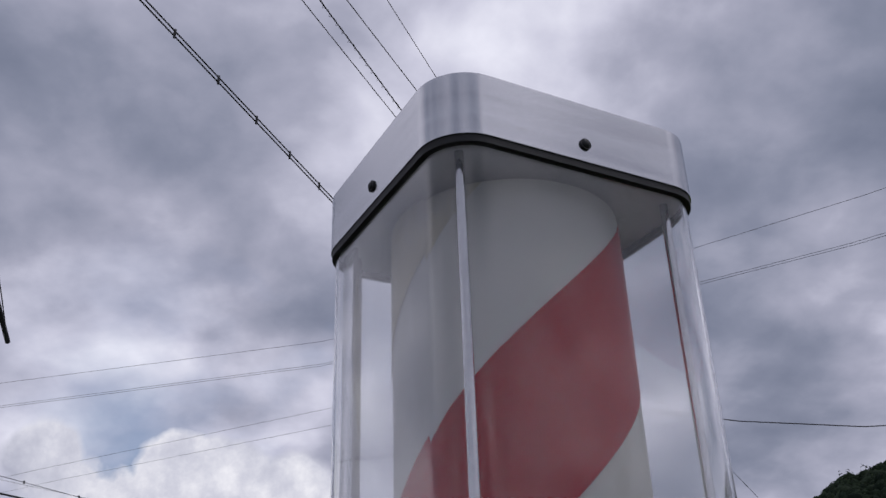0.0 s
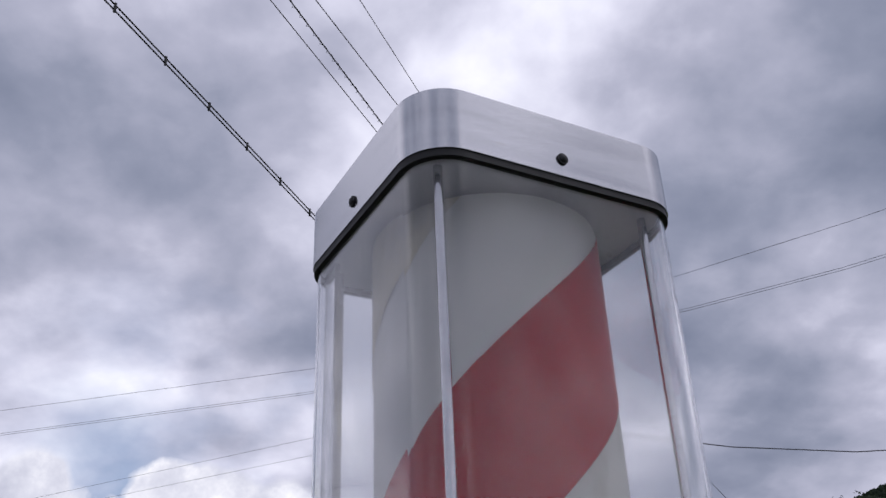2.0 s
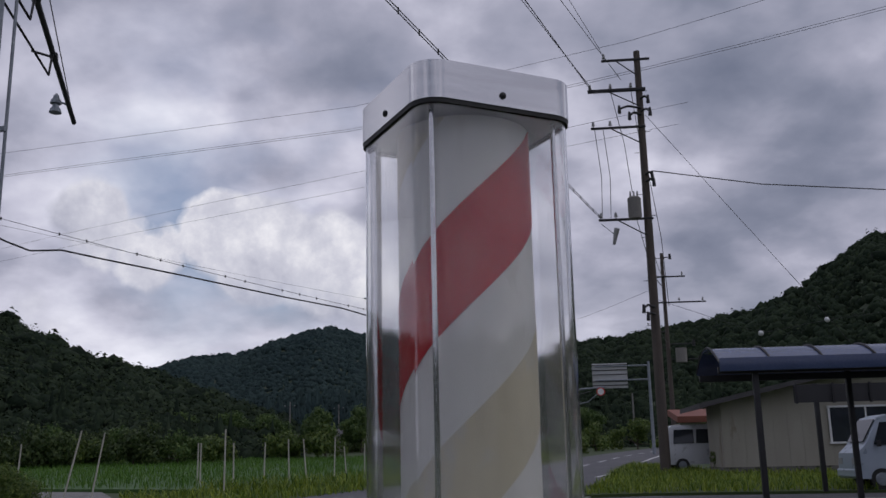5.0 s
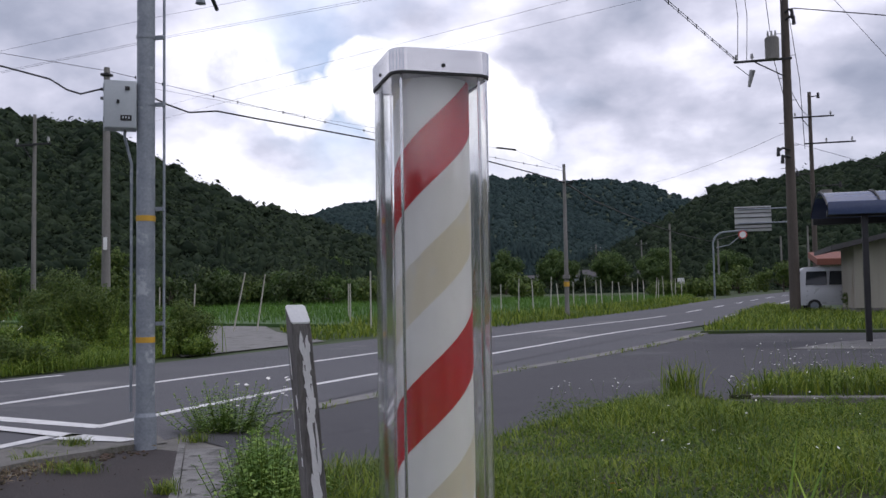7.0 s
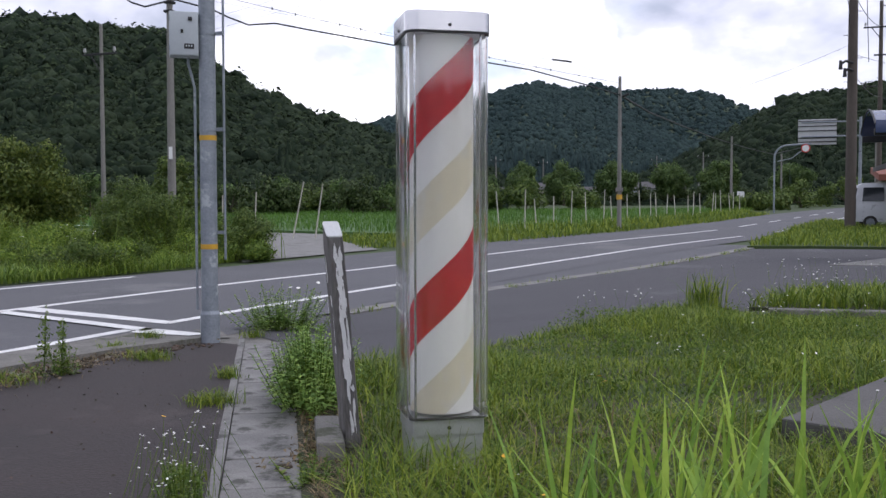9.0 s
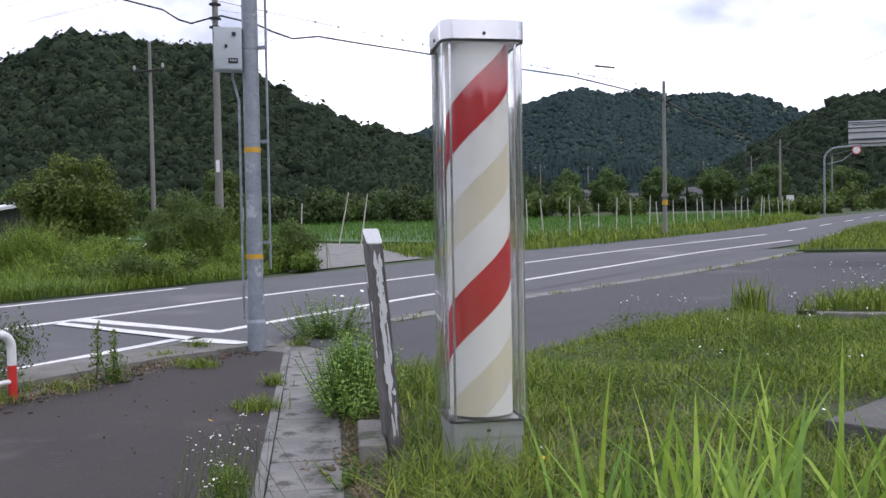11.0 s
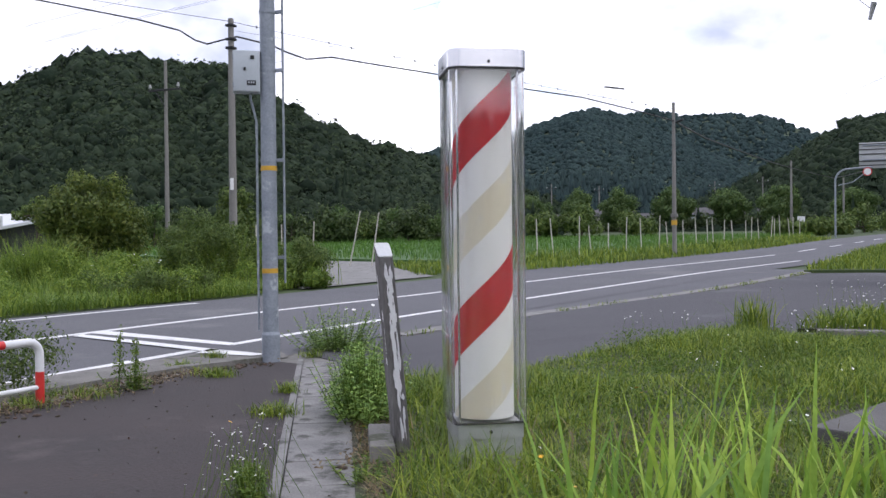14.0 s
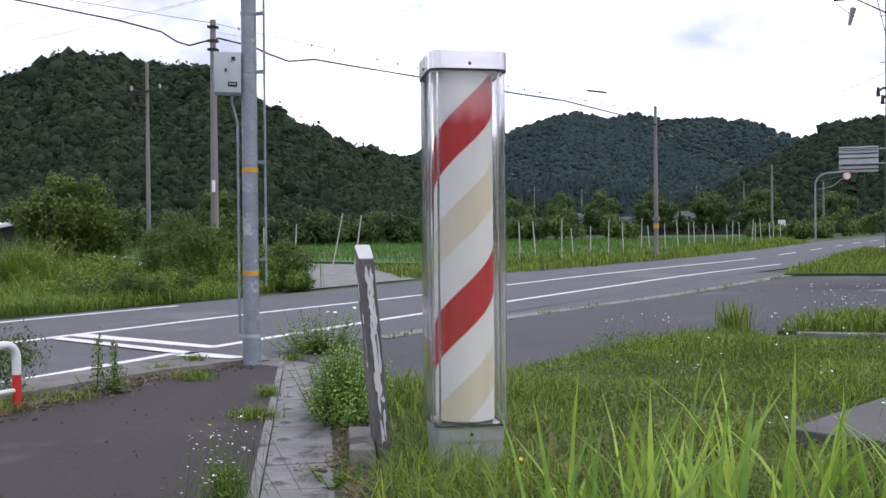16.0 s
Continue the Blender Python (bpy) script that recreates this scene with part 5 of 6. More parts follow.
def van(at, yaw, paint, label):
    root = thing("van", at, label, "van", "parked vans")
    root.rotation_euler = (0, 0, radians(yaw))
    # side outline, rear at x = 0
    prof = [(0.05, 0.30), (0.0, 0.65), (0.04, 1.05), (0.16, 1.75), (0.32, 1.86), (2.45, 1.88), (2.72, 1.80), (3.12, 1.12), (3.34, 0.92), (3.38, 0.45), (3.34, 0.28)]
    bm = bmesh.new()
    W = 0.735
    rows = []
    for y, k in ((-W, 0.0), (-W * 0.97, 1.0), (W * 0.97, 1.0), (W, 0.0)):
        rows.append([bm.verts.new((1.7 + (x - 1.7) * (0.985 if k == 0 else 1), y * (0.90 if z > 1.2 else 1.0), z if k else (z if z < 1.7 else z - 0.04))) for x, z in prof])
    n = len(prof)
    for a, b in zip(rows, rows[1:]):
        for i in range(n):
            bm.faces.new((a[i], a[(i + 1) % n], b[(i + 1) % n], b[i]))
    bm.faces.new(rows[0][::-1])
    bm.faces.new(rows[-1])
    bmesh.ops.recalc_face_normals(bm, faces=bm.faces)
    body = part("body", bm, paint, root, "", 25)
    for s in (-1, 1):
        for x0, x1 in ((0.30, 1.12), (1.20, 2.02), (2.10, 2.72)):
            bm = bmesh.new()
            vs = [bm.verts.new((x, s * (0.712 - 0.055 * (z > 1.3)), z)) for x, z in ((x0, 1.12), (x1 + (0.18 if x1 > 2.5 else 0), 1.12), (x1 - (0.04 if x1 > 2.5 else 0), 1.68), (x0 + 0.05, 1.68))]
            for v in vs:
                v.co.y = s * (0.735 if v.co.z < 1.2 else 0.672)
            bm.faces.new(vs)
            r = bmesh.ops.extrude_face_region(bm, geom=bm.faces[:])
            bmesh.ops.translate(bm, vec=(0, s * 0.012, 0), verts=[v for v in r["geom"] if isinstance(v, bmesh.types.BMVert)])
            bmesh.ops.recalc_face_normals(bm, faces=bm.faces)
            part("side_window", bm, M["window"], body, "dark glass")
        for x in (0.62, 2.78):
            bm = bmesh.new()
            rod(bm, (x, s * 0.60, 0.27), (x, s * 0.745, 0.27), 0.27, None, 20)
            wheel = part("wheel", bm, M["tyre"], root, "", 30)
            bm = bmesh.new()
            rod(bm, (x, s * 0.74, 0.27), (x, s * 0.755, 0.27), 0.17, 0.15, 16)
            part("rim", bm, M["galv"], wheel, "grey rim", 30)
        bm = bmesh.new()
        box(bm, (0.03, s * 0.62, 0.95), (0.08, 0.12, 0.42), 0, 0.01)
        part("tail_lamp", bm, M["lamp_red"], body, "red tail lamp")
        bm = bmesh.new()
        box(bm, (3.33, s * 0.52, 0.72), (0.08, 0.28, 0.16), 0, 0.01)
        part("headlamp", bm, M["insul"], body, "pale headlamp")
        bm = bmesh.new()
        box(bm, (2.8, s * 0.83, 1.15), (0.08, 0.14, 0.16), 0, 0.02)
        part("mirror", bm, M["iron"], body, "")
    bm = bmesh.new()
    box(bm, (2.945, 0, 1.48), (0.02, 1.20, 0.66), 0, 0.005, ry=radians(-31))
    part("windscreen", bm, M["window"], body, "dark windscreen")
    bm = bmesh.new()
    box(bm, (0.085, 0, 1.42), (0.02, 1.15, 0.50), 0, 0.005, ry=radians(10))
    part("rear_window", bm, M["window"], body, "dark rear glass")
    for x in (0.0, 3.38):
        bm = bmesh.new()
        box(bm, (x, 0, 0.42), (0.10, 1.40, 0.20), 0, 0.03)
        part("bumper", bm, paint, root, "")
    return root


van((5.35, 39.0, gz(39) + 0.02), 0, M["van"], "silver white kei van parked beside the building")
van((11.55, 24.9, gz(25) + 0.03), 180, M["van_blue"], "pale blue white van parked by the shelter")

# ---------- fence of stakes round the field ----------
random.seed(11)
tagged(poly_mesh("rice_field", [(-9.2, 29), (-5.4, 34.5), (-2.2, 46), (0.8, 62), (1.5, 80), (-40, 84), (-44, 40), (-20, 33)], 0.10, M["rice"], 0.15), "bright green rice field behind the stake fence", "rice field", kind="structure")
st_bm = bmesh.new()
rod(st_bm, (0, 0, -0.15), (0, 0, 1.0), 0.030, 0.024, 7)
st_me = bpy.data.meshes.new("stake")
st_bm.to_mesh(st_me)
st_bm.free()
st_me.materials.append(M["stake"])


def field_stake(x, y, h, lx=0.0, ly=0.0):
    root = thing("field_stake", (x, y, gz(y)), "thin pale stake of the field fence", "stake", "field fence stakes")
    o = new("shaft", st_me)
    o.parent = root
    o.scale = (1, 1, h)
    root.rotation_euler = (lx, ly, 0)


for k in range(26):
    t = k / 25
    x, y = -9.7 + t * 9.9, 31.0 + t * 37
    y = 31 + 37 * t ** 1.25
    x = -10.2 + 8.6 * t ** 0.75 + 2.2 * t
    field_stake(x + random.uniform(-0.15, 0.15), y, random.uniform(1.35, 1.75), random.uniform(-0.04, 0.04), random.uniform(-0.09, 0.09))
for x, y, h, ly in ((-9.36, 27.5, 2.0, 0.0), (-13.6, 27.6, 2.0, 0.16), (-14.4, 27.4, 2.1, 0.22), (-17.8, 28.2, 1.6, 0), (-16.6, 28.5, 1.7, 0.05), (-19.5, 29, 1.6, 0), (-22, 30, 1.5, 0.03), (-24, 31, 1.5, 0), (-26, 32, 1.5, -0.04), (-11.4, 31, 1.6, 0), (-12.6, 34, 1.6, 0)):
    field_stake(x, y, h, 0, ly)
# bean rows and weeds between the stakes
px, py = scatter([(-11.0, 28.5), (-8.2, 28.2), (-4.6, 35), (-1.6, 46.5), (1.6, 66), (0.6, 66), (-2.9, 46.8), (-6.2, 35.5)], 9000)
tagged(blades("verge_weeds", px, py, ground_z(py), 0.55, 0.035, 0.6, M["blade"]), "tall mixed weeds along the field fence", "weeds", kind="stuff")
px, py = scatter([(-44, 40), (-20, 33), (-9.2, 29), (-5.4, 34.5), (-2.2, 46), (0.8, 62), (1.5, 80), (-40, 84)], 26000)
tagged(blades("rice_plants", px, py, ground_z(py) + 0.08, 0.32, 0.035, 0.35, M["rice_blade"]), "dense bright green rice plants", "rice", kind="stuff")

# ---------- hills ----------
def ico(level):
    bm = bmesh.new()
    bmesh.ops.create_icosphere(bm, subdivisions=level, radius=1.0)
    if level > 1:
        bmesh.ops.delete(bm, geom=[v for v in bm.verts if v.co.z < -0.5], context="VERTS")
    v = np.array([x.co[:] for x in bm.verts])
    f = np.array([[q.index for q in p.verts] for p in bm.faces])
    bm.free()
    return v, f


ICO = {1: ico(1)}


def canopy(name, pos, size, material, level=1, squash=0.9):
    """Rounded, lumpy tree heads at the places given."""
    iv, fc = ICO[level]
    n, k = len(pos), len(iv)
    ph = rng.uniform(0, 6, (4, n, 1, 1))
    x_, y_, z_ = iv[None, :, :1], iv[None, :, 1:2], iv[None, :, 2:3]
    wob = 1 + 0.13 * np.sin(x_ * 4.3 + y_ * 2 + ph[0]) + 0.13 * np.sin(y_ * 4.7 + z_ * 3 + ph[1]) + 0.09 * np.sin(z_ * 6 + x_ * 5 + ph[2]) + rng.normal(0, 0.055, (n, k, 1))
    ang = rng.uniform(0, 6.283, n)
    c, s, o = np.cos(ang), np.sin(ang), np.zeros(n)
    R = np.stack([c, -s, o, s, c, o, o, o, o + 1], 1).reshape(n, 3, 3)
    tall = squash * rng.uniform(0.75, 1.35, (n, 1, 1))
    v = np.einsum("nij,nkj->nki", R, iv[None] * wob)
    v = np.concatenate([v[:, :, :2], v[:, :, 2:] * tall], 2)
    v = v * size[:, None, None] + pos[:, None, :]
    f = fc[None] + (np.arange(n) * k)[:, None, None]
    return mesh_np(name, v.reshape(-1, 3), f.reshape(-1, 3), material, True)


def tufted(name, pos, size, material, tufts=26, spread=0.31):
    """Tree heads as broken domes of leaf tufts, single triangles turned every way, over a dark core."""
    n = len(pos)
    d = rng.normal(0, 1, (n, tufts, 3))
    d[:, :, 2] = np.abs(d[:, :, 2]) - 0.25
    d /= np.linalg.norm(d, axis=2, keepdims=True)
    lump = 0.86 + 0.15 * np.sin(d[:, :, :1] * 5 + rng.uniform(0, 6, (n, 1, 1))) + 0.12 * np.sin(d[:, :, 1:2] * 6 + rng.uniform(0, 6, (n, 1, 1)))
    tall = rng.uniform(0.75, 1.35, (n, 1, 1))
    c = d * lump * rng.uniform(0.80, 1.02, (n, tufts, 1))
    c = np.concatenate([c[:, :, :2], c[:, :, 2:] * tall], 2) * size[:, None, None] + pos[:, None, :]
    c = c.reshape(-1, 3)
    m = len(c)
    nr = d.reshape(-1, 3) + rng.normal(0, 0.28, (m, 3))
    u = np.cross(nr, rng.normal(0, 1, (m, 3)))
    u /= np.linalg.norm(u, axis=1, keepdims=True) + 1e-9
    w = np.cross(u, nr / (np.linalg.norm(nr, axis=1, keepdims=True) + 1e-9))
    r = np.repeat(size, tufts)[:, None] * spread * rng.uniform(0.55, 1.15, (m, 1))
    v = np.stack([c + u * r * 0.6, c - u * r * 0.35 + w * r * 0.5, c - u * r * 0.3 - w * r * 0.55], 1).reshape(-1, 3)
    return mesh_np(name, v, np.arange(m * 3).reshape(-1, 3), material)


def conifers(name, pos, size, material):
    """Narrow ragged cones of three skirts each."""
    n, k = len(pos), 6
    a = np.arange(k) * 6.283 / k
    vs, fs = [], []
    for j, (z0, z1, r) in enumerate(((0.0, 1.7, 0.62), (0.9, 2.5, 0.46), (1.7, 3.3, 0.28))):
        ring = np.stack([np.cos(a + j) * r, np.sin(a + j) * r, np.zeros(k) + z0], 1)
        fs += [(len(vs) + i, len(vs) + (i + 1) % k, len(vs) + k) for i in range(k)]
        vs += list(ring) + [np.array([0, 0, z1])]
    vs, fs = np.array(vs), np.array(fs)
    v = vs[None] * (1 + rng.normal(0, 0.13, (n, len(vs), 1))) * size[:, None, None] + pos[:, None, :]
    return mesh_np(name, v.reshape(-1, 3), (fs[None] + (np.arange(n) * len(vs))[:, None, None]).reshape(-1, 3), material)


EYE = np.array([1.0, -1.5, 1.15])


def hill(name, prof, r0, r1, count, size, material, label, lower=0.0, dense=None, tufts=0, cedars=None):
    az = np.array([p[0] for p in prof], float)
    el = np.array([p[1] for p in prof], float)

    def surf(a, t):
        top = np.tan(np.radians(np.interp(a, az, el))) * r1 + EYE[2] - lower
        base = 2.0
        rr = r0 + (r1 - r0) * t
        fold = 1 + 0.10 * np.sin(a * 0.9 + t * 3) * t * (1 - np.clip(t, 0, 1)) + 0.12 * np.sin(a * 2.3 + 1) * t * (1 - np.clip(t, 0, 1))
        shape = np.where(t <= 1, np.clip(t, 0, 1) ** 0.85, 1 - (t - 1) * 0.8)
        z = base - 1 + (top - base + 1) * shape * fold
        return EYE[0] + rr * np.sin(np.radians(a)), EYE[1] + rr * np.cos(np.radians(a)), z
    aa = np.linspace(az[0], az[-1], 90)
    tt = np.concatenate([np.linspace(0, 1, 22), [1.15, 1.4]])
    A, T = np.meshgrid(aa, tt)
    X, Y, Z = surf(A, T)
    w = len(aa)
    i = (np.arange(len(tt) - 1)[:, None] * w + np.arange(w - 1)[None]).ravel()
    f = np.stack([i, i + 1, i + w + 1, i + w], 1)
    root = thing(name, (0, 0, 0), label, "hill", kind="structure")
    o = mesh_np("slope", np.stack([X, Y, Z], 2).reshape(-1, 3), f, M["hill_soil"], True)
    o.parent = root
    a = rng.uniform(az[0], az[-1], count)
    if dense:
        k = int(count * 0.85)
        a[:k] = rng.uniform(dense[0], dense[1], k)
    t = 1.06 * rng.uniform(0.0, 1.0, count) ** (1.7 if dense else 0.65)
    x, y, z = surf(a, t)
    sz = size * rng.uniform(0.5, 1.0, count) ** 1.0 * np.where(rng.random(count) < 0.12, 1.35, 1.0) * (r0 + (r1 - r0) * t) / r1
    heads = np.stack([x, y, z + sz * rng.uniform(0.0, 0.5, count)], 1)
    # under tufts this is the darker core, its colour standing for crown shade
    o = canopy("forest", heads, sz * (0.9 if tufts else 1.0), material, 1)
    o["label"] = "dense dark green mixed forest"
    o.parent = root
    if tufts:
        o = tufted("forest_crowns", heads, sz, M["hazed_leaf" if r1 > 500 else "forest_leaf"], tufts)
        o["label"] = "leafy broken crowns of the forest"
        o.parent = root
    if cedars:
        lo, hi, num, cs = cedars
        a, t = rng.uniform(dense[0], dense[1], num), rng.uniform(lo, hi, num)
        x, y, z = surf(a, t)
        o = conifers("conifers", np.stack([x, y, z], 1), cs * rng.uniform(0.6, 1.15, num), material)
        o["label"] = "dark pointed cedars among the broad crowns"
        o.parent = root
    return root


LEFT = [(-62, 7), (-56, 7.5), (-50, 8.3), (-46.5, 9.0), (-44.7, 10.2), (-42.3, 11.0), (-38.9, 10.7), (-37, 10.4), (-35.1, 10.5), (-32.1, 8.8), (-30.1, 7.5), (-27.3, 6.3), (-23.7, 5.3), (-20, 4.0), (-15, 2.2)]
MID = [(-30, 3.6), (-24, 5.2), (-22.4, 5.6), (-20.8, 6.1), (-17.8, 6.4), (-14.7, 7.5), (-12.5, 8.0), (-10.6, 7.4), (-9, 6.6), (-6, 5.2), (-2, 3.6), (2, 2.2)]
BACK = [(-14, 5), (-10.6, 7.4), (-9.4, 7.8), (-7.3, 7.3), (-4.3, 7.3), (-2.4, 6.95), (0.2, 5.9), (4, 5), (9, 4)]
RIGHT = [(-9, 1.8), (-4, 3.2), (0.2, 5.6), (1.9, 6.6), (3.6, 6.8), (4.8, 6.9), (10.2, 7.7), (13.5, 8.2), (15.5, 9.2), (17.8, 10.8), (20, 11.8), (24, 12.8), (30, 13), (40, 11), (60, 8)]
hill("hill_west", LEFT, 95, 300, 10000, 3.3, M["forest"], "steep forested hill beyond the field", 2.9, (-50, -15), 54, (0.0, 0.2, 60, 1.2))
# the two far hills take the bluer colours with haze painted in
hill("hill_middle", MID, 240, 620, 17000, 2.5, M["hazed_forest"], "rounded forested hill in the middle distance", 2.0, (-27, 0), 8, (0.03, 0.16, 500, 2.0))
hill("hill_back", BACK, 500, 900, 8000, 3.6, M["hazed_forest"], "far forested ridge closing the valley", 2.4, (-13, 6), 6)
hill("hill_east", RIGHT, 120, 360, 10500, 2.7, M["forest"], "dark forested hill behind the house", 2.6, (-9, 32), 30, (0.0, 0.2, 90, 1.3))
# added out of view: closes the horizon for reflections from the south
SOUTH = [(60, 8), (100, 6), (140, 7), (180, 5), (220, 6.5), (260, 6), (285, 7)]
hill("hill_south", SOUTH, 250, 600, 1500, 14.0, M["forest"], "unseen forested hills added behind the viewer to close the horizon", 4)


# ---------- trees and bushes ----------
def tree(at, blobs, count, leaf, trunk_h, trunk_r, material, label, name="tree", group="", inner=0.5):
    root = thing(name, at, label, "tree" if "tree" in name else "bush", group)
    if trunk_h:
        bm = bmesh.new()
        pts = [(0, 0, -0.2), (0.05 * trunk_h, 0, trunk_h * 0.5), (0, 0.03 * trunk_h, trunk_h)]
        for (a, b, r) in ((pts[0], pts[1], trunk_r), (pts[1], pts[2], trunk_r * 0.8)):
            rod(bm, a, b, r, r * 0.8, 9)
        for x, y, z, r, q in blobs[:6]:
            rod(bm, pts[2], (x * 0.7, y * 0.7, z), trunk_r * 0.5, trunk_r * 0.12, 6)
        part("trunk", bm, M["bark"], root, "brown trunk and limbs", 30)
    else:
        bm = bmesh.new()
        for x, y, z, r, q in blobs:
            rod(bm, (x * 0.35, y * 0.35, -0.1), (x, y, z + r * 0.3), 0.012, 0.004, 5)
        part("branchwork", bm, M["bark"], root, "thin brown branches")
    o = crown("crown", blobs, count, leaf, material, 0.6, inner)
    o.parent = root
    return root


def blob_set(seed, n, w, h, z0, r, q=0.85):
    rs = np.random.default_rng(seed)
    out = []
    for k in range(n):
        a, d = rs.uniform(0, 6.283), np.sqrt(rs.uniform(0, 1)) * w
        z = z0 + rs.uniform(0, 1) * h * (1 - 0.5 * d / w)
        out.append((d * math.cos(a), d * math.sin(a), z, r * rs.uniform(0.6, 1.25), q))
    return out


tree((-26.8, 27.8, gz(27.8)), blob_set(1, 60, 1.8, 4.1, 0.45, 0.68), 26000, 0.14, 1.2, 0.16, M["tree"], "broad dome-shaped green tree beyond the meadow")
tree((-30.6, 28.4, gz(28)), blob_set(2, 8, 0.9, 0.9, 2.1, 0.45), 2600, 0.14, 2.2, 0.10, M["bush"], "thin yellowish green tree by the barn")
tree((-15.7, 22.0, gz(22)), blob_set(3, 16, 0.42, 3.0, 0.6, 0.42), 5500, 0.12, 1.0, 0.08, M["bush"], "leafy young tree behind the telephone pole")
tree((-12.9, 16.8, gz(17)), blob_set(4, 34, 1.3, 1.75, 0.3, 0.42), 30000, 0.055, 0, 0, M["bush"], "dense rounded green bush at the lane's corner", "bush")
tree((-14.4, 15.6, gz(16)), blob_set(5, 14, 0.9, 0.7, 0.25, 0.40), 11000, 0.055, 0, 0, M["meadow"], "dense tangled bush with bramble stems", "bush")
tree((-10.6, 16.9, gz(17)), blob_set(6, 20, 0.8, 1.15, 0.2, 0.38), 17000, 0.055, 0, 0, M["bush"], "leafy bush beside the lane", "bush")
tree((-9.75, 16.3, gz(17)), blob_set(8, 9, 0.6, 0.3, 0.12, 0.28), 5000, 0.06, 0, 0, M["weed"], "low leafy creeper at the lane's edge", "bush")
tree((-16.9, 15.2, gz(15)), blob_set(7, 12, 0.75, 0.75, 0.3, 0.45), 9000, 0.055, 0, 0, M["meadow"], "rounded clump of tall grass and shrub", "bush")
tree((-19.6, 13.2, gz(13)), blob_set(17, 9, 0.9, 0.6, 0.3, 0.5), 8000, 0.06, 0, 0, M["bush"], "rounded clump of tall grass and shrub", "bush")
rs_ = np.random.default_rng(5)
for x, y, sx, sy, h, n in ((-12.7, 16.6, 0.7, 0.5, 1.5, 700), (-10.7, 16.8, 0.5, 0.4, 1.1, 350), (-17.0, 15.0, 0.5, 0.4, 1.45, 1100), (-15.5, 15.2, 1.2, 0.7, 0.9, 700)):
    o = blades("reed_clump", rs_.normal(x, sx, n), rs_.normal(y, sy, n), gz(y) + np.zeros(n), h, 0.014, 0.9, M["meadow"])
    tagged(o, "tall feathery yellow-green weeds growing through the bushes", "weeds", kind="stuff")
TOPZ = 8.75 - gz(121)
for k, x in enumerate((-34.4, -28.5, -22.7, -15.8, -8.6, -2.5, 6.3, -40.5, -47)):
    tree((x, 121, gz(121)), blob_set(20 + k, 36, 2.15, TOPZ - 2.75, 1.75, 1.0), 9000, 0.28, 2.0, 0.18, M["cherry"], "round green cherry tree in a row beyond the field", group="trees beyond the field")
for k, (x, y, w, h) in enumerate(((-30, 74, 2.2, 2.4), (-25.5, 72, 2.0, 2.2), (-36, 70, 2.4, 2.6), (-42, 66, 2.2, 2.8), (-21, 76, 1.8, 3.0), (-17.5, 77, 1.6, 3.2), (-48, 64, 2.3, 2.6), (-54, 62, 2.3, 2.6), (-13.2, 80, 1.5, 2.6))):
    tree((x, y, gz(y)), blob_set(40 + k, 12, w * 0.8, h * 0.6, 0.6, 0.9), 2400, 0.28, 0.8, 0.12, M["bush"], "shrubby tree at the field's far edge", group="trees at the field's edge")
rs_ = np.random.default_rng(91)
for k in range(26):
    a_ = radians(-43 + 22.5 * k / 25 + rs_.uniform(-0.3, 0.3))
    d_ = rs_.uniform(74, 86)
    x, y, h = 1.5 + d_ * math.sin(a_), -3 + d_ * math.cos(a_), rs_.uniform(2.0, 4.0)
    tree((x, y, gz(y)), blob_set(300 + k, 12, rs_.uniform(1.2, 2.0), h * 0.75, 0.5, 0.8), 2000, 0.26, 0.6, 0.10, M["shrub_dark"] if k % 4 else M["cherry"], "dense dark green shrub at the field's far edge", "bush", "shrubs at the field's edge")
for k in range(30):
    x, y, h = -44 + 56 * k / 29 + rs_.uniform(-0.8, 0.8), rs_.uniform(126, 132), rs_.uniform(1.8, 3.6)
    tree((x, y, gz(y)), blob_set(340 + k, 9, 1.7, h * 0.6, 0.5, 1.0), 900, 0.36, 0.6, 0.10, M["shrub_dark"], "low dark shrub behind the row of cherry trees", "bush", "shrubs behind the cherry trees")
for k, (x, y, w, h) in enumerate(((1.2, 82, 1.5, 1.3), (-0.8, 80, 1.3, 0.9), (3.6, 86, 1.2, 1.6), (6.0, 96, 3.0, 3.4), (11.0, 104, 3.4, 4.0), (16, 92, 3.0, 3.6), (20, 84, 3.0, 4.0))):
    tree((x, y, gz(y)), blob_set(60 + k, 12, w * 0.8, h * 0.6, 0.4, 0.75 + 0.2 * (w > 2)), 2600, 0.28, 0.5, 0.12, M["bush"], "roadside shrub at the bend of the road", "bush", "roadside shrubs")
tree((7.35, 37.0, gz(37)), blob_set(80, 6, 0.35, 0.9, 0.25, 0.26), 900, 0.12, 0.7, 0.05, M["bush"], "small dark shrub in front of the van", "bush")
for k, (x, y) in enumerate(((7.6, 36.9), (8.9, 37.0), (10.2, 36.8), (11.6, 36.6), (12.9, 36.4))):
    tree((x, y, gz(y)), blob_set(90 + k, 6, 0.6, 0.25, 0.12, 0.25), 900, 0.10, 0, 0, M["bush"], "low dark plants along the building's wall", "bush", "plants by the wall")

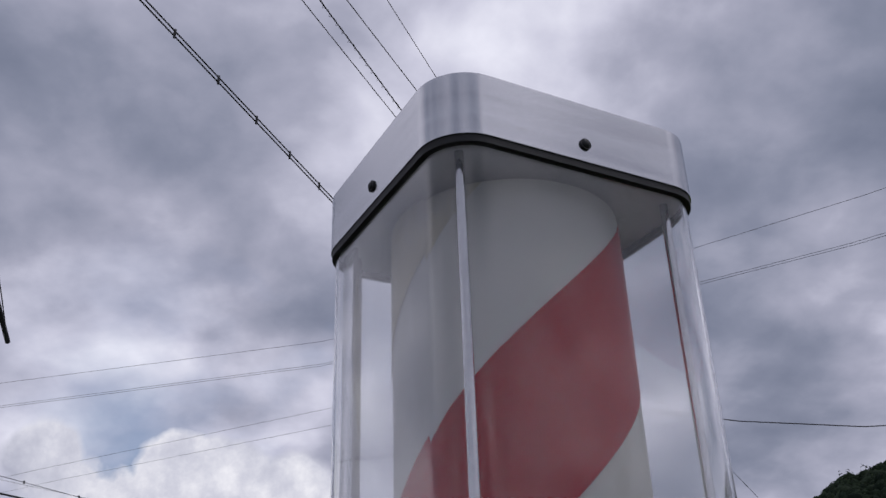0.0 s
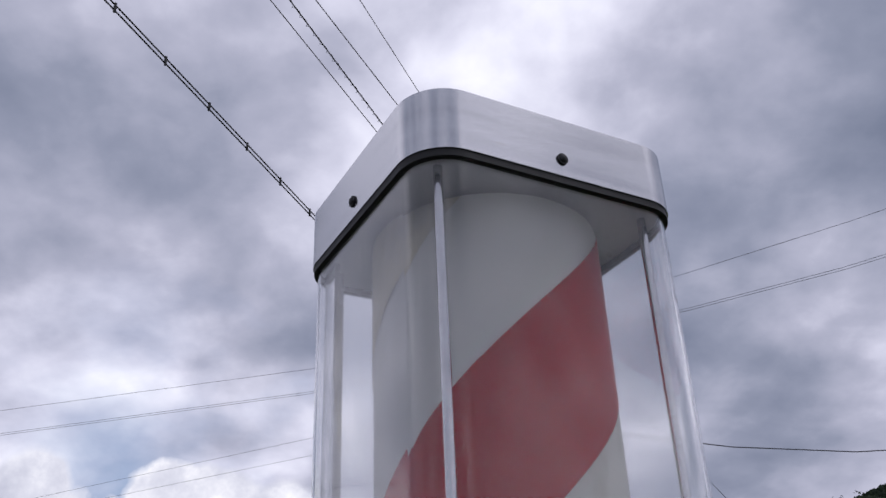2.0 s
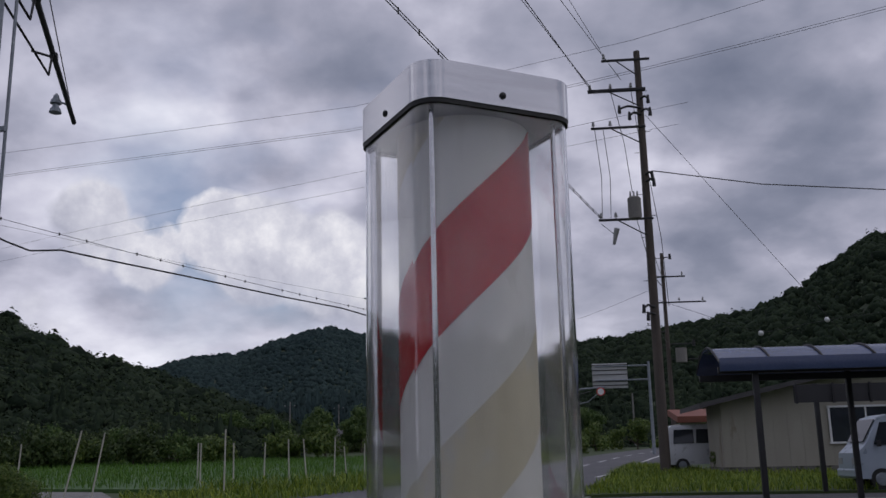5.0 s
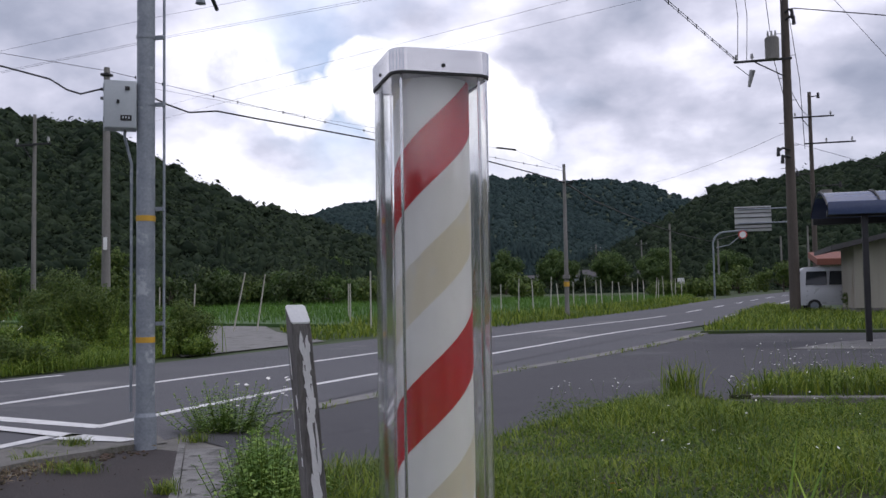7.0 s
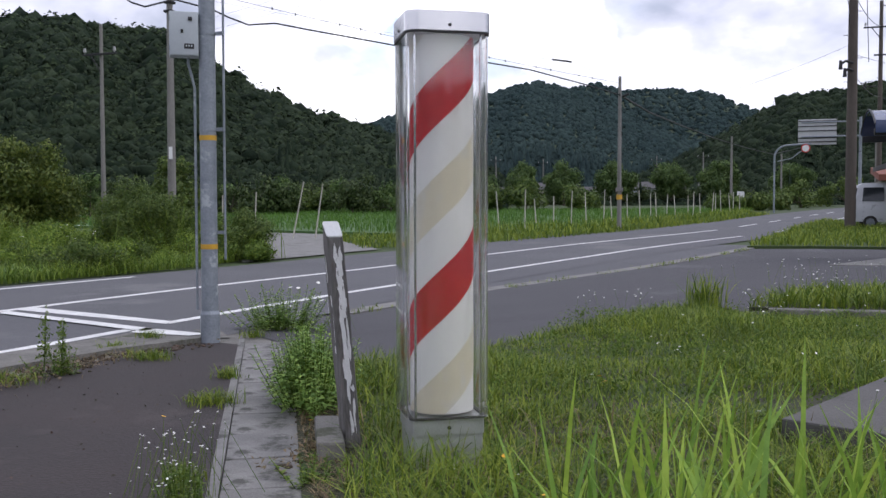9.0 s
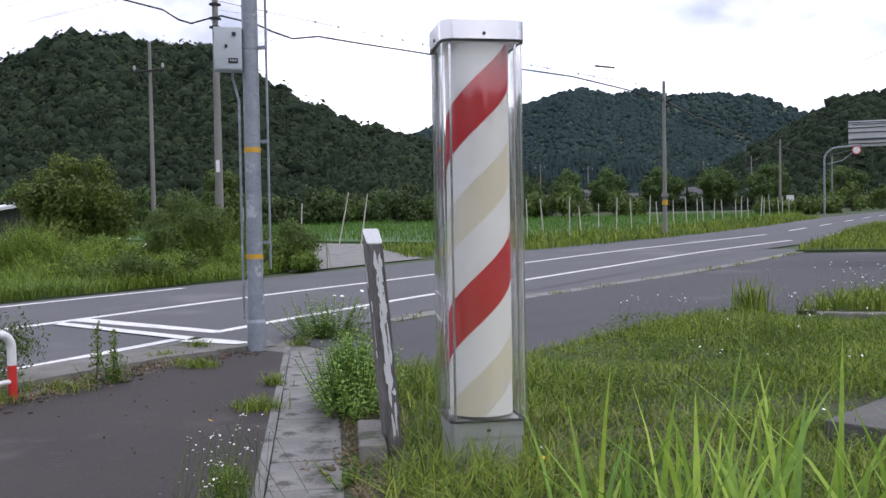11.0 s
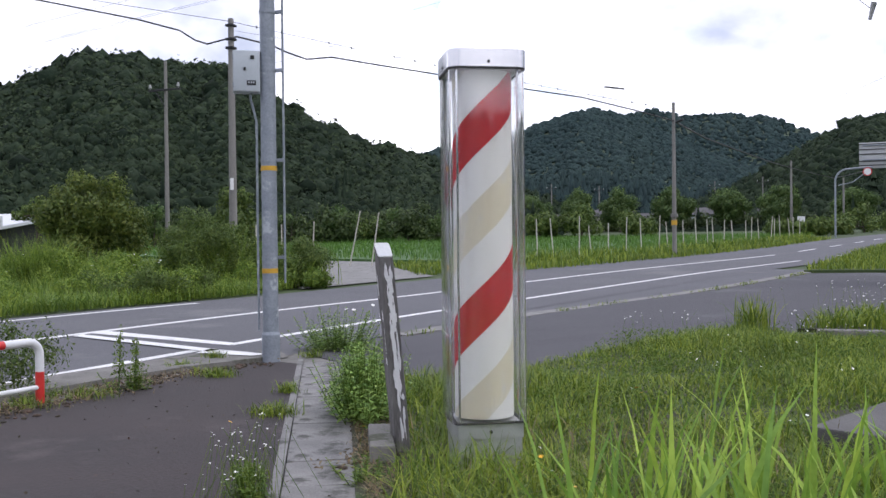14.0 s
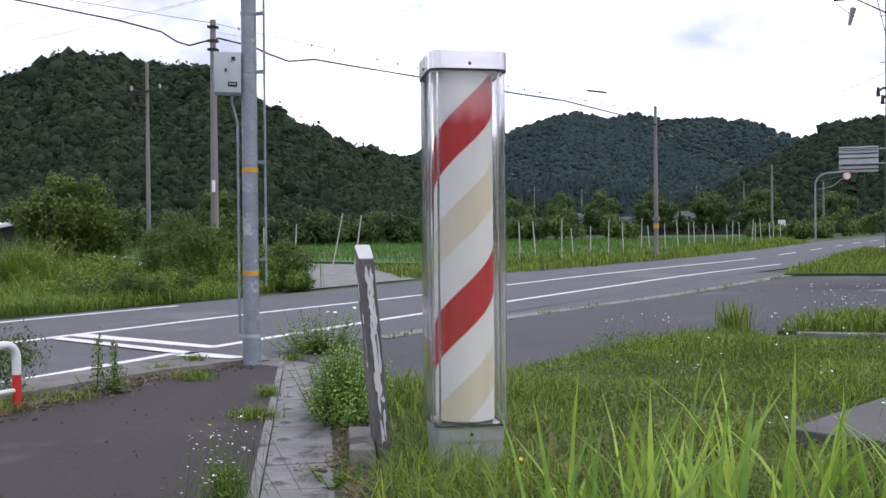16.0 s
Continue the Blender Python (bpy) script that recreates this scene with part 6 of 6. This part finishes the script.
rs_ = np.random.default_rng(55)
lw = []
for k in range(150):
    y_ = rs_.uniform(2, 24)
    x_ = -10.9 - rs_.random() ** 1.4 * 9 - max(0, y_ - 17) * 0.55
    lw.append((x_, y_, gz(y_) + rs_.uniform(0.05, 0.35), rs_.uniform(0.22, 0.5), rs_.uniform(0.7, 1.1)))
tagged(crown("meadow_weeds", lw, 60000, 0.055, M["meadow"], 0.45, 0.8), "leafy yellow-green weeds all over the meadow", "weeds", kind="stuff")
rs_ = np.random.default_rng(77)
for k in range(40):
    y_ = -2 + 17.5 * rs_.random()
    x_ = -10.95 - 0.12 * max(0, 8 - y_) * 0.1 - 2.6 * rs_.random() ** 1.5 + (0.55 if y_ > 11 else 0)
    hgt = rs_.uniform(0.25, 0.6)
    tree((x_, y_, gz(y_)), blob_set(200 + k, 7, 0.45, hgt, 0.12, 0.24), 2000, 0.045, 0, 0, M["meadow"] if k % 3 else M["bush"], "leafy yellow-green weed clump on the road verge", "weed_bush", "verge weed clumps")
# barn far left, village beyond the field
barn = thing("barn", (-38.9, 30.5, gz(30.5)), "low open barn with a pale sheet roof", "barn")
# closed block: the barn's inner shade is painted on as colour
bm = bmesh.new()
box(bm, (0, 2, 0.9), (8, 4, 1.9))
part("wall", bm, M["dark_in"], barn, "solid front painted near-black for the unlit inside")
bm = bmesh.new()
box(bm, (0.3, 1.6, 2.05), (9, 5.4, 0.16), 0, 0.02, rx=radians(9))
part("roof", bm, M["roof_white"], barn, "pale sheet roof")
bm = bmesh.new()
box(bm, (0.3, -0.75, 2.0), (9, 0.12, 0.5))
part("fascia", bm, M["roof_white"], barn)
for k, (x, y, w, h, mt) in enumerate(((-36, 135, 6, 1.6, "white_paint"), (-28, 138, 7, 2.2, "wall_cream"), (-20, 136, 5, 1.5, "white_paint"), (-12, 140, 7, 2.2, "box_grey"), (-3, 142, 6, 2.0, "wall_cream"), (-44, 132, 6, 2.2, "box_grey"))):
    hs = thing("far_house", (x, y, gz(y)), "small pale house half hidden behind the row of trees", "house", "far houses")
    bm = bmesh.new()
    box(bm, (0, 0, h / 2), (w, 5, h))
    part("wall", bm, M[mt], hs)
    bm = bmesh.new()
    rr = [[bm.verts.new((sx * w * 0.56, yy, zz)) for yy, zz in ((-3, h), (0, h + 1.1), (3, h))] for sx in (-1, 1)]
    for i in range(2):
        bm.faces.new((rr[0][i], rr[0][i + 1], rr[1][i + 1], rr[1][i]))
    bm.faces.new((rr[0][0], rr[1][0], rr[1][2], rr[0][2]))
    bm.faces.new(rr[0])
    bm.faces.new(rr[1][::-1])
    bmesh.ops.recalc_face_normals(bm, faces=bm.faces)
    part("roof", bm, M["roof_dark"], hs, "dark roof")
    for dx_ in (-0.25, 0.2):
        bm = bmesh.new()
        box(bm, (dx_ * w, -2.52, h * 0.55), (w * 0.16, 0.06, h * 0.35))
        part("window", bm, M["window"], hs, "dark window")
nb = thing("notice_board", (0.4, 88, gz(88)), "small white board standing at the field's end", "board")
bm = bmesh.new()
box(bm, (0, 0, 0.9), (0.65, 0.06, 1.5), 0, 0.01)
part("panel", bm, M["white_paint"], nb)
for s in (-0.25, 0.25):
    bm = bmesh.new()
    rod(bm, (s, 0.05, -0.1), (s, 0.05, 1.5), 0.03, None, 6)
    part("leg", bm, M["galv"], nb)

# ---------- grass ----------
px, py = scatter([(-10.55, -6), (-10.5, 3), (-10.3, 8.3), (-9.75, 14), (-10.2, 16.4), (-12.2, 19.5), (-16.5, 28), (-34, 30), (-44, 12), (-34, -4)], 44000)
tagged(blades("meadow_grass", px, py, ground_z(py), 0.46 * (0.5 + 0.8 * np.clip(0.5 + 0.5 * np.sin(px * 0.9 + 1) + 0.4 * np.sin(py * 1.3 - px * 0.5), 0, 1)), 0.017, 0.75, M["meadow"]), "tall bright meadow grass across the road", "grass", kind="stuff")
px, py = scatter([(-10.5, -6), (-10.45, 3), (-10.2, 8.3), (-9.65, 14), (-9.9, 16.2), (-11.2, 16.4), (-11.4, 9), (-12, -6)], 16000)
tagged(blades("verge_grass", px, py, ground_z(py), 0.34, 0.013, 0.9, M["meadow"]), "uneven grass verge along the road", "grass", kind="stuff")
px, py = scatter([(-9.4, 22), (-8.6, 21.6), (-5.9, 27), (-3.2, 36), (-0.6, 47), (2.6, 66), (1.8, 66), (-1.5, 47), (-4.5, 36.5), (-9.0, 29), (-13, 28)], 12000)
tagged(blades("far_verge_grass", px, py, ground_z(py), 0.30, 0.035, 0.6, M["blade"]), "rough grass verge between field and road", "grass", kind="stuff")
px, py = scatter(ISLAND, 16000)
tagged(blades("island_grass", px, py, ground_z(py) + 0.05, 0.26, 0.026, 0.6, M["blade"]), "long grass on the island by the road", "grass", kind="stuff")
px, py = scatter([(-2.2, 4.1), (-1.7, 3.2), (-0.9, 4.2), (-0.35, 6.2), (0.1, 7.6), (0.75, 8.8), (1.4, 8.2), (3.0, 8.1), (6, 8.2), (6, 2.8), (0.2, 2.2), (-0.7, 1.9)], 42000)
keep = ~((np.hypot(px - 2.55, py - 2.6) < 1.1))
px, py = px[keep], py[keep]
hh = 0.5 + 0.9 * np.clip(np.sin(px * 1.7 + py * 0.9) * 0.5 + np.sin(py * 2.3 - px) * 0.4 + 0.5, 0, 1)
tagged(blades("lawn_grass", px, py, 0.0 * px, 0.14 * hh, 0.008, 0.9, M["blade"]), "uneven unmown lawn grass", "grass", kind="stuff")
px, py = scatter([(-0.6, 1.75), (0.2, 2.4), (5, 3.0), (5, -3.4), (1.7, -3.1), (0.75, -1.2), (0.05, 0.1)], 38000)
su = (px - 1.57) * 0.91 - (py - 2.05) * 0.41
sv = (px - 1.57) * 0.41 + (py - 2.05) * 0.91
pin = (np.hypot(px - 0.05, py - 1.27) < 0.19) | ((np.hypot(px + 0.42, py - 1.15) < 0.26) & (rng.random(len(px)) < 0.85))
keep = ~((su > -0.02) & (sv > -0.02)) & ~pin
px, py = px[keep], py[keep]
hh = 0.6 + 0.8 * np.clip(np.sin(px * 2.9 + py * 1.3) * 0.5 + np.sin(py * 3.1 - px) * 0.4 + 0.5, 0, 1)
tagged(blades("lawn_grass", px, py, 0.0 * px, 0.165 * hh, 0.0065, 0.95, M["blade"]), "uneven unmown lawn grass round the pole", "grass", kind="stuff")
px, py = scatter([(-0.55, 1.7), (0.3, 2.2), (4.5, 2.6), (4.5, -3), (1.6, -2.8), (0.2, 0.1)], 2400)
tagged(blades("dry_grass", px, py, 0.0 * px, 0.20, 0.005, 1.1, M["dry"]), "dead straw stalks among the grass", "grass", kind="stuff")
px, py = scatter([(0.92, -1.0), (0.80, 0.1), (1.1, 0.62), (2.1, 0.66), (3.0, -0.3), (2.7, -1.1), (1.6, -1.4)], 420)
tagged(blades("tall_grass", px, py, 0.0 * px, 0.64, 0.021, 0.42, M["tallblade"], 0.2), "tall broad grass blades in the lawn's foreground", "grass", kind="stuff")
px, py = scatter([(5, 8.2), (7, 8.3), (9, -10), (4.6, -9), (1.7, -3.3), (5, -3.4), (5, 2.9)], 12000)
tagged(blades("lawn_grass", px, py, 0.0 * px, 0.22, 0.016, 0.85, M["blade"]), "unmown lawn grass farther from the pole", "grass", kind="stuff")
px, py = scatter([(1.4, 8.6), (2.2, 10.4), (4, 11.4), (8, 11.8), (8, 9.2)], 9000)
tagged(blades("strip_grass", px, py, 0.05 + 0.0 * px, 0.24, 0.014, 0.7, M["blade"]), "rough grass strip by the forecourt", "grass", kind="stuff")
px, py = rng.normal(0.9, 0.10, 170), rng.normal(8.85, 0.10, 170)
tagged(blades("grass_tuft", px, py, 0.0 * px, 0.42, 0.012, 0.5, M["blade"]), "upright tuft of long grass at the lawn's edge", "grass", kind="stuff")


def weed(at, blobs, count, leaf, label, material="weed"):
    root = thing("weed", at, label, "weed", "roadside weeds")
    o = crown("leaves", blobs, count, leaf, M[material], 0.4, 0.75)
    o.parent = root
    bm = bmesh.new()
    for x, y, z, r, q in blobs:
        rod(bm, (x * 0.3, y * 0.3, -0.02), (x, y, z + r * 0.5), 0.006, 0.003, 5)
    part("stalk", bm, M["weed"], root)
    return root


def shoots(at, n, sx, sy, height, leaf, material, label, turn=0.0):
    """A weed of many leafy shoots: stems with lance-shaped leaves up their length."""
    root = thing("weed", at, label, "weed", "roadside weeds")
    bm = bmesh.new()
    C, D, S = [], [], []
    for k in range(n):
        u, v = rng.normal(0, 0.5, 2)
        bx = u * sx * math.cos(turn) - v * sy * math.sin(turn)
        by = u * sx * math.sin(turn) + v * sy * math.cos(turn)
        h = height * rng.uniform(0.45, 1.1) * (1 - 0.25 * min(1.0, u * u + v * v))
        top = np.array([bx * 1.25 + rng.normal(0, 0.12) * h, by * 1.25 + rng.normal(0, 0.12) * h, h])
        foot = np.array([bx * 0.75, by * 0.75, -0.01])
        rod(bm, tuple(foot), tuple(top), 0.0035, 0.0015, 4)
        m = int(14 + 34 * h)
        for i in range(m):
            t = 0.12 + 0.88 * i / m
            a = i * 2.4 + k
            C.append(foot + (top - foot) * t)
            D.append((math.cos(a), math.sin(a), rng.uniform(-0.1, 0.9) + 0.6 * (t > 0.9)))
            S.append(leaf * (1.15 - 0.6 * t) * rng.uniform(0.7, 1.25))
    part("stalk", bm, M["weed"], root)
    C, D, S = np.array(C), np.array(D), np.array(S)[:, None]
    D /= np.linalg.norm(D, axis=1, keepdims=True)
    W = np.cross(D, np.array([0, 0, 1.0]))
    W /= np.linalg.norm(W, axis=1, keepdims=True) + 1e-9
    tip = C + D * S - np.array([0, 0, 0.25]) * S
    mid = C + D * S * 0.45
    v = np.stack([C, mid + W * S * 0.23, tip, mid - W * S * 0.23], 1).reshape(-1, 3)
    o = mesh_np("leaves", v, np.arange(len(C) * 4).reshape(-1, 4), M[material])
    o.parent = root
    return root


shoots((-1.16, 2.34, 0), 260, 0.17, 0.50, 0.46, 0.060, "weed_bright", "dense leafy green weed bush beside the gutter lids", radians(29))
shoots((-3.02, 5.42, 0), 80, 0.42, 0.20, 0.46, 0.062, "weed_bright", "spreading green weed at the gutter's end")
shoots((-3.30, 2.62, 0), 12, 0.16, 0.18, 0.22, 0.050, "weed", "green weed growing from the lot's kerb")
shoots((-0.66, 0.26, 0), 26, 0.10, 0.22, 0.24, 0.040, "weed", "fine leafy stems of daisies beside the gutter", radians(29))
shoots((-0.38, 0.78, 0), 14, 0.12, 0.16, 0.14, 0.040, "weed", "low green weed in the earth beside the lids")
shoots((-3.70, 2.05, 0), 10, 0.2, 0.3, 0.12, 0.040, "weed", "low green weed growing from the lot's kerb")
weed((-4.15, 2.3, 0), [(0, 0, 0.2, 0.25, 1.0), (0, -0.3, 0.22, 0.25, 1.0), (0.05, 0.2, 0.3, 0.2, 1.2), (0, -0.1, 0.45, 0.15, 1.0)], 2600, 0.035, "dark feathery weed behind the pipe barrier", "bush")
for x, y, r, n in ((-3.15, 3.45, 0.16, 500), (-1.72, 2.1, 0.14, 500), (-2.1, 2.9, 0.09, 250), (-3.7, 3.75, 0.12, 350), (-3.9, 4.5, 0.10, 260), (-3.5, 1.75, 0.14, 350), (-3.45, 2.25, 0.2, 420), (-3.0, 4.85, 0.10, 260), (-3.6, 1.2, 0.2, 420), (-0.92, 0.62, 0.07, 160)):
    tf = thing("grass_clump", (x, y, 0), "small clump of grass in a crack of the paving", "grass clump", "grass clumps in the paving", "stuff")
    o = blades("clump", rng.normal(0, r * 0.6, n // 2), rng.normal(0, r * 0.45, n // 2), np.zeros(n // 2), 0.10, 0.006, 0.9, M["blade"])
    o.parent = tf
for x, y, h in ((-3.45, 2.62, 0.46), (-3.33, 2.66, 0.38)):
    sp = thing("tall_weed", (x, y, 0), "tall spiky weed standing at the kerb", "weed", "roadside weeds")
    bm = bmesh.new()
    rod(bm, (0, 0, 0), (0.02, 0.01, h), 0.006, 0.003, 6)
    part("stem", bm, M["bush"], sp)
    o = crown("leaves", [(0.02 * t, 0, h * t, 0.035 + 0.05 * (1 - t), 1.4) for t in np.linspace(0.25, 1, 9)], 200, 0.035, M["weed"], 0.35, 0.7)
    o.parent = sp


def flowers(name, places, material, size, label, stem=True):
    """Small flat flower heads on thin stems."""
    root = thing(name, (0, 0, 0), label, "flowers", kind="stuff")
    V, F = [], []
    bm = bmesh.new()
    for x, y, h in places:
        k = 6
        tilt = rng.normal(0, 0.3, 2)
        c = len(V)
        V.append((x, y, h + size * 0.25))
        for i in range(k):
            a = 6.283 * i / k
            V.append((x + math.cos(a) * size, y + math.sin(a) * size, h + tilt[0] * math.cos(a) * size + tilt[1] * math.sin(a) * size))
        for i in range(k):
            F.append((c, c + 1 + i, c + 1 + (i + 1) % k))
        if stem:
            rod(bm, (x + rng.normal(0, 0.28) * h, y + rng.normal(0, 0.28) * h, 0), (x, y, h), 0.0013, 0.0008, 4)
    o = mesh_np("heads", np.array(V), np.array(F), material)
    o.parent = root
    if stem:
        part("stems", bm, M["weed"], root)
    return root


pl = [(rng.normal(-0.70, 0.07), rng.normal(0.27, 0.12), rng.uniform(0.12, 0.38)) for _ in range(75)]
flowers("white_daisies", pl, M["flower_w"], 0.0052, "thin white daisies flowering beside the gutter")
pl = [(rng.uniform(0.3, 3.4), rng.uniform(0.5, 7.6), rng.uniform(0.12, 0.26)) for _ in range(34)]
pl += [(c[0] + rng.normal(0, 0.10), c[1] + rng.normal(0, 0.10), rng.uniform(0.22, 0.36)) for c in ((1.55, 6.4), (1.9, 7.0), (0.95, 3.6), (-0.2, 6.9), (0.25, 7.4), (0.3, 0.75), (1.4, 7.6)) for _ in range(9) if abs(c[1] - 0.75) > 0.1]
flowers("white_clover", pl, M["flower_w"], 0.009, "small white flowers dotted over the lawn")
pl = [(rng.normal(2.4, 0.5), rng.normal(9.6, 0.3), rng.uniform(0.22, 0.6)) for _ in range(90)]
flowers("white_fleabane", pl, M["flower_w"], 0.012, "tall fine stems with tiny white flowers")
pl = [(rng.uniform(-2.7, -2.2), rng.uniform(4.7, 5.6), rng.uniform(0.2, 0.5)) for _ in range(16)] + [(rng.uniform(-22, -11), rng.uniform(8, 16), rng.uniform(0.6, 0.9)) for _ in range(60)]
flowers("verge_flowers", pl, M["flower_w"], 0.02, "scattered white flowers in the verges")
flowers("yellow_flowers", [(0.62, 2.35, 0.26), (0.66, 2.30, 0.24), (-0.62, 1.25, 0.16), (0.75, 0.3, 0.2), (0.45, 0.9, 0.16), (-1.25, 0.95, 0.2)], M["flower_y"], 0.013, "few small yellow flowers in the grass")
# dead leaves and stalks lying by the gutter and the barrier
n = 420
cx = np.concatenate([rng.normal(-0.60, 0.07, n // 2), rng.normal(-3.45, 0.14, n // 2)])
cy = np.concatenate([rng.normal(1.30, 0.25, n // 2), rng.normal(2.2, 0.6, n // 2)])
v, f = leaves(np.stack([cx, cy, rng.uniform(0.015, 0.05, len(cx))], 1), np.tile([0.0, 0.0, 1.0], (len(cx), 1)), 0.032, 0.45)
tagged(mesh_np("dead_leaves", v, f, M["dry"]), "dead brown leaves and stalks along the kerbs", "litter", kind="stuff")

# grass and crumbs along the worn kerb
kx, ky = [], []
KP = smooth_line(KERB, 0.12)
for x, y in KP:
    for _ in range(int(rng.integers(0, 14) * (rng.random() < 0.45))):
        kx.append(x + rng.normal(0.08, 0.07))
        ky.append(y + rng.normal(0, 0.05))
kx, ky = np.array(kx), np.array(ky)
tagged(blades("kerb_grass", kx, ky, ground_z(ky), 0.10, 0.012, 0.8, M["blade"]), "short grass growing in the kerb's cracks", "grass", kind="stuff")
# moss and soil along the lids
n = 1500
t_ = rng.uniform(0, 3.4, n)
ox_ = np.abs(rng.normal(0, 0.10, n)) + 0.44
mx_, my_ = -2.2 + 0.488 * t_ + 0.873 * ox_, 3.12 - 0.873 * t_ + 0.488 * ox_
tagged(blades("gutter_weeds", mx_, my_, 0 * mx_, 0.06, 0.006, 1.2, M["dry"]), "brown dead weeds and moss along the gutter's edge", "weeds", kind="stuff")

# crumbled earth and moss beside the lids and round the foot of the old post
n = 520
t_ = rng.uniform(0.6, 5.2, n)
ox_ = 0.50 + np.abs(rng.normal(0, 0.07, n)) - 0.07
sx_, sy_ = -2.88 + 0.488 * t_ + 0.873 * ox_, 4.33 - 0.873 * t_ + 0.488 * ox_
sx_[:150], sy_[:150] = rng.normal(-0.42, 0.13, 150), rng.normal(1.16, 0.16, 150)
tagged(canopy("soil_crumbs", np.stack([sx_, sy_, 0 * sx_ + 0.002], 1), rng.uniform(0.008, 0.026, n), M["earth_dark"], 1, 0.5), "dark crumbled earth and moss beside the gutter lids", "soil", kind="stuff")
n = 900
qx, qy = rng.normal(-3.55, 0.13, n), rng.uniform(0.6, 4.3, n)
qx = qx + 0.05 * np.sin(qy * 5) + np.where(qy > 3.2, (qy - 3.2) * 0.18, 0)
tagged(canopy("verge_crumbs", np.stack([qx, qy, 0 * qx + 0.008], 1), rng.uniform(0.006, 0.030, n) * np.where(rng.random(n) < 0.2, 1.3, 0.7), M["earth_dark"], 1, 0.5), "dark crumbled earth and litter along the broken lot kerb", "soil", kind="stuff")
n = 700
qx, qy = rng.normal(-3.50, 0.16, n), rng.uniform(0.8, 3.6, n)
tagged(blades("verge_straw", qx, qy, 0 * qx + 0.01, 0.07, 0.006, 1.6, M["dry"]), "flattened dead straw along the broken lot kerb", "weeds", kind="stuff")
# broad-leaved weeds among the lawn grass
rs_ = np.random.default_rng(31)
lw = []
for k in range(420):
    x_, y_ = rs_.uniform(-0.4, 4.2), rs_.uniform(-1.5, 7.8)
    if np.hypot(x_ - 0.05, y_ - 1.27) < 0.4 or ((x_ - 1.57) * 0.91 - (y_ - 2.05) * 0.41 > -0.1 and (x_ - 1.57) * 0.41 + (y_ - 2.05) * 0.91 > -0.1 and y_ < 5) or x_ < 0.55 - 0.56 * y_ - 0.2 * (y_ > 3):
        continue
    lw.append((x_, y_, rs_.uniform(0.04, 0.10), rs_.uniform(0.08, 0.20), 0.6))
tagged(crown("lawn_weeds", lw, 26000, 0.024, M["weed"], 0.5, 0.7), "low broad-leaved weeds among the lawn grass", "weeds", kind="stuff")
# grit and small stones on the lot
n = 260
gx, gy = rng.uniform(-3.3, 0.6, n * 2), rng.uniform(-2.2, 4.0, n * 2)
ok = (gx < -0.52 - 0.559 * gy + 0.0) & (gx > -3.35)
gx, gy = gx[ok], gy[ok]
v, f = leaves(np.stack([gx, gy, 0 * gx + 0.012], 1), np.tile([0.0, 0.0, 1.0], (len(gx), 1)), 0.018, 0.7)
tagged(mesh_np("grit", v, f, M["earth_dark"]), "scattered grit and leaf crumbs on the lot", "litter", kind="stuff")
